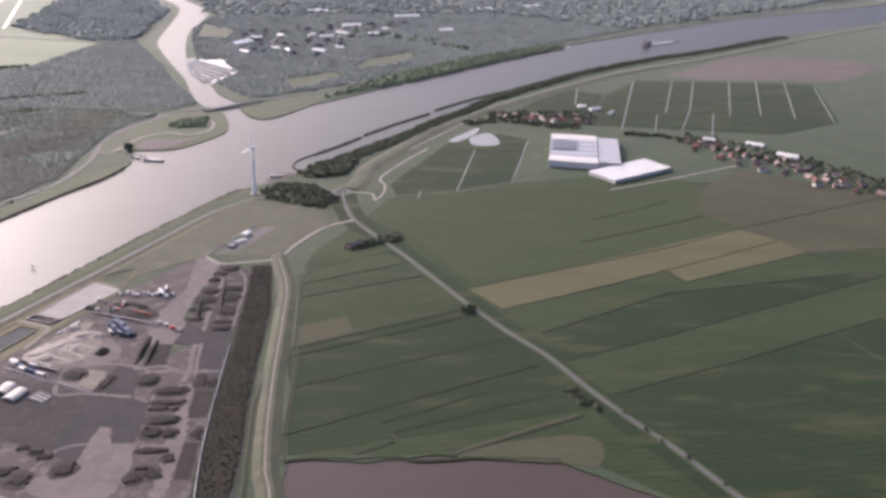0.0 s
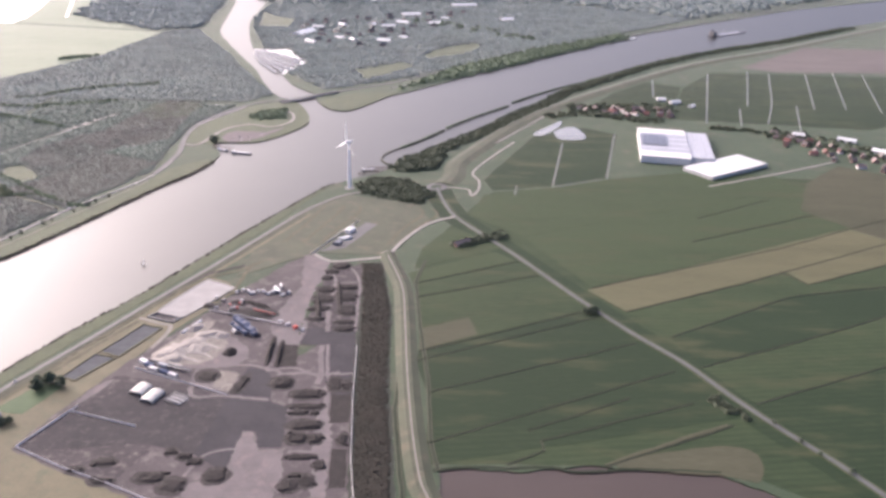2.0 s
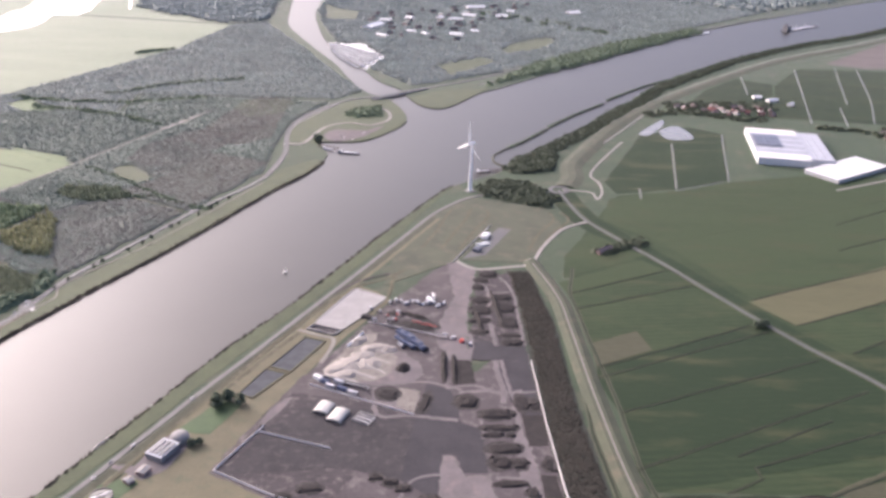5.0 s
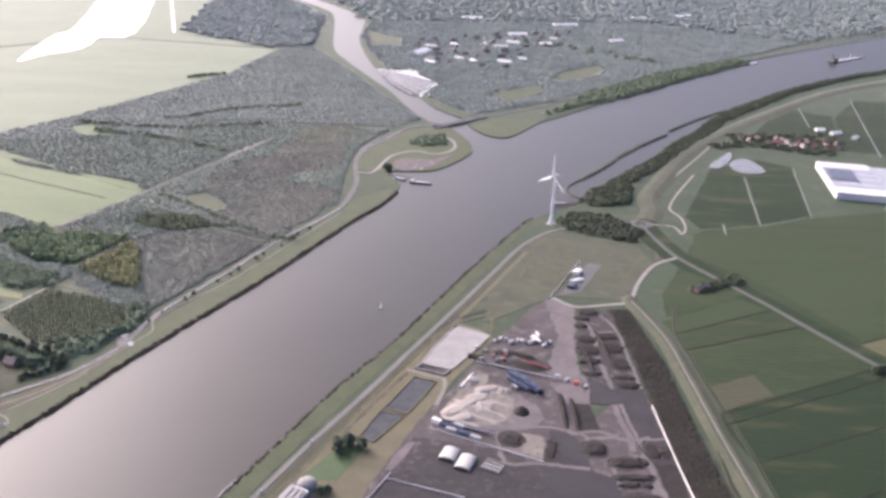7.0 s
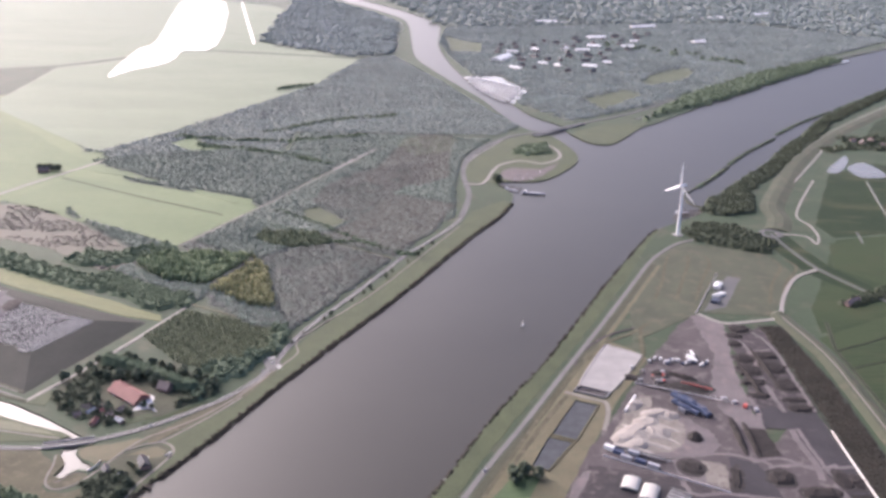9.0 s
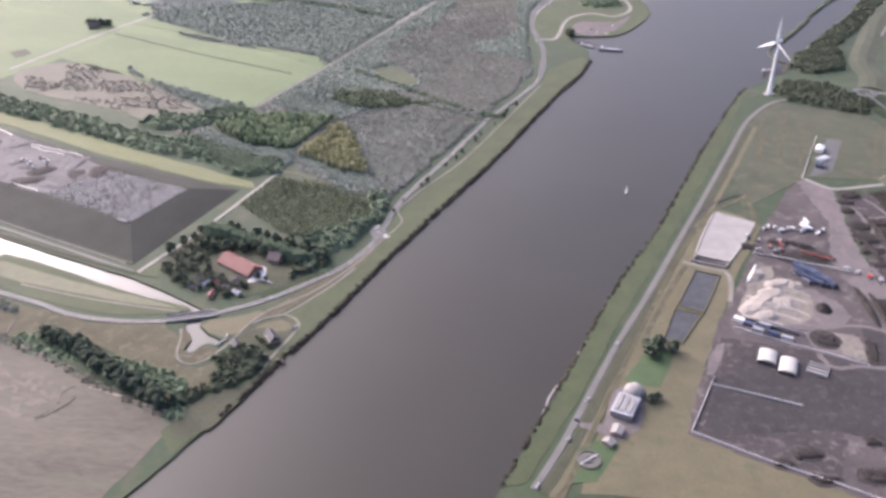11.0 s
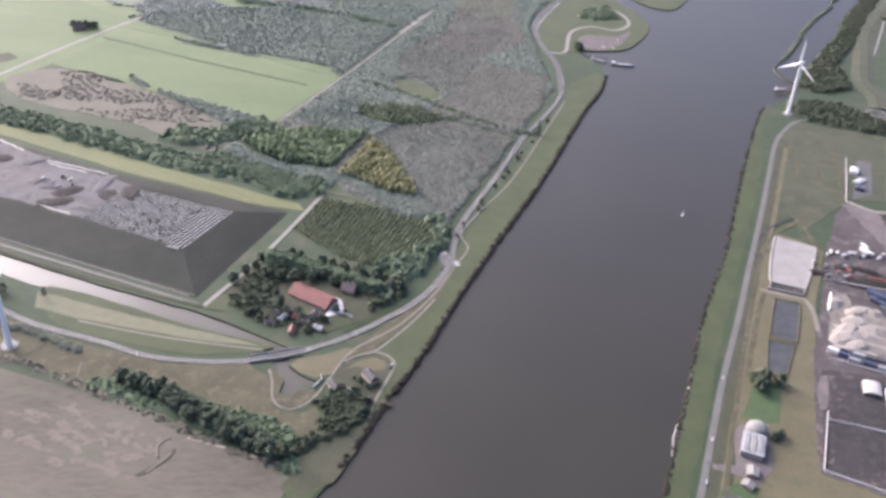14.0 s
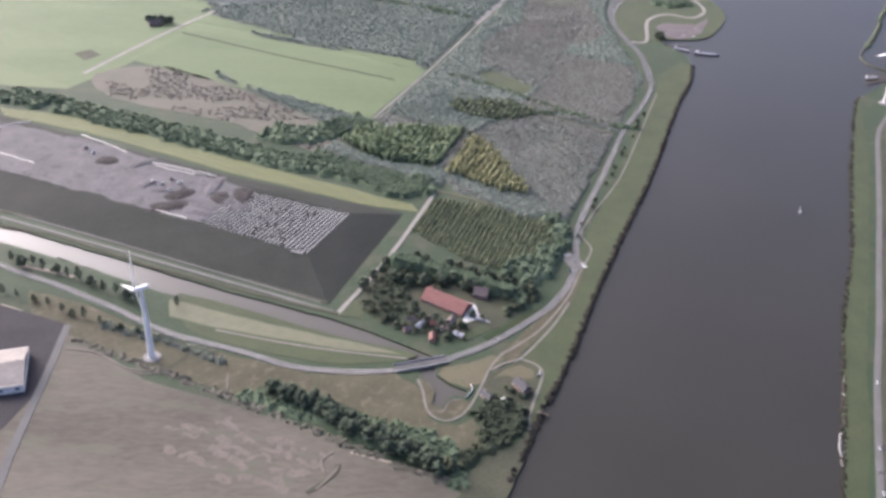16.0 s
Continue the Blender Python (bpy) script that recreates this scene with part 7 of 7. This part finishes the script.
wood("woodland", scatter([(-165, 924), (-147, 949), (-109, 945), (-82, 902), (-95, 873), (-123, 884), (-156, 903)], 5, 65), 4.6, 5, M_GROVE, "dense dark grove beside the harbour", 65, 5, relief=0.35)
wood("woodland", scatter([(-135, 984), (-114, 1031), (-69, 1045), (-79, 989), (-115, 969)], 5, 66), 4.6, 5, M_GROVE, "dense dark grove beside the harbour", 66, 5, relief=0.35)
E_EDGE = BANK_NEAR_E[6:] + BANK_NEAR_FAR[2:14]
wood("woodland", scatter(E_EDGE + [(p[0] + 17, p[1] - 13) for p in E_EDGE[::-1]], 5, 67), 3.4, 5.5, M_GROVE, "belt of dark bushes along the waterside", 67, 4, relief=0.35)
wood("woodland", scatter([(-140, 1370), (0, 1520), (130, 1680), (300, 1880), (280, 1900), (90, 1720), (-60, 1530)], 9, 68), 6, 10, M_LEAF, "belt of dark trees on the far bank", 68, 3)
belt([(67, 1233), (120, 1258), (172, 1233), (225, 1221)], 20, 6, 3.4, 6.0, M_GROVE, "dark garden trees round the village", 160, 5)
belt([(281, 1198), (339, 1184), (388, 1149)], 16, 6, 3.2, 5.5, M_GROVE, "dark tree row between the villages", 161, 5)
belt([(99, 1281), (173, 1288), (257, 1297)], 44, 8, 3.6, 5.5, M_GROVE, "village garden trees", 69)
belt([(351, 1181), (398, 1157), (441, 1108), (489, 1062), (539, 978)], 60, 9, 3.6, 5.5, M_GROVE, "village garden trees", 70)
wood("woodland", scatter([(-66, 769), (-18, 806), (-11, 793), (-51, 763)], 4, 71), 4.0, 4.0, M_GROVE, "dark trees round a polder farm", 71, 5, relief=0.35)
belt([(104, 527), (110, 513), (123, 502)], 8, 2.6, 2.4, 3, M_GROVE, "dark thicket beside the polder road", 72)
belt([(-20, 800), (-10, 790)], 6, 4, 4, 4, M_LEAF, "dark trees beside the polder road", 73)
belt([(-140, 2000), (0, 1900), (120, 1830)], 60, 22, 5, 14, M_LEAF_TREE, "far olive trees", 74, 3)

wood("woodland", scatter(GARDEN, 4.6, 75, [[(-604, 600), (-560, 606), (-545, 588), (-548, 560), (-575, 555), (-602, 580)], [(-570, 562), (-534, 578), (-549, 550), (-575, 545)]], [(ROAD_W, 6), ([(-644, 571), (-616, 633), (-584, 724)], 8)], 0.5), 3.8, 3.8, M_GROVE, "dense dark farm garden trees", 75, 5, relief=0.4)
PROTO = [tree("broad dark green leafy tree", 8, 7.5, M_LEAF_CROWN, 1, (-612, 606, 0)), tree("broad grey-green leafy tree", 7.5, 7, M_LEAF_CROWN, 2, (-575, 607, 0)),
         tree("slender dark green roadside tree", 9, 4.5, M_LEAF_CROWN, 3, (-642, 492, 0)), tree("round olive-green leafy tree", 7, 6, M_CROWN_OLIVE, 4, (-528, 600, 0))]


def plant(k, x, y, s, seed):
    return copy_thing(PROTO[k], pose(x, y, 0, 0, 0, seed * 47 % 360) @ Matrix.Diagonal((s, s, s, 1)))


rng = random.Random(8)
belt([(-676, 504), (-661, 500), (-645, 492), (-630, 480), (-613, 469), (-596, 460), (-580, 450)], 10, 3.0, 2.4, 3.0, M_GROVE, "dark undergrowth below the marsh tree row", 150, 4)
for k, (x, y) in enumerate([(-847, 616), (-839, 611), (-833, 613), (-825, 607), (-816, 605), (-808, 601), (-801, 599), (-792, 593), (-783, 587), (-775, 585), (-767, 580), (-761, 577), (-737, 575)]):
    plant((2, 0, 2)[k % 3], x, y, rng.uniform(0.75, 1.0), k)
for k, (x, y) in enumerate([(-839, 582), (-830, 579), (-819, 575), (-810, 572), (-800, 566), (-793, 562), (-786, 561), (-775, 555), (-763, 551), (-752, 547)]):
    plant((2, 2, 3)[k % 3], x, y, rng.uniform(0.65, 0.85), k + 5)
belt([(-777, 556), (-757, 548), (-737, 544), (-718, 534), (-701, 525)], 5, 2.2, 2.6, 2.6, M_BRUSH_OLIVE, "pale reedy hedge beside the marsh", 151, 5)
belt([(-542, 582), (-519, 622), (-512, 649)], 12, 4.0, 5.0, 4.8, M_LEAF_TREE, "row of grey-green trees beside the orchard", 153, 5)
wood("woodland", scatter([(-632, 486), (-606, 482), (-592, 477), (-582, 471), (-577, 463), (-579, 447), (-594, 457), (-607, 463), (-630, 471)], 3.2, 155), 3.2, 3.6, M_LEAF, "dark closed tree belt above the shore", 155, 5, relief=0.4)
wood("woodland", scatter([(-570, 492), (-563, 497), (-556, 503), (-547, 500), (-541, 495), (-543, 479), (-551, 469), (-564, 461), (-576, 450), (-577, 462), (-566, 466), (-565, 480)], 3.2, 154), 3.0, 3.6, M_GROVE, "dark thicket round the waterside house", 154, 5, relief=0.4)
for k, (x, y) in enumerate([(-603, 557), (-596, 561), (-589, 550), (-581, 558), (-574, 553), (-587, 563)]):
    house((x, y, 0), 4.5 + k % 3, 3.2, 1.9, 25 + 31 * k, (M_DARKTILE, M_ROOFGREY, M_TILE)[k % 3], M_BRICK, "small shed in the farm garden", "farm buildings", "shed", "shed")
mid, l, w, a = quad_frame([(-562, 598), (-554, 596), (-556, 588), (-564, 591)])
house((mid.x, mid.y, 0), l, w, 2.8, a, M_DARKTILE, M_BRICK, "farm cottage with a dark red tiled roof", "farm buildings", "farmhouse", "farmhouse")


def planted(line, count, spread, kinds, s0, s1):
    line = [Vector(p) for p in line]
    lens = [(b - a).length for a, b in zip(line, line[1:])]
    for i in range(count):
        u = (i + rng.uniform(0.2, 0.8)) / count * sum(lens)
        for a, b, l in zip(line, line[1:], lens):
            if u <= l:
                p = a.lerp(b, u / l)
                break
            u -= l
        plant(rng.choice(kinds), p.x + rng.uniform(-spread, spread), p.y + rng.uniform(-spread, spread), rng.uniform(s0, s1), i)


planted([(-676, 504), (-661, 500), (-645, 492), (-630, 480), (-613, 469), (-596, 460), (-580, 450)], 30, 1.6, (0, 1, 3, 0), 0.8, 1.1)
planted([(-666, 498), (-651, 491), (-636, 480), (-621, 469), (-602, 458), (-586, 448)], 26, 1.6, (0, 0, 1), 0.75, 1.05)
planted([(-630, 590), (-616, 630), (-575, 620), (-540, 605), (-524, 592)], 16, 4, (0, 0, 1, 3), 0.7, 1.1)
planted([(-622, 570), (-600, 575), (-580, 558), (-560, 575)], 16, 6, (0, 0, 3), 0.5, 0.8)
planted([(-605, 600), (-580, 603), (-556, 596)], 7, 4, (0, 1), 0.8, 1.2)
planted([(-566, 486), (-558, 496), (-548, 496), (-543, 490), (-552, 476)], 14, 4, (0, 0, 3), 0.4, 0.65)
planted([(-551, 513), (-549, 507), (-538, 500)], 5, 1.5, (0, 3), 0.35, 0.5)
planted([(-500, 640), (-480, 690), (-440, 780), (-400, 880)], 14, 1.5, (0, 3), 0.35, 0.6)
planted([(-330, 512), (-322, 520), (-314, 518)], 6, 3, (0,), 0.8, 1.1)
planted([(-332, 470), (-328, 478)], 3, 2, (0,), 0.5, 0.7)
planted([(-350, 1060), (-344, 1066)], 4, 3, (0,), 0.9, 1.2)
planted([(40, 640), (48, 644)], 3, 2, (0,), 0.6, 0.8)
planted([(131, 505), (150, 470), (170, 440), (182, 415)], 5, 1, (0,), 0.3, 0.45)
x, y = -866, 1047
planted([(x - 14, y + 4), (x + 16, y + 8)], 7, 4, (0,), 0.8, 1.1)
